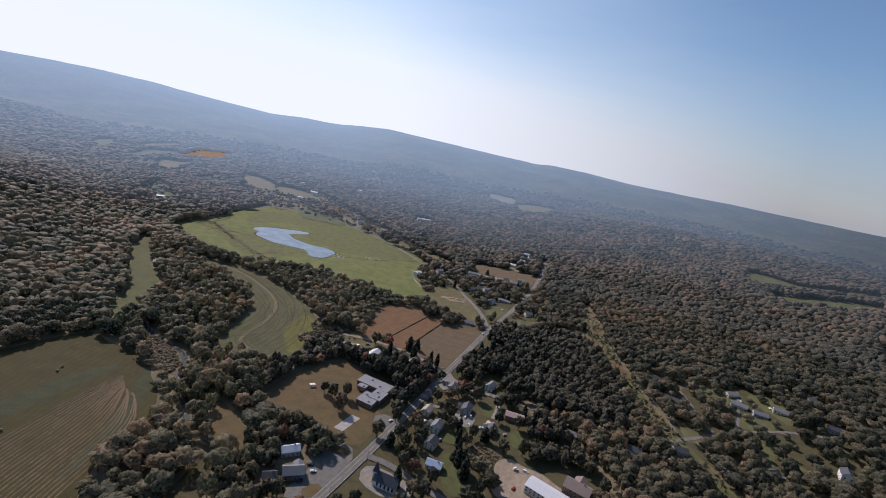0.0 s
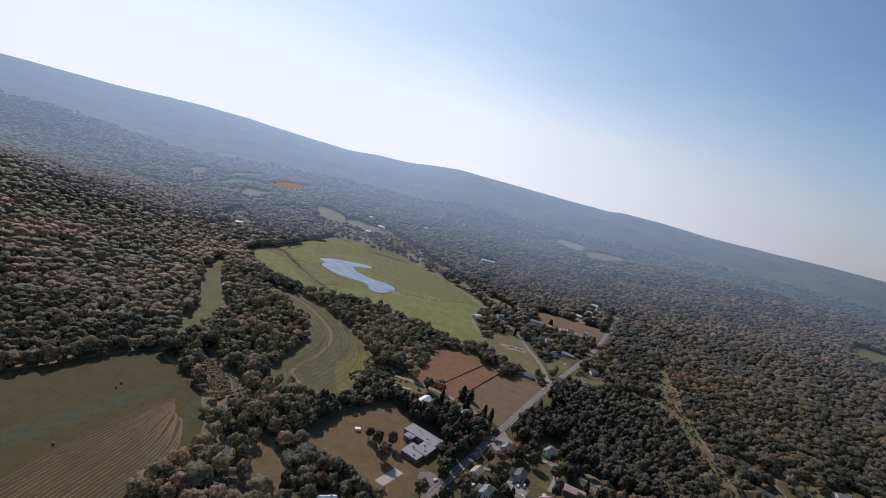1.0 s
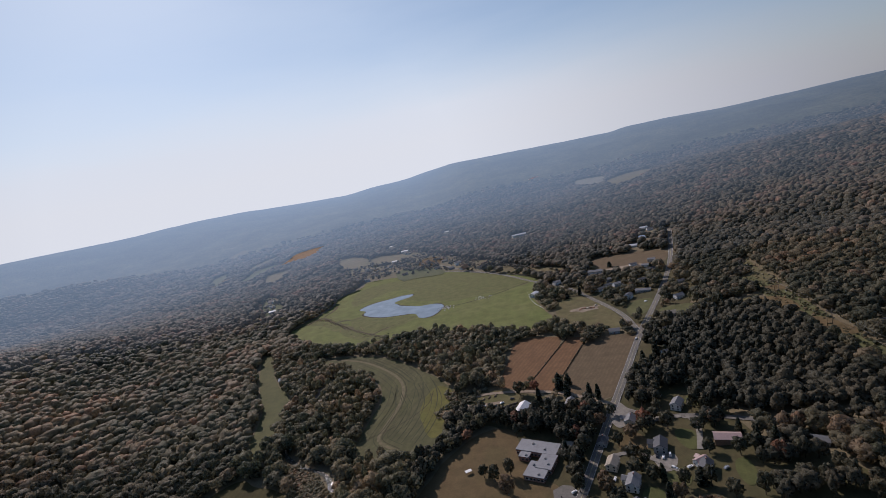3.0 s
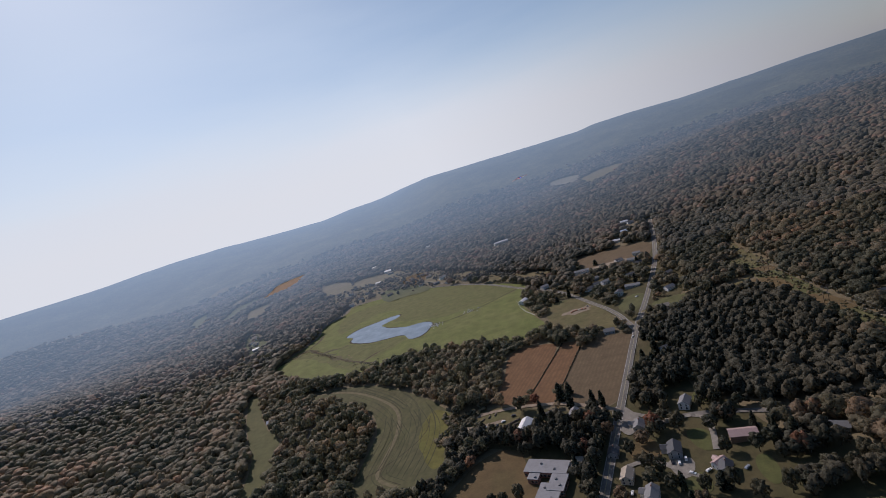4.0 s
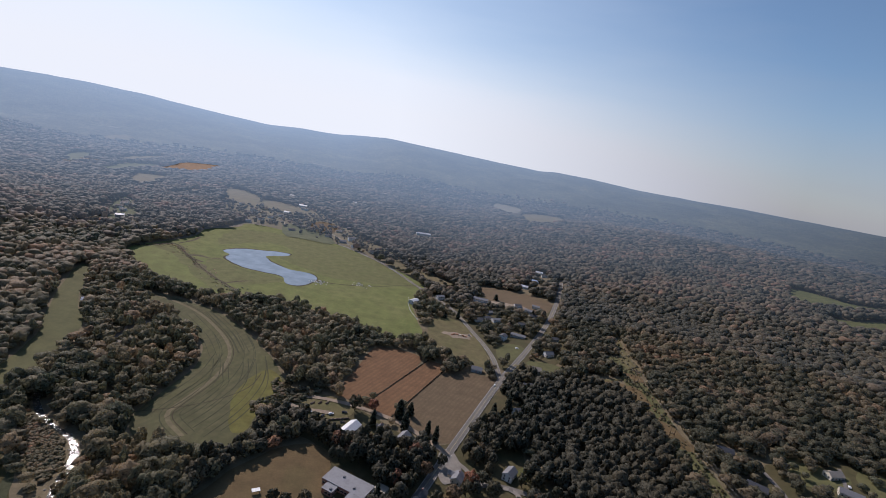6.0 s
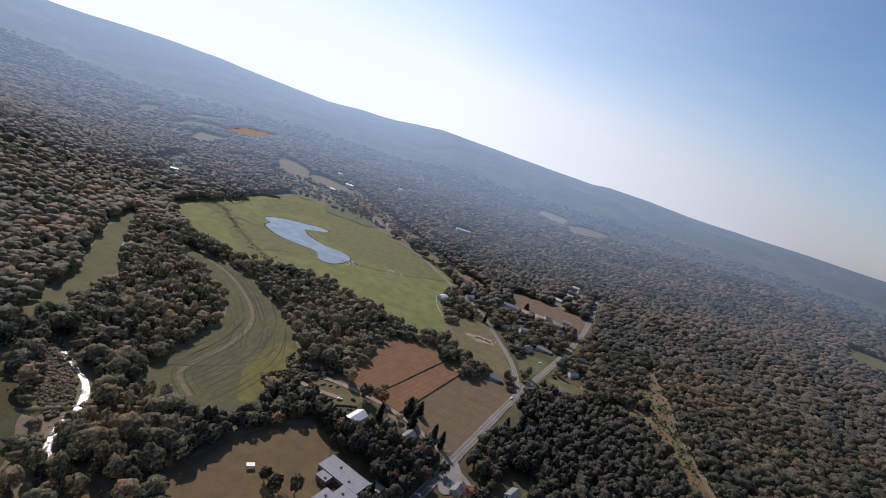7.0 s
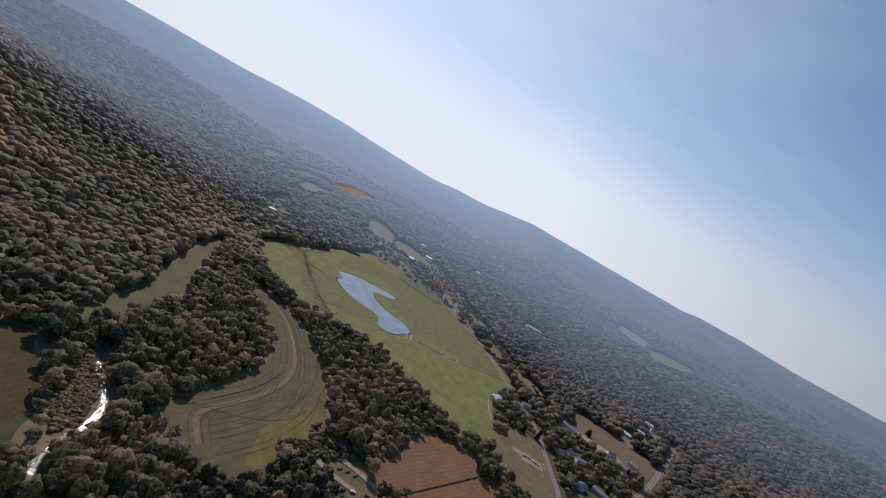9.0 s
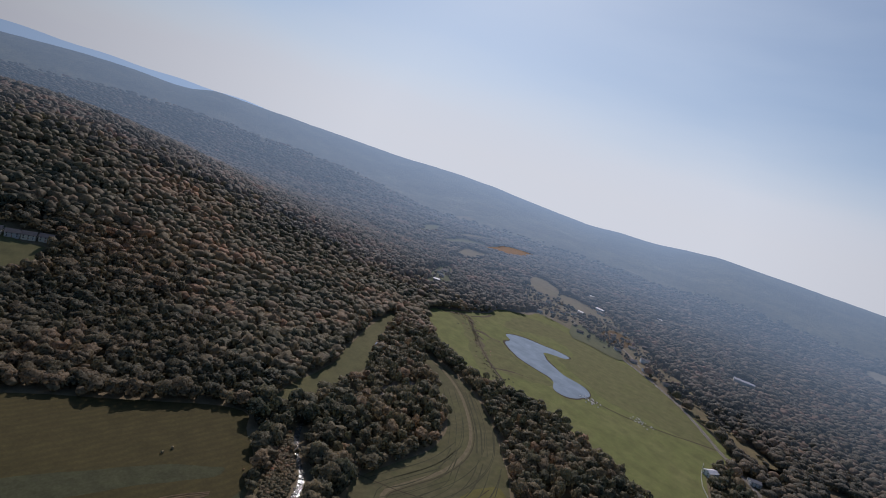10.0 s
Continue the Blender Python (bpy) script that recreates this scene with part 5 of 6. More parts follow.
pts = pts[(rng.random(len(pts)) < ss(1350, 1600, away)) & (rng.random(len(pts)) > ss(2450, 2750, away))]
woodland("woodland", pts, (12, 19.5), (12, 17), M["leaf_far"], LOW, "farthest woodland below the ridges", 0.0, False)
pts = rng.uniform((225, 300), (268, 782), (900, 2))
pts = pts[(inside(pts[:, 0], pts[:, 1], POWER) & (rng.random(900) < 0.75)) | inside(pts[:, 0], pts[:, 1], SWATH_D)]
for poly in (SWATH_A, SWATH_B, SWATH_C):
    pts = pts[~inside(pts[:, 0], pts[:, 1], poly)]
woodland("scrub", pts, (1.0, 2.6), (1.5, 4.5), M["leaf"], BUSH, "low brown scrub in the power line's swath", -0.12, False)
# standing stalks left in two rows between the harvested strips
f = rng.random(700)
row = np.where(np.arange(700) % 2, 1, 0)[:, None]
pts = np.c_[f, f] * (np.array([51.5, 118]) * (1 - row) + np.array([48, 123]) * row) + np.array([-49.5, 515]) * (1 - row) + np.array([-21.5, 505]) * row + rng.normal(0, 0.45, (700, 2))
woodland("crop_row", pts, (0.4, 0.8), (0.6, 1.3), M["pine"], LOW, "dark uncut rows between the harvested strips", 0.0, False)
# bushes between the crop field and the yard, and clumps along the meadow's gully
pts = rng.uniform((-145, 470), (-80, 535), (420, 2))
pts = pts[inside(pts[:, 0], pts[:, 1], BUSHES)]
woodland("scrub", pts, (1.6, 3.4), (1.8, 4.6), M["leaf"], BUSH, "rough olive bushes at the end of the crop field", -0.06, False)
gully = np.array(rounded([(-486, 838), (-453, 888), (-425, 858), (-390, 828), (-340, 778), (-300, 745), (-234, 700)], False))
pts = gully[rng.integers(0, len(gully), 220)] + rng.normal(0, 6, (220, 2)) * np.r_[0.4, 1.6][rng.integers(0, 2, (220, 1))]
pts = pts[inside(pts[:, 0], pts[:, 1], MEADOW)]
woodland("scrub", pts, (0.8, 2.2), (0.6, 1.8), M["leaf"], BUSH, "tufts of brown reed along a gully in the meadow", 0.1, False)
# low scrub on the reed bed beside the stream
pts = rng.uniform((-275, 362), (-208, 428), (2600, 2))
pts = pts[inside(pts[:, 0], pts[:, 1], REEDS)]
pts = pts[edge_distance(pts[:, 0], pts[:, 1], rounded(RIVER, False)) > 3.6]
woodland("scrub", pts, (1.0, 2.3), (1.0, 3.0), M["leaf"], BUSH, "low grey-brown scrub on the reed bed", 0.1, False)


# alders and willows leaning over the stream
line = np.array(rounded(RIVER, False))
part_way = rng.random((420, 1))
k = rng.integers(0, len(line) - 1, 420)
pts = line[k] * (1 - part_way) + line[k + 1] * part_way
pts = pts[ripple(pts, 26, 21) > 0.0]
for reach in RIVER_OPEN:
    pts = pts[edge_distance(pts[:, 0], pts[:, 1], reach) > 3.5]
pts = pts + rng.normal(0, 1.9, pts.shape)
for poly in (CROP, TONGUE, HAY, MEADOW):
    pts = pts[~inside(pts[:, 0], pts[:, 1], poly)]
woodland("streamside_trees", pts, (1.6, 3.6), (3, 8), M["leaf"], FAIR, "alders and willows leaning over the stream", 0.0, False)


def pine_crown(clumps=70):
    """A tall, ragged evergreen crown, 1 high and 1 in radius: drooping boughs that shorten towards a blunt tip."""
    vs, fs, n = [], [], 0
    for k in range(clumps):
        u = k / clumps
        r = 0.72 * (1 - u) ** 0.5 * rng.uniform(0.3, 1.0)
        s = (0.18 + 0.2 * (1 - u) ** 0.5) * rng.uniform(0.7, 1.3)
        v, f = GEO[1]
        a = 2.4 * k + rng.uniform(-0.5, 0.5)
        vs.append(v * (1 + rng.normal(0, 0.2, (len(v), 1))) * (s, s, rng.uniform(0.07, 0.13)) + (r * math.cos(a), r * math.sin(a), 0.12 + 0.8 * u - 0.05 * r)), fs.append(f + n)
        n += len(v)
    v, f = GEO[2]
    vs.append(v * (0.42, 0.42, 0.42) + (0, 0, 0.5)), fs.append(f + n)
    return np.concatenate(vs), np.concatenate(fs)


def crown_mesh(name, clumps, mat, kind="leaf"):
    v, f = billow(5, 10 + clumps, 0.5, 0.4, 0.45, 90, 0.08, 0.53, 0.045) if kind == "leaf" else pine_crown()
    return fast_mesh(name, v, f, mat, kind == "leaf")


def tree_kind(name, crown_data, label, category):
    """A single tree, 1 m high and 1 m in radius, with its trunk, limbs and crown."""
    base = tagged(new(name), label, category, "trees among the houses")
    bm = bmesh.new()
    bmesh.ops.create_cone(bm, cap_ends=True, segments=7, radius1=0.075, radius2=0.03, depth=0.62, matrix=Matrix.Translation((0, 0, 0.3)))
    for k in range(4):
        q = Matrix.Rotation(k * 1.6, 4, "Z") @ Matrix.Translation((0.16, 0, 0.42)) @ Matrix.Rotation(1.1, 4, "Y") @ Matrix.Diagonal((0.4, 1, 1, 1))
        bmesh.ops.create_cone(bm, cap_ends=False, segments=5, radius1=0.035, radius2=0.012, depth=0.4, matrix=q)
    part("trunk", bm, M["bark"], base, smooth=True)
    c = new("crown", crown_data)
    c.parent = base
    return base


KINDS = [tree_kind("tree", crown_mesh("crown", 11 + k, M["leaf_thing"]), "broad autumn shade tree beside the houses", "tree") for k in range(4)]
SPRUCE = [tree_kind("conifer", crown_mesh("crown", 0, M["pine_thing"], "pine"), "tall dark spruce tree beside the houses", "tree") for k in range(3)]
YARD_TREES = [(-22, 338), (-77, 328), (-71, 379), (-80, 385), (-59, 384), (-60, 364), (-39, 510), (-25, 463), (-14, 448), (-21, 433), (-3, 406), (0, 421), (-10, 374), (-10, 362), (8, 358), (12, 344), (2, 331), (-2, 319), (8, 316), (11, 303), (14, 282), (21, 279), (26, 452), (14, 436), (36, 420), (-66, 316), (32, 390), (38, 383), (43, 350)]
YARD_TREES_B = [(62, 333), (69, 327), (73, 358), (69, 342), (76, 340), (94, 428), (98, 440), (84, 416), (48, 481), (61, 500), (74, 499), (57, 472), (67, 488), (87, 488), (-87, 324), (-95, 321), (-103, 307), (-89, 285), (-95, 262), (-90, 310), (-92, 250), (-80, 250), (-34, 255), (-24, 262), (114, 345), (105, 349), (125, 352), (133, 345), (144, 354), (99, 345), (90, 518), (98, 512)]
YARD_TREES_C = [(-45, 455), (-36, 450), (-28, 448), (-60, 455), (-70, 462), (-80, 470), (-92, 478), (-66, 449), (-12, 425), (-2, 432), (6, 420), (10, 470), (-3, 460), (30, 376), (40, 368), (58, 440), (64, 425), (70, 415), (45, 425), (110, 385), (100, 375), (92, 372), (120, 370), (132, 372), (118, 398), (52, 350), (58, 360), (36, 330), (40, 312), (36, 300), (50, 292), (60, 284), (150, 330), (150, 300), (-55, 245), (-108, 290), (-105, 275), (5, 268), (30, 262)]
SPRUCES = [(34, 790), (14, 784), (45, 800), (98, 910), (145, 982), (176, 962), (109, 779), (126, 759), (150, 835), (45, 322), (49, 320), (42, 328), (68, 361), (113, 387), (122, 382), (1, 286), (-10, 330), (108, 405), (180, 634), (226, 652), (-15, 506), (-6, 514), (-8, 490), (-35, 486), (12, 492), (19, 480), (-5, 395), (-16, 400), (46, 367), (45, 345), (46, 335), (47, 322), (50, 310), (86, 586), (96, 572), (106, 562), (88, 560), (98, 596), (110, 590), (82, 530), (100, 545), (104, 575), (92, 604)]
GARDEN = [(52, 351), (65, 354), (79, 347), (86, 341), (74, 333), (72, 320), (64, 317), (53, 326)]
GREENS_HERE = [[(43, 371), (64, 383), (64, 362), (51, 358)], [(31, 328), (41, 340), (44, 317), (48, 301), (51, 290), (40, 287), (34, 298)], [(66, 425), (84, 418), (78, 393), (67, 401)], [(92, 379), (105, 381), (102, 357), (92, 352)], [(26, 352), (36, 366), (47, 356), (40, 344)], [(84, 460), (95, 470), (100, 455), (90, 448)]]
for poly in GREENS_HERE:
    drape("lawn", poly, M["village_green"], 0.3, "green watered lawn behind the houses", step=5, wobble=1.5)
drape("dirt_yard", [(22, 420), (39, 428), (48, 415), (40, 393), (26, 397)], M["dry"], 0.24, "bare brown back yard", step=5, wobble=1.5, category="yard")
OPEN = [GARDEN, *GREENS_HERE, [(30, 418), (39, 424), (46, 414), (38, 400)], SCHOOL_FIELD, BROWN_E, BROWN_M, BROWN_W, [(-67, 322), (-50, 325), (-33, 314), (-40, 280), (-53, 254), (-74, 258)], [(72, 318), (78, 336), (89, 341), (98, 332), (114, 324), (140, 296), (120, 280), (84, 290)], [(-58, 430), (-50, 380), (-12, 395), (-8, 420), (-45, 440)], [(-116, 515), (-66, 518), (-44, 480), (-60, 456), (-92, 480)], [(42, 400), (62, 400), (62, 372), (44, 372)], [(-30, 302), (12, 296), (10, 262), (-34, 250)]]
gx, gy = np.meshgrid(np.arange(-100, 160, 9.5), np.arange(250, 545, 9.5))
gx, gy = gx.ravel() + rng.uniform(-3.5, 3.5, gx.size), gy.ravel() + rng.uniform(-3.5, 3.5, gy.size)
ok = inside(gx, gy, VILLAGE) & (edge_distance(gx, gy, ROAD) > 9) & (rng.random(gx.size) < 0.36)
for poly in OPEN:
    ok &= ~inside(gx, gy, poly)
for lane in LANES:
    ok &= edge_distance(gx, gy, lane[0]) > 5
for hx, hy, hl, *_ in HOMES + [(98, 399, 17), (114, 299, 36), (136, 309, 20), (-51, 472, 18)]:
    ok &= (np.hypot(gx - hx, gy - hy) > hl * 0.6 + 4) & ~((np.abs(gx - hx) < hl * 0.5) & (gy < hy) & (gy > hy - 13))
for px, py in YARD_TREES + YARD_TREES_B + YARD_TREES_C + SPRUCES:
    ok &= np.hypot(gx - px, gy - py) > 6
INFILL = [(float(p), float(q)) for p, q in zip(gx[ok], gy[ok])]
PLANTED = [p for p in YARD_TREES + YARD_TREES_B + YARD_TREES_C if not any(inside(p[0], p[1], poly) for poly in (GARDEN, *GREENS_HERE))]
for k, (x, y) in enumerate(PLANTED + INFILL):
    r, h = rng.uniform(4.2, 7.2), rng.uniform(10, 17)
    t = copy_thing(KINDS[k % 4], Matrix.Identity(4))
    t.matrix_basis = pose(x, y, z_at(x, y), 0, 0, rng.uniform(0, 360)) @ Matrix.Diagonal((r, r, h, 1))
for k, (x, y) in enumerate(SPRUCES):
    r, h = rng.uniform(3.0, 5.6), rng.uniform(9, 19)
    t = copy_thing(SPRUCE[k % 3], Matrix.Identity(4))
    t.matrix_basis = pose(x, y, z_at(x, y), 0, 0, rng.uniform(0, 360)) @ Matrix.Diagonal((r, r, h, 1))
for k, t in enumerate(KINDS + SPRUCE):
    x, y = [(-115, 262), (-112, 300), (-120, 520), (60, 505), (86, 548), (76, 520), (70, 530)][k]
    t.matrix_basis = pose(x, y, z_at(x, y), 0, 0, 50 * k) @ Matrix.Diagonal((5, 5, 13, 1) if k < 4 else (4.6, 4.6, 18, 1))

# ---------------------------------------------------------------- buildings
WALL = {"white": plain("white_siding", (0.72, 0.71, 0.68), 0.6), "cream": plain("cream_siding", (0.58, 0.52, 0.42), 0.6), "grey": plain("grey_siding", (0.36, 0.36, 0.36), 0.6), "slate": plain("dark_siding", (0.13, 0.14, 0.16), 0.6), "brown": plain("brown_siding", (0.2, 0.13, 0.09), 0.7), "brick": plain("red_brick", (0.28, 0.15, 0.11), 0.8)}
ROOF = {"grey": plain("grey_shingles", (0.17, 0.17, 0.175), 0.8, 0, 0.3, 2.5, 0.4), "slate": plain("dark_shingles", (0.06, 0.062, 0.07), 0.75, 0, 0.3, 2.5, 0.4), "white": plain("pale_metal_roof", (0.58, 0.58, 0.59), 0.55, 0.1), "blue": plain("bluish_metal_roof", (0.42, 0.5, 0.62), 0.35, 0.2), "tan": plain("tan_shingles", (0.33, 0.28, 0.22), 0.8, 0, 0.3, 2.5, 0.4), "rust": plain("faded_red_roof", (0.38, 0.27, 0.25), 0.6, 0.1), "brown": plain("brown_shingles", (0.2, 0.15, 0.13), 0.8, 0, 0.3, 2.5, 0.4), "membrane": plain("grey_flat_roof", (0.2, 0.2, 0.21), 0.7, 0, 0.2, 0.3)}
M["glass"] = plain("dark_window_glass", (0.02, 0.025, 0.03), 0.08, 0, 0.1)
M["frame"] = plain("white_trim", (0.7, 0.7, 0.68), 0.5)
M["door"] = plain("painted_door", (0.25, 0.12, 0.08), 0.5)
M["chimney"] = plain("chimney_brick", (0.25, 0.13, 0.1), 0.85)


def box(bm, x0, x1, y0, y1, z0, z1):
    return bmesh.ops.create_cube(bm, size=1.0, matrix=Matrix.Translation(((x0 + x1) / 2, (y0 + y1) / 2, (z0 + z1) / 2)) @ Matrix.Diagonal((x1 - x0, y1 - y0, z1 - z0, 1)))


def gabled(bm, l, w, h, rise):
    """Walls with gable ends; the ridge runs along x."""
    a = [(-l / 2, -w / 2, -1), (l / 2, -w / 2, -1), (l / 2, w / 2, -1), (-l / 2, w / 2, -1)]
    v = [bm.verts.new(p) for p in a + [(p[0], p[1], h) for p in a] + [(-l / 2, 0, h + rise), (l / 2, 0, h + rise)]]
    for f in ((0, 1, 5, 4), (2, 3, 7, 6), (1, 2, 6, 9, 5), (3, 0, 4, 8, 7), (4, 5, 9, 8), (6, 7, 8, 9), (3, 2, 1, 0)):
        bm.faces.new([v[k] for k in f])


def slopes(bm, l, w, h, rise, over=0.5, thick=0.22):
    """Two roof slabs that meet at the ridge and overhang the walls."""
    for s in (-1, 1):
        drop = rise / (w / 2) * over
        lo, hi = (s * (w / 2 + over), h - drop), (0.0, h + rise)
        pts = [(x, *p) for x in (-l / 2 - over, l / 2 + over) for p in (lo, hi)]
        v = [bm.verts.new((x, y, z + 0.04)) for x, y, z in pts] + [bm.verts.new((x, y, z + 0.04 + thick)) for x, y, z in pts]
        for f in ((0, 1, 3, 2), (4, 6, 7, 5), (0, 2, 6, 4), (1, 5, 7, 3), (0, 4, 5, 1), (2, 3, 7, 6)):
            bm.faces.new([v[k] for k in f])
    bmesh.ops.recalc_face_normals(bm, faces=bm.faces)


WINDOW_MESH, PANE_MESH = {}, {}


def window(parent, x, y, z, turn, w=1.1, h=1.5):
    """A framed window on a wall that faces turn degrees."""
    key = (w, h)
    if key not in WINDOW_MESH:
        for store, name, mat, grow, deep in ((WINDOW_MESH, "window", M["frame"], 0.12, 0.05), (PANE_MESH, "pane", M["glass"], 0.0, 0.08)):
            bm = bmesh.new()
            box(bm, -w / 2 - grow, w / 2 + grow, -0.02, deep, -h / 2 - grow, h / 2 + grow)
            me = bpy.data.meshes.new(name)
            bm.to_mesh(me)
            bm.free()
            me.materials.append(mat)
            store[key] = me
    ob = new("window", WINDOW_MESH[key])
    ob.parent, ob.matrix_basis = parent, pose(x, y, z, 0, 0, turn)
    pane = new("pane", PANE_MESH[key])
    pane.parent = ob


WORDS = {"white": "white", "cream": "cream", "grey": "grey", "slate": "dark", "blue": "bluish metal", "tan": "tan shingle", "brown": "brown", "rust": "faded red metal", "brick": "brick"}


def house(x, y, l, w, h, turn, wall, roof, pitch=0.62, name="house", category="house", label="", wing=None, chimney=True, windows=True, group="houses of the valley"):
    rise = w / 2 * pitch
    label = label or f"{WORDS[wall]}-walled house with a {WORDS[roof]} gabled roof"
    ob = tagged(new(name), label, category, group)
    ob.matrix_basis = pose(x, y, z_at(x, y), 0, 0, turn)
    bm = bmesh.new()
    gabled(bm, l, w, h, rise)
    part("wall", bm, WALL[wall], ob)
    bm = bmesh.new()
    slopes(bm, l, w, h, rise)
    part("roof", bm, ROOF[roof], ob)
    if wing:
        wx, wy, wl_, ww, wh, wt = wing
        q = pose(wx, wy, 0, 0, 0, wt)
        for nm, make, mat in (("wall", gabled, WALL[wall]), ("roof", slopes, ROOF[roof])):
            bm = bmesh.new()
            make(bm, wl_, ww, wh, ww / 2 * pitch)
            part(nm, bm, mat, ob).matrix_basis = q
    if chimney:
        bm = bmesh.new()
        box(bm, l * 0.2, l * 0.2 + 0.8, -0.4, 0.4, h + rise * 0.5, h + rise + 1.2)
        part("chimney", bm, M["chimney"], ob)
    if windows:
        floors = [1.5] if h < 4.3 else [1.5, 3.9]
        for z in floors:
            for k in range(max(2, int(l / 3.2))):
                px = -l / 2 + l * (k + 0.5) / max(2, int(l / 3.2))
                for s in (-1, 1):
                    if not (s < 0 and z == 1.5 and k == 1):
                        window(ob, px, s * w / 2, z, 0 if s > 0 else 180)
            for s in (-1, 1):
                for py in (-w / 4, w / 4):
                    window(ob, s * l / 2, py, z, -90 * s)
        bm = bmesh.new()
        n = max(2, int(l / 3.2))
        px = -l / 2 + l * 1.5 / n
        box(bm, px - 0.5, px + 0.5, -w / 2 - 0.06, -w / 2 + 0.02, 0.05, 2.1)
        part("door", bm, M["door"], ob)
    return ob


for k, (x, y, l, w, h, turn, wall, roof) in enumerate(HOMES):
    near = y < 520 and abs(x) < 200
    wing = None
    if near and k % 3 == 0:
        wing = (l * 0.25, w * 0.55, w * 0.9, w * 0.6, h * 0.75, 90)
    house(x, y, l, w, h, turn, wall, roof, 0.62 if near or y < 700 else 0.4, wing=wing, chimney=near and k % 2 == 0, windows=y < 900)

# the larger buildings of the village
barn = house(-51, 472, 17, 10, 5.0, 70, "slate", "white", 0.5, "barn", "barn", "dark barn with a bright white metal roof", chimney=False, windows=False, group="farm buildings")
bm = bmesh.new()
box(bm, -8.6, -8.47, -2.2, 2.2, 0.05, 3.8)
part("barn_door", bm, WALL["grey"], barn)
house(98, 399, 17, 9, 4.6, -11, "brown", "rust", 0.45, "barn", "barn", "long brown barn with a faded red metal roof", chimney=False, windows=False, group="farm buildings")
house(114, 299, 36, 14, 5.0, -33, "cream", "white", 0.3, "workshop", "workshop", "long workshop with a pale metal roof beside a gravel yard", chimney=False, group="farm buildings")
house(136, 309, 19, 14, 5.0, -30, "brown", "brown", 0.55, "house", "house", "large brown-roofed house beside the workshop", wing=(0, 6, 12, 9, 5.0, 90))
house(58, 853, 25, 10, 4.4, -10, "cream", "rust", 0.4, "warehouse", "warehouse", "long village shed with a rusty roof", chimney=False, group="farm buildings")

church = house(-6, 285, 17, 9, 5.0, -17, "white", "slate", 1.05, "church", "church", "white village church with a dark roof and steeple", chimney=False, windows=False, group="public buildings")
bm = bmesh.new()
box(bm, -10.6, -7.4, -1.7, 1.7, -1, 9.0)
tower = part("tower", bm, WALL["white"], church, "square white church tower")
bm = bmesh.new()
bmesh.ops.create_cone(bm, cap_ends=True, segments=4, radius1=2.7, radius2=0.05, depth=8.0, matrix=Matrix.Translation((-9, 0, 13.0)) @ Matrix.Rotation(radians(45), 4, "Z"))
part("spire", bm, ROOF["slate"], tower, "dark pointed church spire")
for k in range(5):
    window(church, -5 + 3.0 * k, -4.5, 2.7, 180, 1.3, 3.0)
    window(church, -5 + 3.0 * k, 4.5, 2.7, 0, 1.3, 3.0)

school = tagged(new("school"), "low grey school with flat roofs on several levels", "school", "public buildings")
school.matrix_basis = pose(-38, 408, 0, 0, 0, 69)
for x0, x1, y0, y1, h in ((-4, 10, -16, 17, 4.6), (-21, -4.4, -18, -6, 4.5), (-31, -21.4, -16, 0, 4.1), (-21, -14, -5.6, 0, 4.0), (-11, -4.4, 4, 12, 4.0)):
    bm = bmesh.new()
    box(bm, x0, x1, y0, y1, -1, h)
    part("wall", bm, WALL["brick"], school)
    bm = bmesh.new()
    box(bm, x0 - 0.35, x1 + 0.35, y0 - 0.35, y1 + 0.35, h + 0.01, h + 0.4)
    roof = part("roof", bm, ROOF["membrane"], school)
    for k in range(2 if x1 - x0 > 12 else 1):
        px, py = x0 + (x1 - x0) * (0.3 + 0.35 * k), y0 + (y1 - y0) * (0.3 + 0.35 * (k % 2))
        bm = bmesh.new()
        box(bm, px - 0.8, px + 0.8, py - 0.6, py + 0.6, h + 0.38, h + 1.3)
        part("roof_unit", bm, ROOF["grey"], roof, "grey rooftop ventilation unit")
    for k in range(int((x1 - x0) / 3)):
        window(school, x0 + 1.5 + 3 * k, y0, 2.0, 180, 2.0, 1.5)
    for k in range(int((y1 - y0) / 3)):
        window(school, x0, y0 + 1.5 + 3 * k, 2.0, 90, 2.0, 1.5)
        window(school, x1, y0 + 1.5 + 3 * k, 2.0, -90, 2.0, 1.5)
annex = tagged(new("annex"), "small tan flat-roofed annex beside the school", "school building", "public buildings")
annex.matrix_basis = pose(-15, 411, 0, 0, 0, 69)
bm = bmesh.new()
box(bm, -5, 5, -4, 4, -1, 3.6)
part("wall", bm, WALL["cream"], annex)
bm = bmesh.new()
box(bm, -5.4, 5.4, -4.4, 4.4, 3.61, 3.95)
part("roof", bm, ROOF["tan"], annex)
window(annex, 0, -4, 1.7, 180)

# hard ground round the buildings
drape("car_park", [(-67, 322), (-50, 325), (-33, 314), (-40, 280), (-53, 254), (-74, 258), (-61, 281), (-66, 304)], M["asphalt"], 0.2, "worn grey asphalt car park", category="car park", smooth_edge=1, wobble=0.5)
drape("car_park", [(-18, 373), (-32, 363), (-18, 344), (-7, 358)], M["asphalt"], 0.2, "small asphalt car park beside the school", category="car park", smooth_edge=1, wobble=0.5)
drape("court", [(-58, 338), (-50, 335), (-40, 357), (-48, 360)], M["concrete"], 0.24, "pale concrete play court on the school field", category="court", smooth_edge=0, wobble=0)
drape("grass_island", [(-61, 309), (-50, 318), (-36, 313), (-38, 308), (-52, 308)], M["dry"], 0.26, "dry grass island beside the car park", wobble=0)
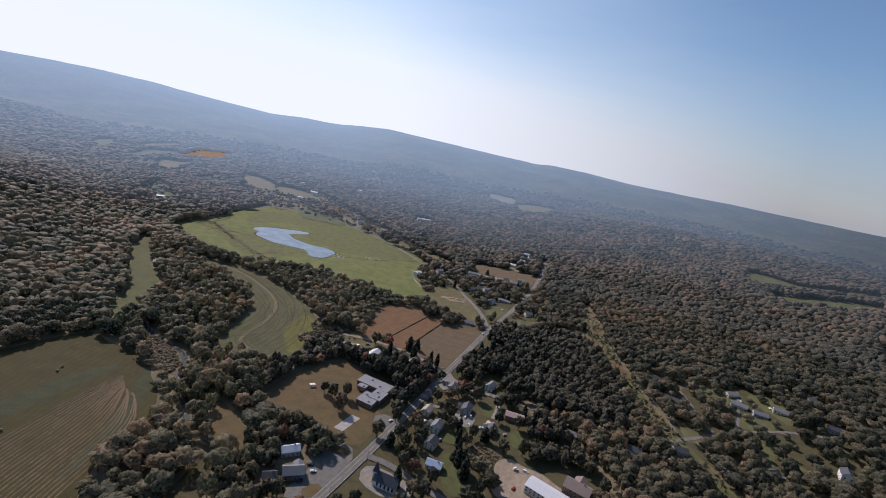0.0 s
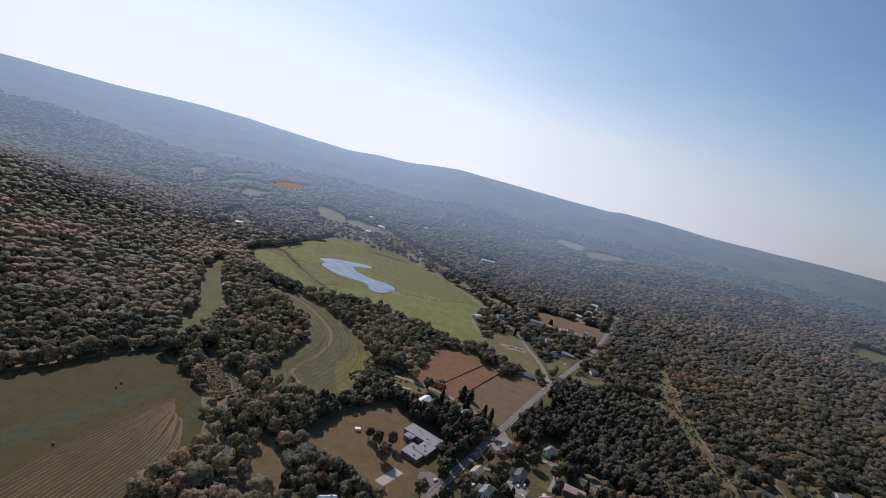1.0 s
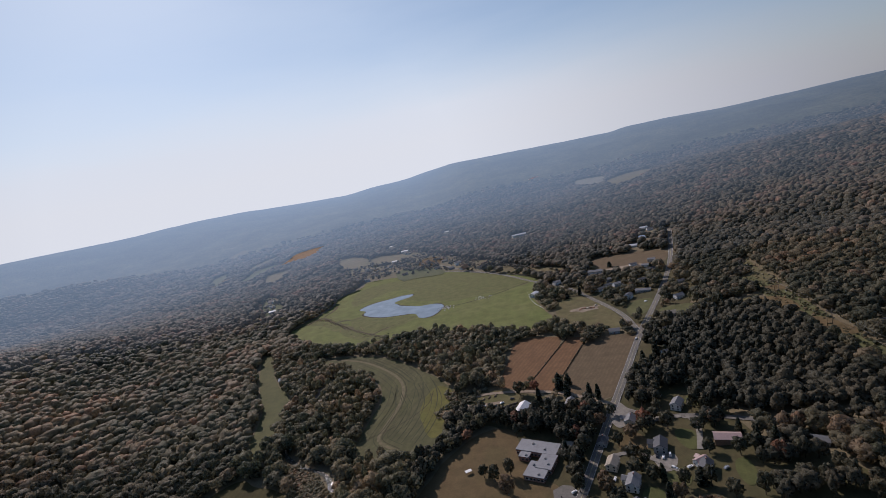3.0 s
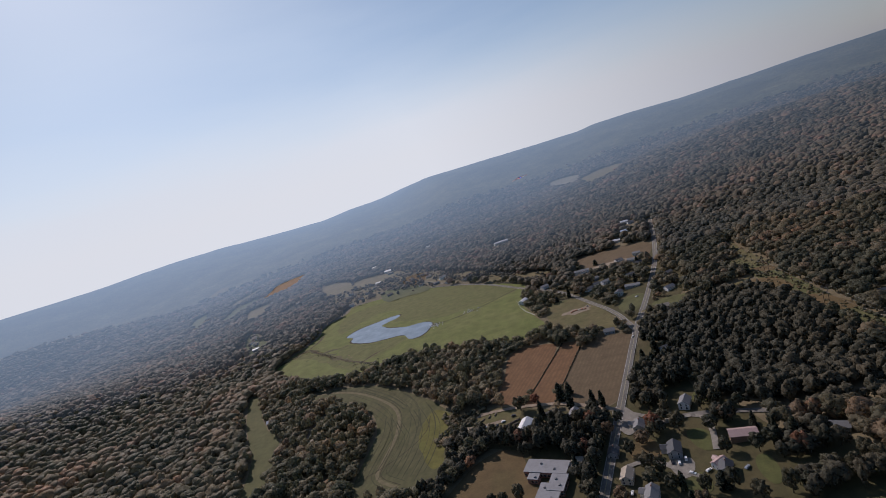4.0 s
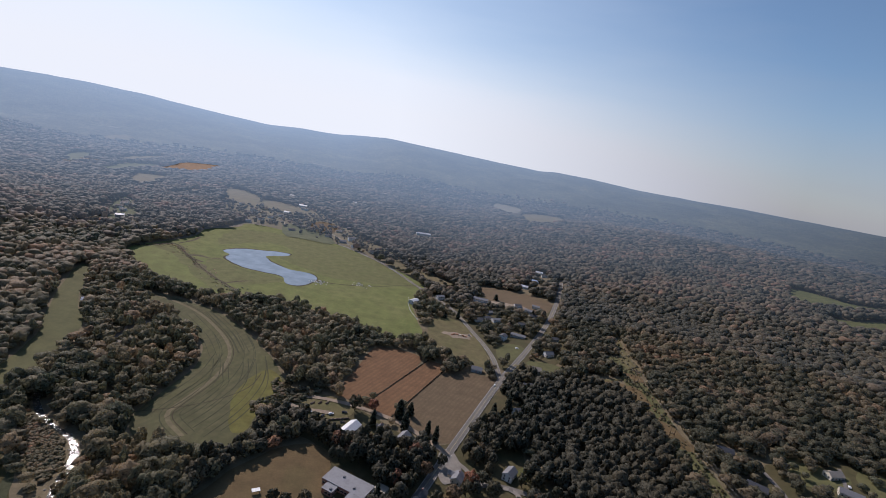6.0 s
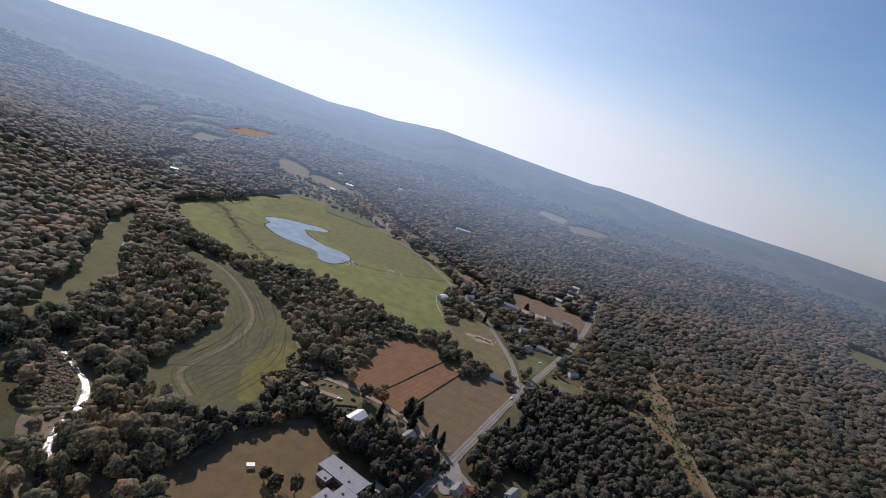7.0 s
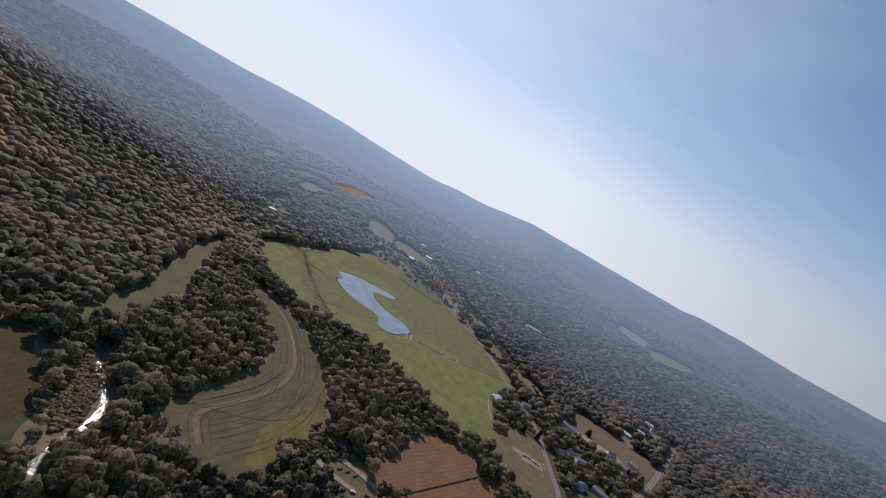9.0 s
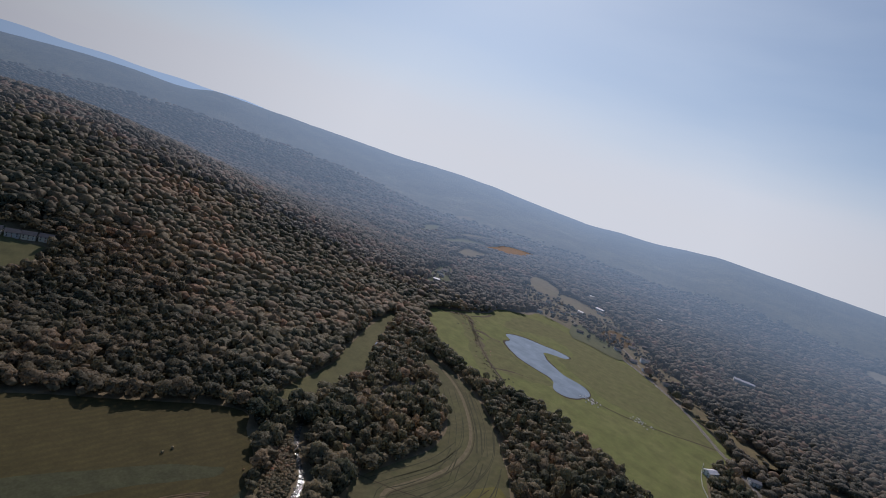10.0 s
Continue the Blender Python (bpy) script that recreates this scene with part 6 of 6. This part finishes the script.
drape("grass_island", [(-62, 266), (-52, 276), (-45, 268), (-55, 258)], M["dry"], 0.26, "dry grass island beside the car park", wobble=0)
drape("gravel_yard", [(72, 318), (78, 336), (89, 341), (98, 332), (114, 324), (140, 296), (120, 280), (84, 290), (70, 296)], M["dirt"], 0.4, "pale trampled gravel yard beside the workshop", category="yard", step=6)
drape("gravel_yard", [(44, 398), (60, 396), (62, 385), (50, 374), (44, 384)], M["gravel"], 0.2, "gravel yard with parked cars", category="yard", smooth_edge=1)
drape("dirt_yard", [(-114, 512), (-92, 520), (-66, 518), (-52, 506), (-60, 486), (-86, 484), (-110, 494)], M["tan"], 0.16, "bare dry yard inside a dirt loop", category="yard")
drape("church_yard", [(-26, 300), (-14, 304), (10, 292), (14, 280), (-4, 272), (-24, 282)], M["gravel"], 0.18, "gravel forecourt round the church", category="yard", smooth_edge=1)
drape("flagstones", [(-22, 291), (-18, 292), (-17, 288), (-14, 287), (-16, 284), (-20, 285), (-23, 287)], M["dirt"], 0.25, "pale paved steps before the church", category="paving", smooth_edge=0, wobble=0)
drape("scrub_plot", GARDEN, M["reed"], 0.3, "rough brown scrub behind the houses", category="scrub", step=5)
gx = np.c_[rng.uniform(55, 79, 110), rng.uniform(320, 351, 110)]
gx = gx[inside(gx[:, 0], gx[:, 1], GARDEN)]
woodland("shrubs", gx, (0.9, 1.9), (1.2, 2.6), M["leaf"], BUSH, "low russet shrubs on rough ground", 0.25, False)
gx = np.c_[rng.uniform(-8, 8, 150) + 237, rng.uniform(330, 700, 150)]
woodland("shrubs", gx, (0.9, 2.1), (1.0, 2.6), M["leaf"], BUSH, "low shrubs under the power line", 0.1, False)
gx = np.c_[rng.uniform(-290, -225, 170), rng.uniform(370, 445, 170)]
gx = gx[inside(gx[:, 0], gx[:, 1], [(-292, 440), (-268, 428), (-250, 405), (-226, 392), (-222, 372), (-246, 368), (-262, 385), (-285, 415)])]
woodland("shrubs", gx, (0.8, 1.8), (1.0, 2.4), M["leaf"], BUSH, "grey-brown reeds and shrubs beside the stream", 0.15, False)

# ---------------------------------------------------------------- cars, bales, poles
CAR = {"white": plain("white_car_paint", (0.75, 0.75, 0.74), 0.25, 0.0, 0.05), "dark": plain("dark_car_paint", (0.03, 0.032, 0.04), 0.25, 0.0, 0.05), "red": plain("red_car_paint", (0.3, 0.03, 0.03), 0.25, 0.0, 0.05), "silver": plain("silver_car_paint", (0.45, 0.46, 0.48), 0.25, 0.5, 0.05)}
M["tyre"] = plain("tyre_rubber", (0.02, 0.02, 0.02), 0.8)
M["rim"] = plain("wheel_rim", (0.5, 0.5, 0.52), 0.3, 0.8)


def car(x, y, turn, paint, van=False):
    ob = tagged(new("van" if van else "car"), f"parked {paint} {'box van' if van else 'passenger car'} on the ground beside a house", "van" if van else "car", "parked vehicles")
    ob.matrix_basis = pose(x, y, z_at(x, y) + 0.45, 0, 0, turn)
    bm = bmesh.new()
    box(bm, -2.2, 2.2, -0.9, 0.9, 0.3, 0.85)
    top = [(-1.9, 2.55), (-1.6, 2.5)] if van else [(-1.6, 1.45), (-1.0, 1.35)]
    v = [bm.verts.new(p) for p in ((-2.1, -0.85, 0.85), (1.1, -0.85, 0.85), (1.1, 0.85, 0.85), (-2.1, 0.85, 0.85), (top[0][0], -0.7, top[0][1]), (0.4, -0.7, top[0][1]), (0.4, 0.7, top[0][1]), (top[0][0], 0.7, top[0][1]))]
    for f in ((0, 1, 5, 4), (1, 2, 6, 5), (2, 3, 7, 6), (3, 0, 4, 7), (4, 5, 6, 7)):
        bm.faces.new([v[k] for k in f])
    bmesh.ops.bevel(bm, geom=bm.edges[:], offset=0.07, segments=1, affect="EDGES")
    part("body", bm, CAR[paint], ob)
    bm = bmesh.new()
    box(bm, 0.62, 0.86, -0.68, 0.68, 0.95, top[0][1] - 0.18)
    part("windscreen", bm, M["glass"], ob).matrix_basis = pose(0.1, 0, 0)
    for wx in (-1.4, 1.4):
        for wy in (-0.85, 0.85):
            bm = bmesh.new()
            bmesh.ops.create_cone(bm, cap_ends=True, segments=12, radius1=0.34, radius2=0.34, depth=0.22, matrix=Matrix.Rotation(radians(90), 4, "X"))
            wheel = part("wheel", bm, M["tyre"], ob)
            wheel.matrix_basis = pose(wx, wy, 0.34 - 0.05)
            bm = bmesh.new()
            bmesh.ops.create_cone(bm, cap_ends=True, segments=10, radius1=0.2, radius2=0.2, depth=0.24, matrix=Matrix.Rotation(radians(90), 4, "X"))
            part("rim", bm, M["rim"], wheel)


for x, y, turn, paint, van in ((48, 393, 80, "dark", False), (52, 391, 80, "white", False), (57, 393, 80, "white", True), (56, 379, -40, "white", False), (-62, 290, 20, "dark", False), (-58, 284, 20, "white", False), (-64, 272, 30, "dark", False),
                               (-72, 492, 30, "white", False), (-78, 487, 70, "dark", False), (-90, 489, 20, "silver", False), (-62, 498, 10, "dark", False), (-84, 478, 40, "white", False), (88, 305, 50, "red", False), (92, 327, 20, "white", True), (100, 326, -30, "white", False),
                               (15, 372, 69, "white", False), (30, 350, 69, "silver", False), (-14, 362, 40, "white", False), (84, 400, 80, "dark", False), (66, 378, 30, "white", False), (315, 350, 10, "white", False), (352, 476, 60, "white", False), (378, 466, 0, "white", False), (87, 372, 40, "silver", False), (112, 705, 20, "white", False), (77, 598, 69, "white", False)):
    car(x, y, turn, paint, van)

bale_mat = plain("rolled_hay", (0.22, 0.17, 0.09), 0.95, 0, 0.4, 4, 0.8)
for x, y, turn in ((-287, 336, 20), (-289, 343, 70), (-262, 263, 40), (-300, 210, 10)):
    bm = bmesh.new()
    bmesh.ops.create_cone(bm, cap_ends=True, segments=20, radius1=0.85, radius2=0.85, depth=1.5, matrix=Matrix.Translation((0, 0, 0.92)) @ Matrix.Rotation(radians(90), 4, "X"))
    bmesh.ops.bevel(bm, geom=[e for e in bm.edges if e.calc_length() < 0.5], offset=0.12, segments=2, affect="EDGES")
    ob = part("hay_bale", bm, bale_mat)
    ob.matrix_basis = pose(x, y, 0.1, 0, 0, turn)
    tagged(ob, "round brown hay bale lying on cut grass", "hay bale", "hay bales in the field")

M["wood"] = plain("weathered_pole", (0.16, 0.12, 0.09), 0.85, 0, 0.4, 4)
M["wire"] = plain("dull_wire", (0.12, 0.12, 0.12), 0.5, 0.6)


def pole(x, y, turn, high=11.0, arms=((0.6, 1.3),)):
    ob = tagged(new("utility_pole"), "weathered wooden utility pole with crossarm", "utility pole", "poles along the road")
    ob.matrix_basis = pose(x, y, z_at(x, y), 0, 0, turn)
    bm = bmesh.new()
    bmesh.ops.create_cone(bm, cap_ends=True, segments=8, radius1=0.17, radius2=0.11, depth=high + 1, matrix=Matrix.Translation((0, 0, high / 2 - 0.5)))
    part("post", bm, M["wood"], ob, smooth=True)
    for down, half in arms:
        bm = bmesh.new()
        box(bm, -half, half, -0.07, 0.07, high - down - 0.08, high - down + 0.08)
        part("crossarm", bm, M["wood"], ob)
        for k in (-1, 0, 1):
            bm = bmesh.new()
            bmesh.ops.create_cone(bm, cap_ends=True, segments=6, radius1=0.06, radius2=0.04, depth=0.2, matrix=Matrix.Translation((k * half * 0.9, 0, high - down + 0.18)))
            part("insulator", bm, M["frame"], ob)
    return ob


def wire(p, q, sag, thick, label):
    cu = bpy.data.curves.new("wire", "CURVE")
    cu.dimensions, cu.bevel_depth, cu.bevel_resolution = "3D", thick, 1
    sp = cu.splines.new("POLY")
    n = 12
    sp.points.add(n - 1)
    for k in range(n):
        f = k / (n - 1)
        c = Vector(p).lerp(Vector(q), f)
        sp.points[k].co = (c.x, c.y, c.z - sag * 4 * f * (1 - f), 1)
    cu.materials.append(M["wire"])
    ob = new("wire", cu)
    return tagged(ob, label, "wire", "overhead wires", kind="structure")


side = Vector((math.cos(radians(-21)), math.sin(radians(-21)), 0))
spots = []
for k in range(9):
    y = 262 + 42 * k
    x = float(np.interp(y, [p[1] for p in ROAD], [p[0] for p in ROAD])) + 6.2
    pole(x, y, -21)
    spots.append(Vector((x, y, z_at(x, y) + 10.5)))
for p, q in zip(spots, spots[1:]):
    for k in (-1.1, 0, 1.1):
        wire(p + side * k, q + side * k, 0.8, 0.035, "sagging overhead wire along the road")
tops = []
for x, y in ((252, 330), (238, 430), (235, 530), (237, 630), (238, 720)):
    ob = tagged(new("power_pole"), "tall wooden H-frame power pole in a grass swath", "power pole", "power line through the woods")
    ob.matrix_basis = pose(x, y, z_at(x, y), 0, 0, 4)
    for s in (-2.2, 2.2):
        bm = bmesh.new()
        bmesh.ops.create_cone(bm, cap_ends=True, segments=8, radius1=0.22, radius2=0.15, depth=18, matrix=Matrix.Translation((s, 0, 8.5)))
        part("post", bm, M["wood"], ob, smooth=True)
    bm = bmesh.new()
    box(bm, -5, 5, -0.1, 0.1, 15.4, 15.7)
    part("crossarm", bm, M["wood"], ob)
    tops.append(Vector((x, y, z_at(x, y) + 15.3)))
for p, q in zip(tops, tops[1:]):
    for k in (-4.6, 0, 4.6):
        wire(p + Vector((k, 0, 0)), q + Vector((k, 0, 0)), 2.0, 0.06, "sagging power line over the grass swath")

# small clutter: a white shelter on the school field, logs by the dirt yard, rocks at the pond's outlet
ob = tagged(new("shelter"), "small white-roofed shelter on the school field", "shelter")
ob.matrix_basis = pose(-93, 391, 0.12, 0, 0, 30)
bm = bmesh.new()
box(bm, -2.6, 2.6, -1.6, 1.6, 2.3, 2.5)
part("roof", bm, M["frame"], ob)
for px in (-2.3, 2.3):
    for py in (-1.3, 1.3):
        bm = bmesh.new()
        box(bm, px - 0.08, px + 0.08, py - 0.08, py + 0.08, -0.1, 2.3)
        part("post", bm, M["wood"], ob)
for k, (x, y, turn) in enumerate(((-66, 486, 20), (-62, 488, 25), (-58, 490, 18), (-70, 484, 35), (-60, 484, 15), (-74, 481, 22), (-92, 503, 60), (-86, 506, 75), (-80, 508, 80))):
    ob = tagged(new("log_pile"), "pile of cut logs on a bare dirt yard", "log pile", "log piles in the yard")
    ob.matrix_basis = pose(x, y, 0.17, 0, 0, turn)
    for j in range(5):
        bm = bmesh.new()
        bmesh.ops.create_cone(bm, cap_ends=True, segments=8, radius1=0.3, radius2=0.26, depth=4.5, matrix=Matrix.Translation((0, (j % 3) * 0.62 - 0.6 + (0.3 if j > 2 else 0), 0.3 + (0.52 if j > 2 else 0))) @ Matrix.Rotation(radians(90), 4, "Y"))
        part("log", bm, M["wood"], ob, smooth=True)
# a white fence where the meadow meets the village
line = rounded([(-47, 846), (-44, 813), (-36, 781), (-31, 771), (-23, 754)], False, 1)
fence = tagged(new("fence"), "white rail fence along the meadow's edge", "fence")
fence.matrix_basis = pose(line[0][0], line[0][1], z_at(*line[0]))
for (x0, y0), (x1, y1) in zip(line, line[1:]):
    span = math.hypot(x1 - x0, y1 - y0)
    turn = math.degrees(math.atan2(y1 - y0, x1 - x0))
    n = max(1, int(span / 4))
    for k in range(n):
        a, b = x0 + (x1 - x0) * k / n, y0 + (y1 - y0) * k / n
        put = pose(a - line[0][0], b - line[0][1], z_at(a, b) - z_at(*line[0]), 0, 0, turn)
        bm = bmesh.new()
        box(bm, -0.09, 0.09, -0.09, 0.09, -0.3, 1.5)
        ob = part("post", bm, M["frame"], fence)
        ob.matrix_basis = put
        for h in (0.5, 0.9, 1.3):
            bm = bmesh.new()
            box(bm, 0.09, span / n - 0.09, -0.04, 0.04, h - 0.1, h + 0.1)
            ob = part("rail", bm, M["frame"], fence)
            ob.matrix_basis = put

# stacks of reddish pallets on the bare earth in the fork of the roads
PALLET = {"red": plain("reddish_boards", (0.3, 0.14, 0.08), 0.85, 0, 0.4, 3), "pale": plain("pale_boards", (0.55, 0.48, 0.38), 0.85, 0, 0.3, 3)}
for x, y, turn, tone, layers in ((30, 726, 10, "red", 5), (34, 727, 14, "red", 4), (38, 726, 8, "pale", 5), (42, 725, 12, "red", 6), (46, 724, 20, "red", 4), (50, 731, 40, "pale", 7), (27, 723, 30, "red", 3)):
    ob = tagged(new("pallet_stack"), f"stack of {'reddish' if tone == 'red' else 'pale'} wooden pallets on bare earth", "pallet stack", "pallet stacks in the dry field")
    ob.matrix_basis = pose(x, y, z_at(x, y) + 0.6, 0, 0, turn)
    for k in range(layers):
        bm = bmesh.new()
        for b in range(3):
            box(bm, -1.3, 1.3, -0.9 + b * 0.8, -0.7 + b * 0.8, k * 0.3, k * 0.3 + 0.16)
        for b in range(5):
            box(bm, -1.3 + b * 0.55, -0.9 + b * 0.55, -0.95, 0.95, k * 0.3 + 0.163, k * 0.3 + 0.26)
        part("pallet", bm, PALLET[tone], ob)
rock = plain("pale_rock", (0.5, 0.48, 0.45), 0.85, 0, 0.3, 1.0, 0.5)
vs, fs, n = [], [], 0
for k in range(70):
    v, f = ICO[1]
    s = rng.uniform(0.5, 1.4)
    c = (-192 + rng.normal(0, 7), 834 + rng.normal(0, 5), 0.2) if k < 40 else (-128 + rng.normal(0, 8), 862 + rng.normal(0, 6), 0.2)
    vs.append(v * (1 + rng.normal(0, 0.12, (len(v), 1))) * (s, s, s * 0.6) + c), fs.append(f + n)
    n += len(v)
tagged(new("rocks", fast_mesh("rocks", np.concatenate(vs), np.concatenate(fs), rock, False)), "scattered pale rocks at the pond's outlet", "rocks", kind="stuff")

vs, fs, n = [], [], 0
bank = np.array(rounded(RIVER, False))
for k in range(420):
    v, f = ICO[0]
    s = rng.uniform(0.25, 0.8)
    c = bank[rng.integers(8, len(bank) - 2)]
    c = c + (bank[np.argmin(np.hypot(*(bank - c).T)) + 1] - c) * rng.random() + rng.normal(0, 1.5, 2)
    vs.append(v * (1 + rng.normal(0, 0.14, (len(v), 1))) * (s, s, s * 0.6) + (*c, 0.1)), fs.append(f + n)
    n += len(v)
tagged(new("stones", fast_mesh("stones", np.concatenate(vs), np.concatenate(fs), plain("wet_stone", (0.2, 0.18, 0.155), 0.7, 0, 0.4, 1.0, 0.5), False)), "brown stones breaking the shallow stream", "stones", kind="stuff")

# ---------------------------------------------------------------- the model aeroplane
FOAM = plain("white_foam_skin", (0.8, 0.735, 0.74), 0.55, 0, 0.08, 6)
STRIPE = plain("red_stripe", (0.25, 0.055, 0.075), 0.55, 0, 0.1, 6)
CANTON = plain("blue_field", (0.03, 0.07, 0.2), 0.55, 0, 0.1, 6)
DARK = plain("dark_carbon", (0.02, 0.02, 0.022), 0.4, 0, 0.1, 6)


def lit(name, colour, strength):
    m, n, l, b = material(name)
    b.inputs["Base Color"].default_value = (*colour, 1)
    b.inputs["Emission Color"].default_value = (*colour, 1)
    b.inputs["Emission Strength"].default_value = strength
    return m


wing_ob = tagged(new("model_aeroplane"), "striped flying-wing model aeroplane with two fins, aloft", "model aeroplane")
SPAN = 0.60
# the wing's outline: leading and trailing edge at a distance from the middle; y is ahead


def lead(u):
    return 0.20 - 0.36 * u / SPAN


def trail(u):
    return -0.115 - 0.155 * u / SPAN


def thick(u):
    return 0.042 - 0.03 * u / SPAN


def wing_panel(s, u0, u1, f0, f1, grow=0.0):
    """A stretch of one wing half from u0 to u1 along the span and from f0 to f1 of the chord."""
    bm = bmesh.new()
    nu, nf = 5, 8
    top, low = [], []
    for i in range(nu):
        u = u0 + (u1 - u0) * i / (nu - 1)
        for rowset, sign in ((top, 1), (low, -1)):
            row = []
            for j in range(nf):
                f = f0 + (f1 - f0) * j / (nf - 1)
                h = thick(u) * 2.6 * (math.sqrt(max(f, 0.0)) - f) * (1 if sign > 0 else 0.5)
                row.append(bm.verts.new((s * u, lead(u) + (trail(u) - lead(u)) * f, sign * (h + 0.0015 + grow) + 0.012 * u)))
            rowset.append(row)
    for i in range(nu - 1):
        for j in range(nf - 1):
            bm.faces.new((top[i][j], top[i][j + 1], top[i + 1][j + 1], top[i + 1][j]))
            bm.faces.new((low[i][j], low[i + 1][j], low[i + 1][j + 1], low[i][j + 1]))
    for i in range(nu - 1):
        for j in (0, nf - 1):
            bm.faces.new((top[i][j], top[i + 1][j], low[i + 1][j], low[i][j]))
    for i in (0, nu - 1):
        for j in range(nf - 1):
            bm.faces.new((top[i][j], low[i][j], low[i][j + 1], top[i][j + 1]))
    bmesh.ops.recalc_face_normals(bm, faces=bm.faces)
    return bm


for s in (-1, 1):
    half = part("wing", wing_panel(s, 0.0, SPAN, 0.0, 0.80), FOAM, wing_ob, "white foam wing half with red stripes", True)
    flap = part("elevon", wing_panel(s, 0.16, SPAN - 0.02, 0.808, 1.0), FOAM, wing_ob, "white foam elevon with a red stripe", True)
    for k in range(4):
        part("stripe", wing_panel(s, 0.001, SPAN - 0.003, 0.07 + 0.19 * k, 0.165 + 0.19 * k, 0.0012), STRIPE, half, "", True)
    part("stripe", wing_panel(s, 0.162, SPAN - 0.024, 0.84, 0.93, 0.0012), STRIPE, flap, "", True)
    bm = bmesh.new()
    for u0, u1, f0, f1 in ((0.155, 0.16, 0.62, 1.0), (0.2, 0.205, 0.62, 0.8), (0.155, 0.205, 0.61, 0.625)):
        v = [bm.verts.new((s * u, lead(u) + (trail(u) - lead(u)) * f, thick(u) * 2.6 * (math.sqrt(f) - f) + z + 0.012 * u)) for z in (0.001, 0.005) for u, f in ((u0, f0), (u1, f0), (u1, f1), (u0, f1))]
        for f in ((0, 1, 2, 3), (7, 6, 5, 4), (0, 4, 5, 1), (1, 5, 6, 2), (2, 6, 7, 3), (3, 7, 4, 0)):
            bm.faces.new([v[k] for k in f])
    bmesh.ops.recalc_face_normals(bm, faces=bm.faces)
    part("servo_cover", bm, STRIPE, half, "dark red outline of a servo cover")
    if s > 0:
        canton = part("canton", wing_panel(s, 0.12, 0.345, 0.015, 0.56, 0.0024), CANTON, half, "blue field with white stars", True)
        for row in range(4):
            for k in range(6 - row % 2):
                u, f = 0.138 + 0.036 * (k + 0.5 * (row % 2)), 0.07 + 0.13 * row
                bm = bmesh.new()
                bmesh.ops.create_cone(bm, cap_ends=True, segments=5, radius1=0.0085, radius2=0.0085, depth=0.002, matrix=Matrix.Translation((s * u, lead(u) + (trail(u) - lead(u)) * f, thick(u) * 2.6 * (math.sqrt(f) - f) + 0.006 + 0.012 * u)))
                part("star", bm, FOAM, canton)
    bm = bmesh.new()
    v = [bm.verts.new((s * 0.118 + dx, y, z)) for dx in (-0.004, 0.004) for y, z in ((0.02, 0.01), (-0.16, 0.01), (-0.19, 0.07), (-0.1, 0.08))]
    for f in ((0, 1, 2, 3), (7, 6, 5, 4), (0, 4, 5, 1), (1, 5, 6, 2), (2, 6, 7, 3), (3, 7, 4, 0)):
        bm.faces.new([v[k] for k in f])
    fin = part("fin", bm, DARK, wing_ob, "dark upright fin")
    bm = bmesh.new()
    box(bm, s * 0.066 - 0.042, s * 0.066 + 0.042, -0.135, -0.118, 0.006, 0.02)
    part("light_strip", bm, lit("red_lamp" if s < 0 else "blue_lamp", (1, 0.05, 0.05) if s < 0 else (0.1, 0.1, 1), 2.0), wing_ob, "glowing red light strip" if s < 0 else "glowing blue light strip")
# the shallow body between the wing halves, with its hatch, camera window and motor
bm = bmesh.new()
bmesh.ops.create_icosphere(bm, subdivisions=3, radius=1.0, matrix=Matrix.Translation((0, 0.02, 0.008)) @ Matrix.Diagonal((0.085, 0.15, 0.024, 1)))
part("fuselage", bm, FOAM, wing_ob, "", True)
bm = bmesh.new()
box(bm, -0.055, 0.055, 0.045, 0.135, 0.02, 0.036)
bmesh.ops.bevel(bm, geom=bm.edges[:], offset=0.006, segments=2, affect="EDGES")
hatch = part("hatch", bm, plain("grey_hatch", (0.16, 0.155, 0.15), 0.6), wing_ob, "grey battery hatch", True)
bm = bmesh.new()
box(bm, -0.03, 0.03, 0.1, 0.128, 0.0365, 0.042)
part("strap", bm, plain("tan_strap", (0.32, 0.27, 0.22), 0.8), hatch, "tan strap over the hatch")
bm = bmesh.new()
box(bm, -0.075, 0.075, -0.06, 0.03, 0.026, 0.034)
part("battery_tray", bm, plain("brown_tray", (0.14, 0.06, 0.06), 0.7), wing_ob, "dark red tray on the body")
bm = bmesh.new()
bmesh.ops.create_cone(bm, cap_ends=True, segments=12, radius1=0.018, radius2=0.015, depth=0.05, matrix=Matrix.Translation((0, -0.13, 0.035)) @ Matrix.Rotation(radians(90), 4, "X"))
motor = part("motor", bm, DARK, wing_ob, "", True)
bm = bmesh.new()
box(bm, -0.07, 0.07, -0.163, -0.158, 0.028, 0.042)
part("propeller", bm, DARK, motor)
# aloft over the village, banking gently
wing_ob.matrix_basis = pose(-1.86, 124.902, 233.80, 7.67, -6.55, 6.59)
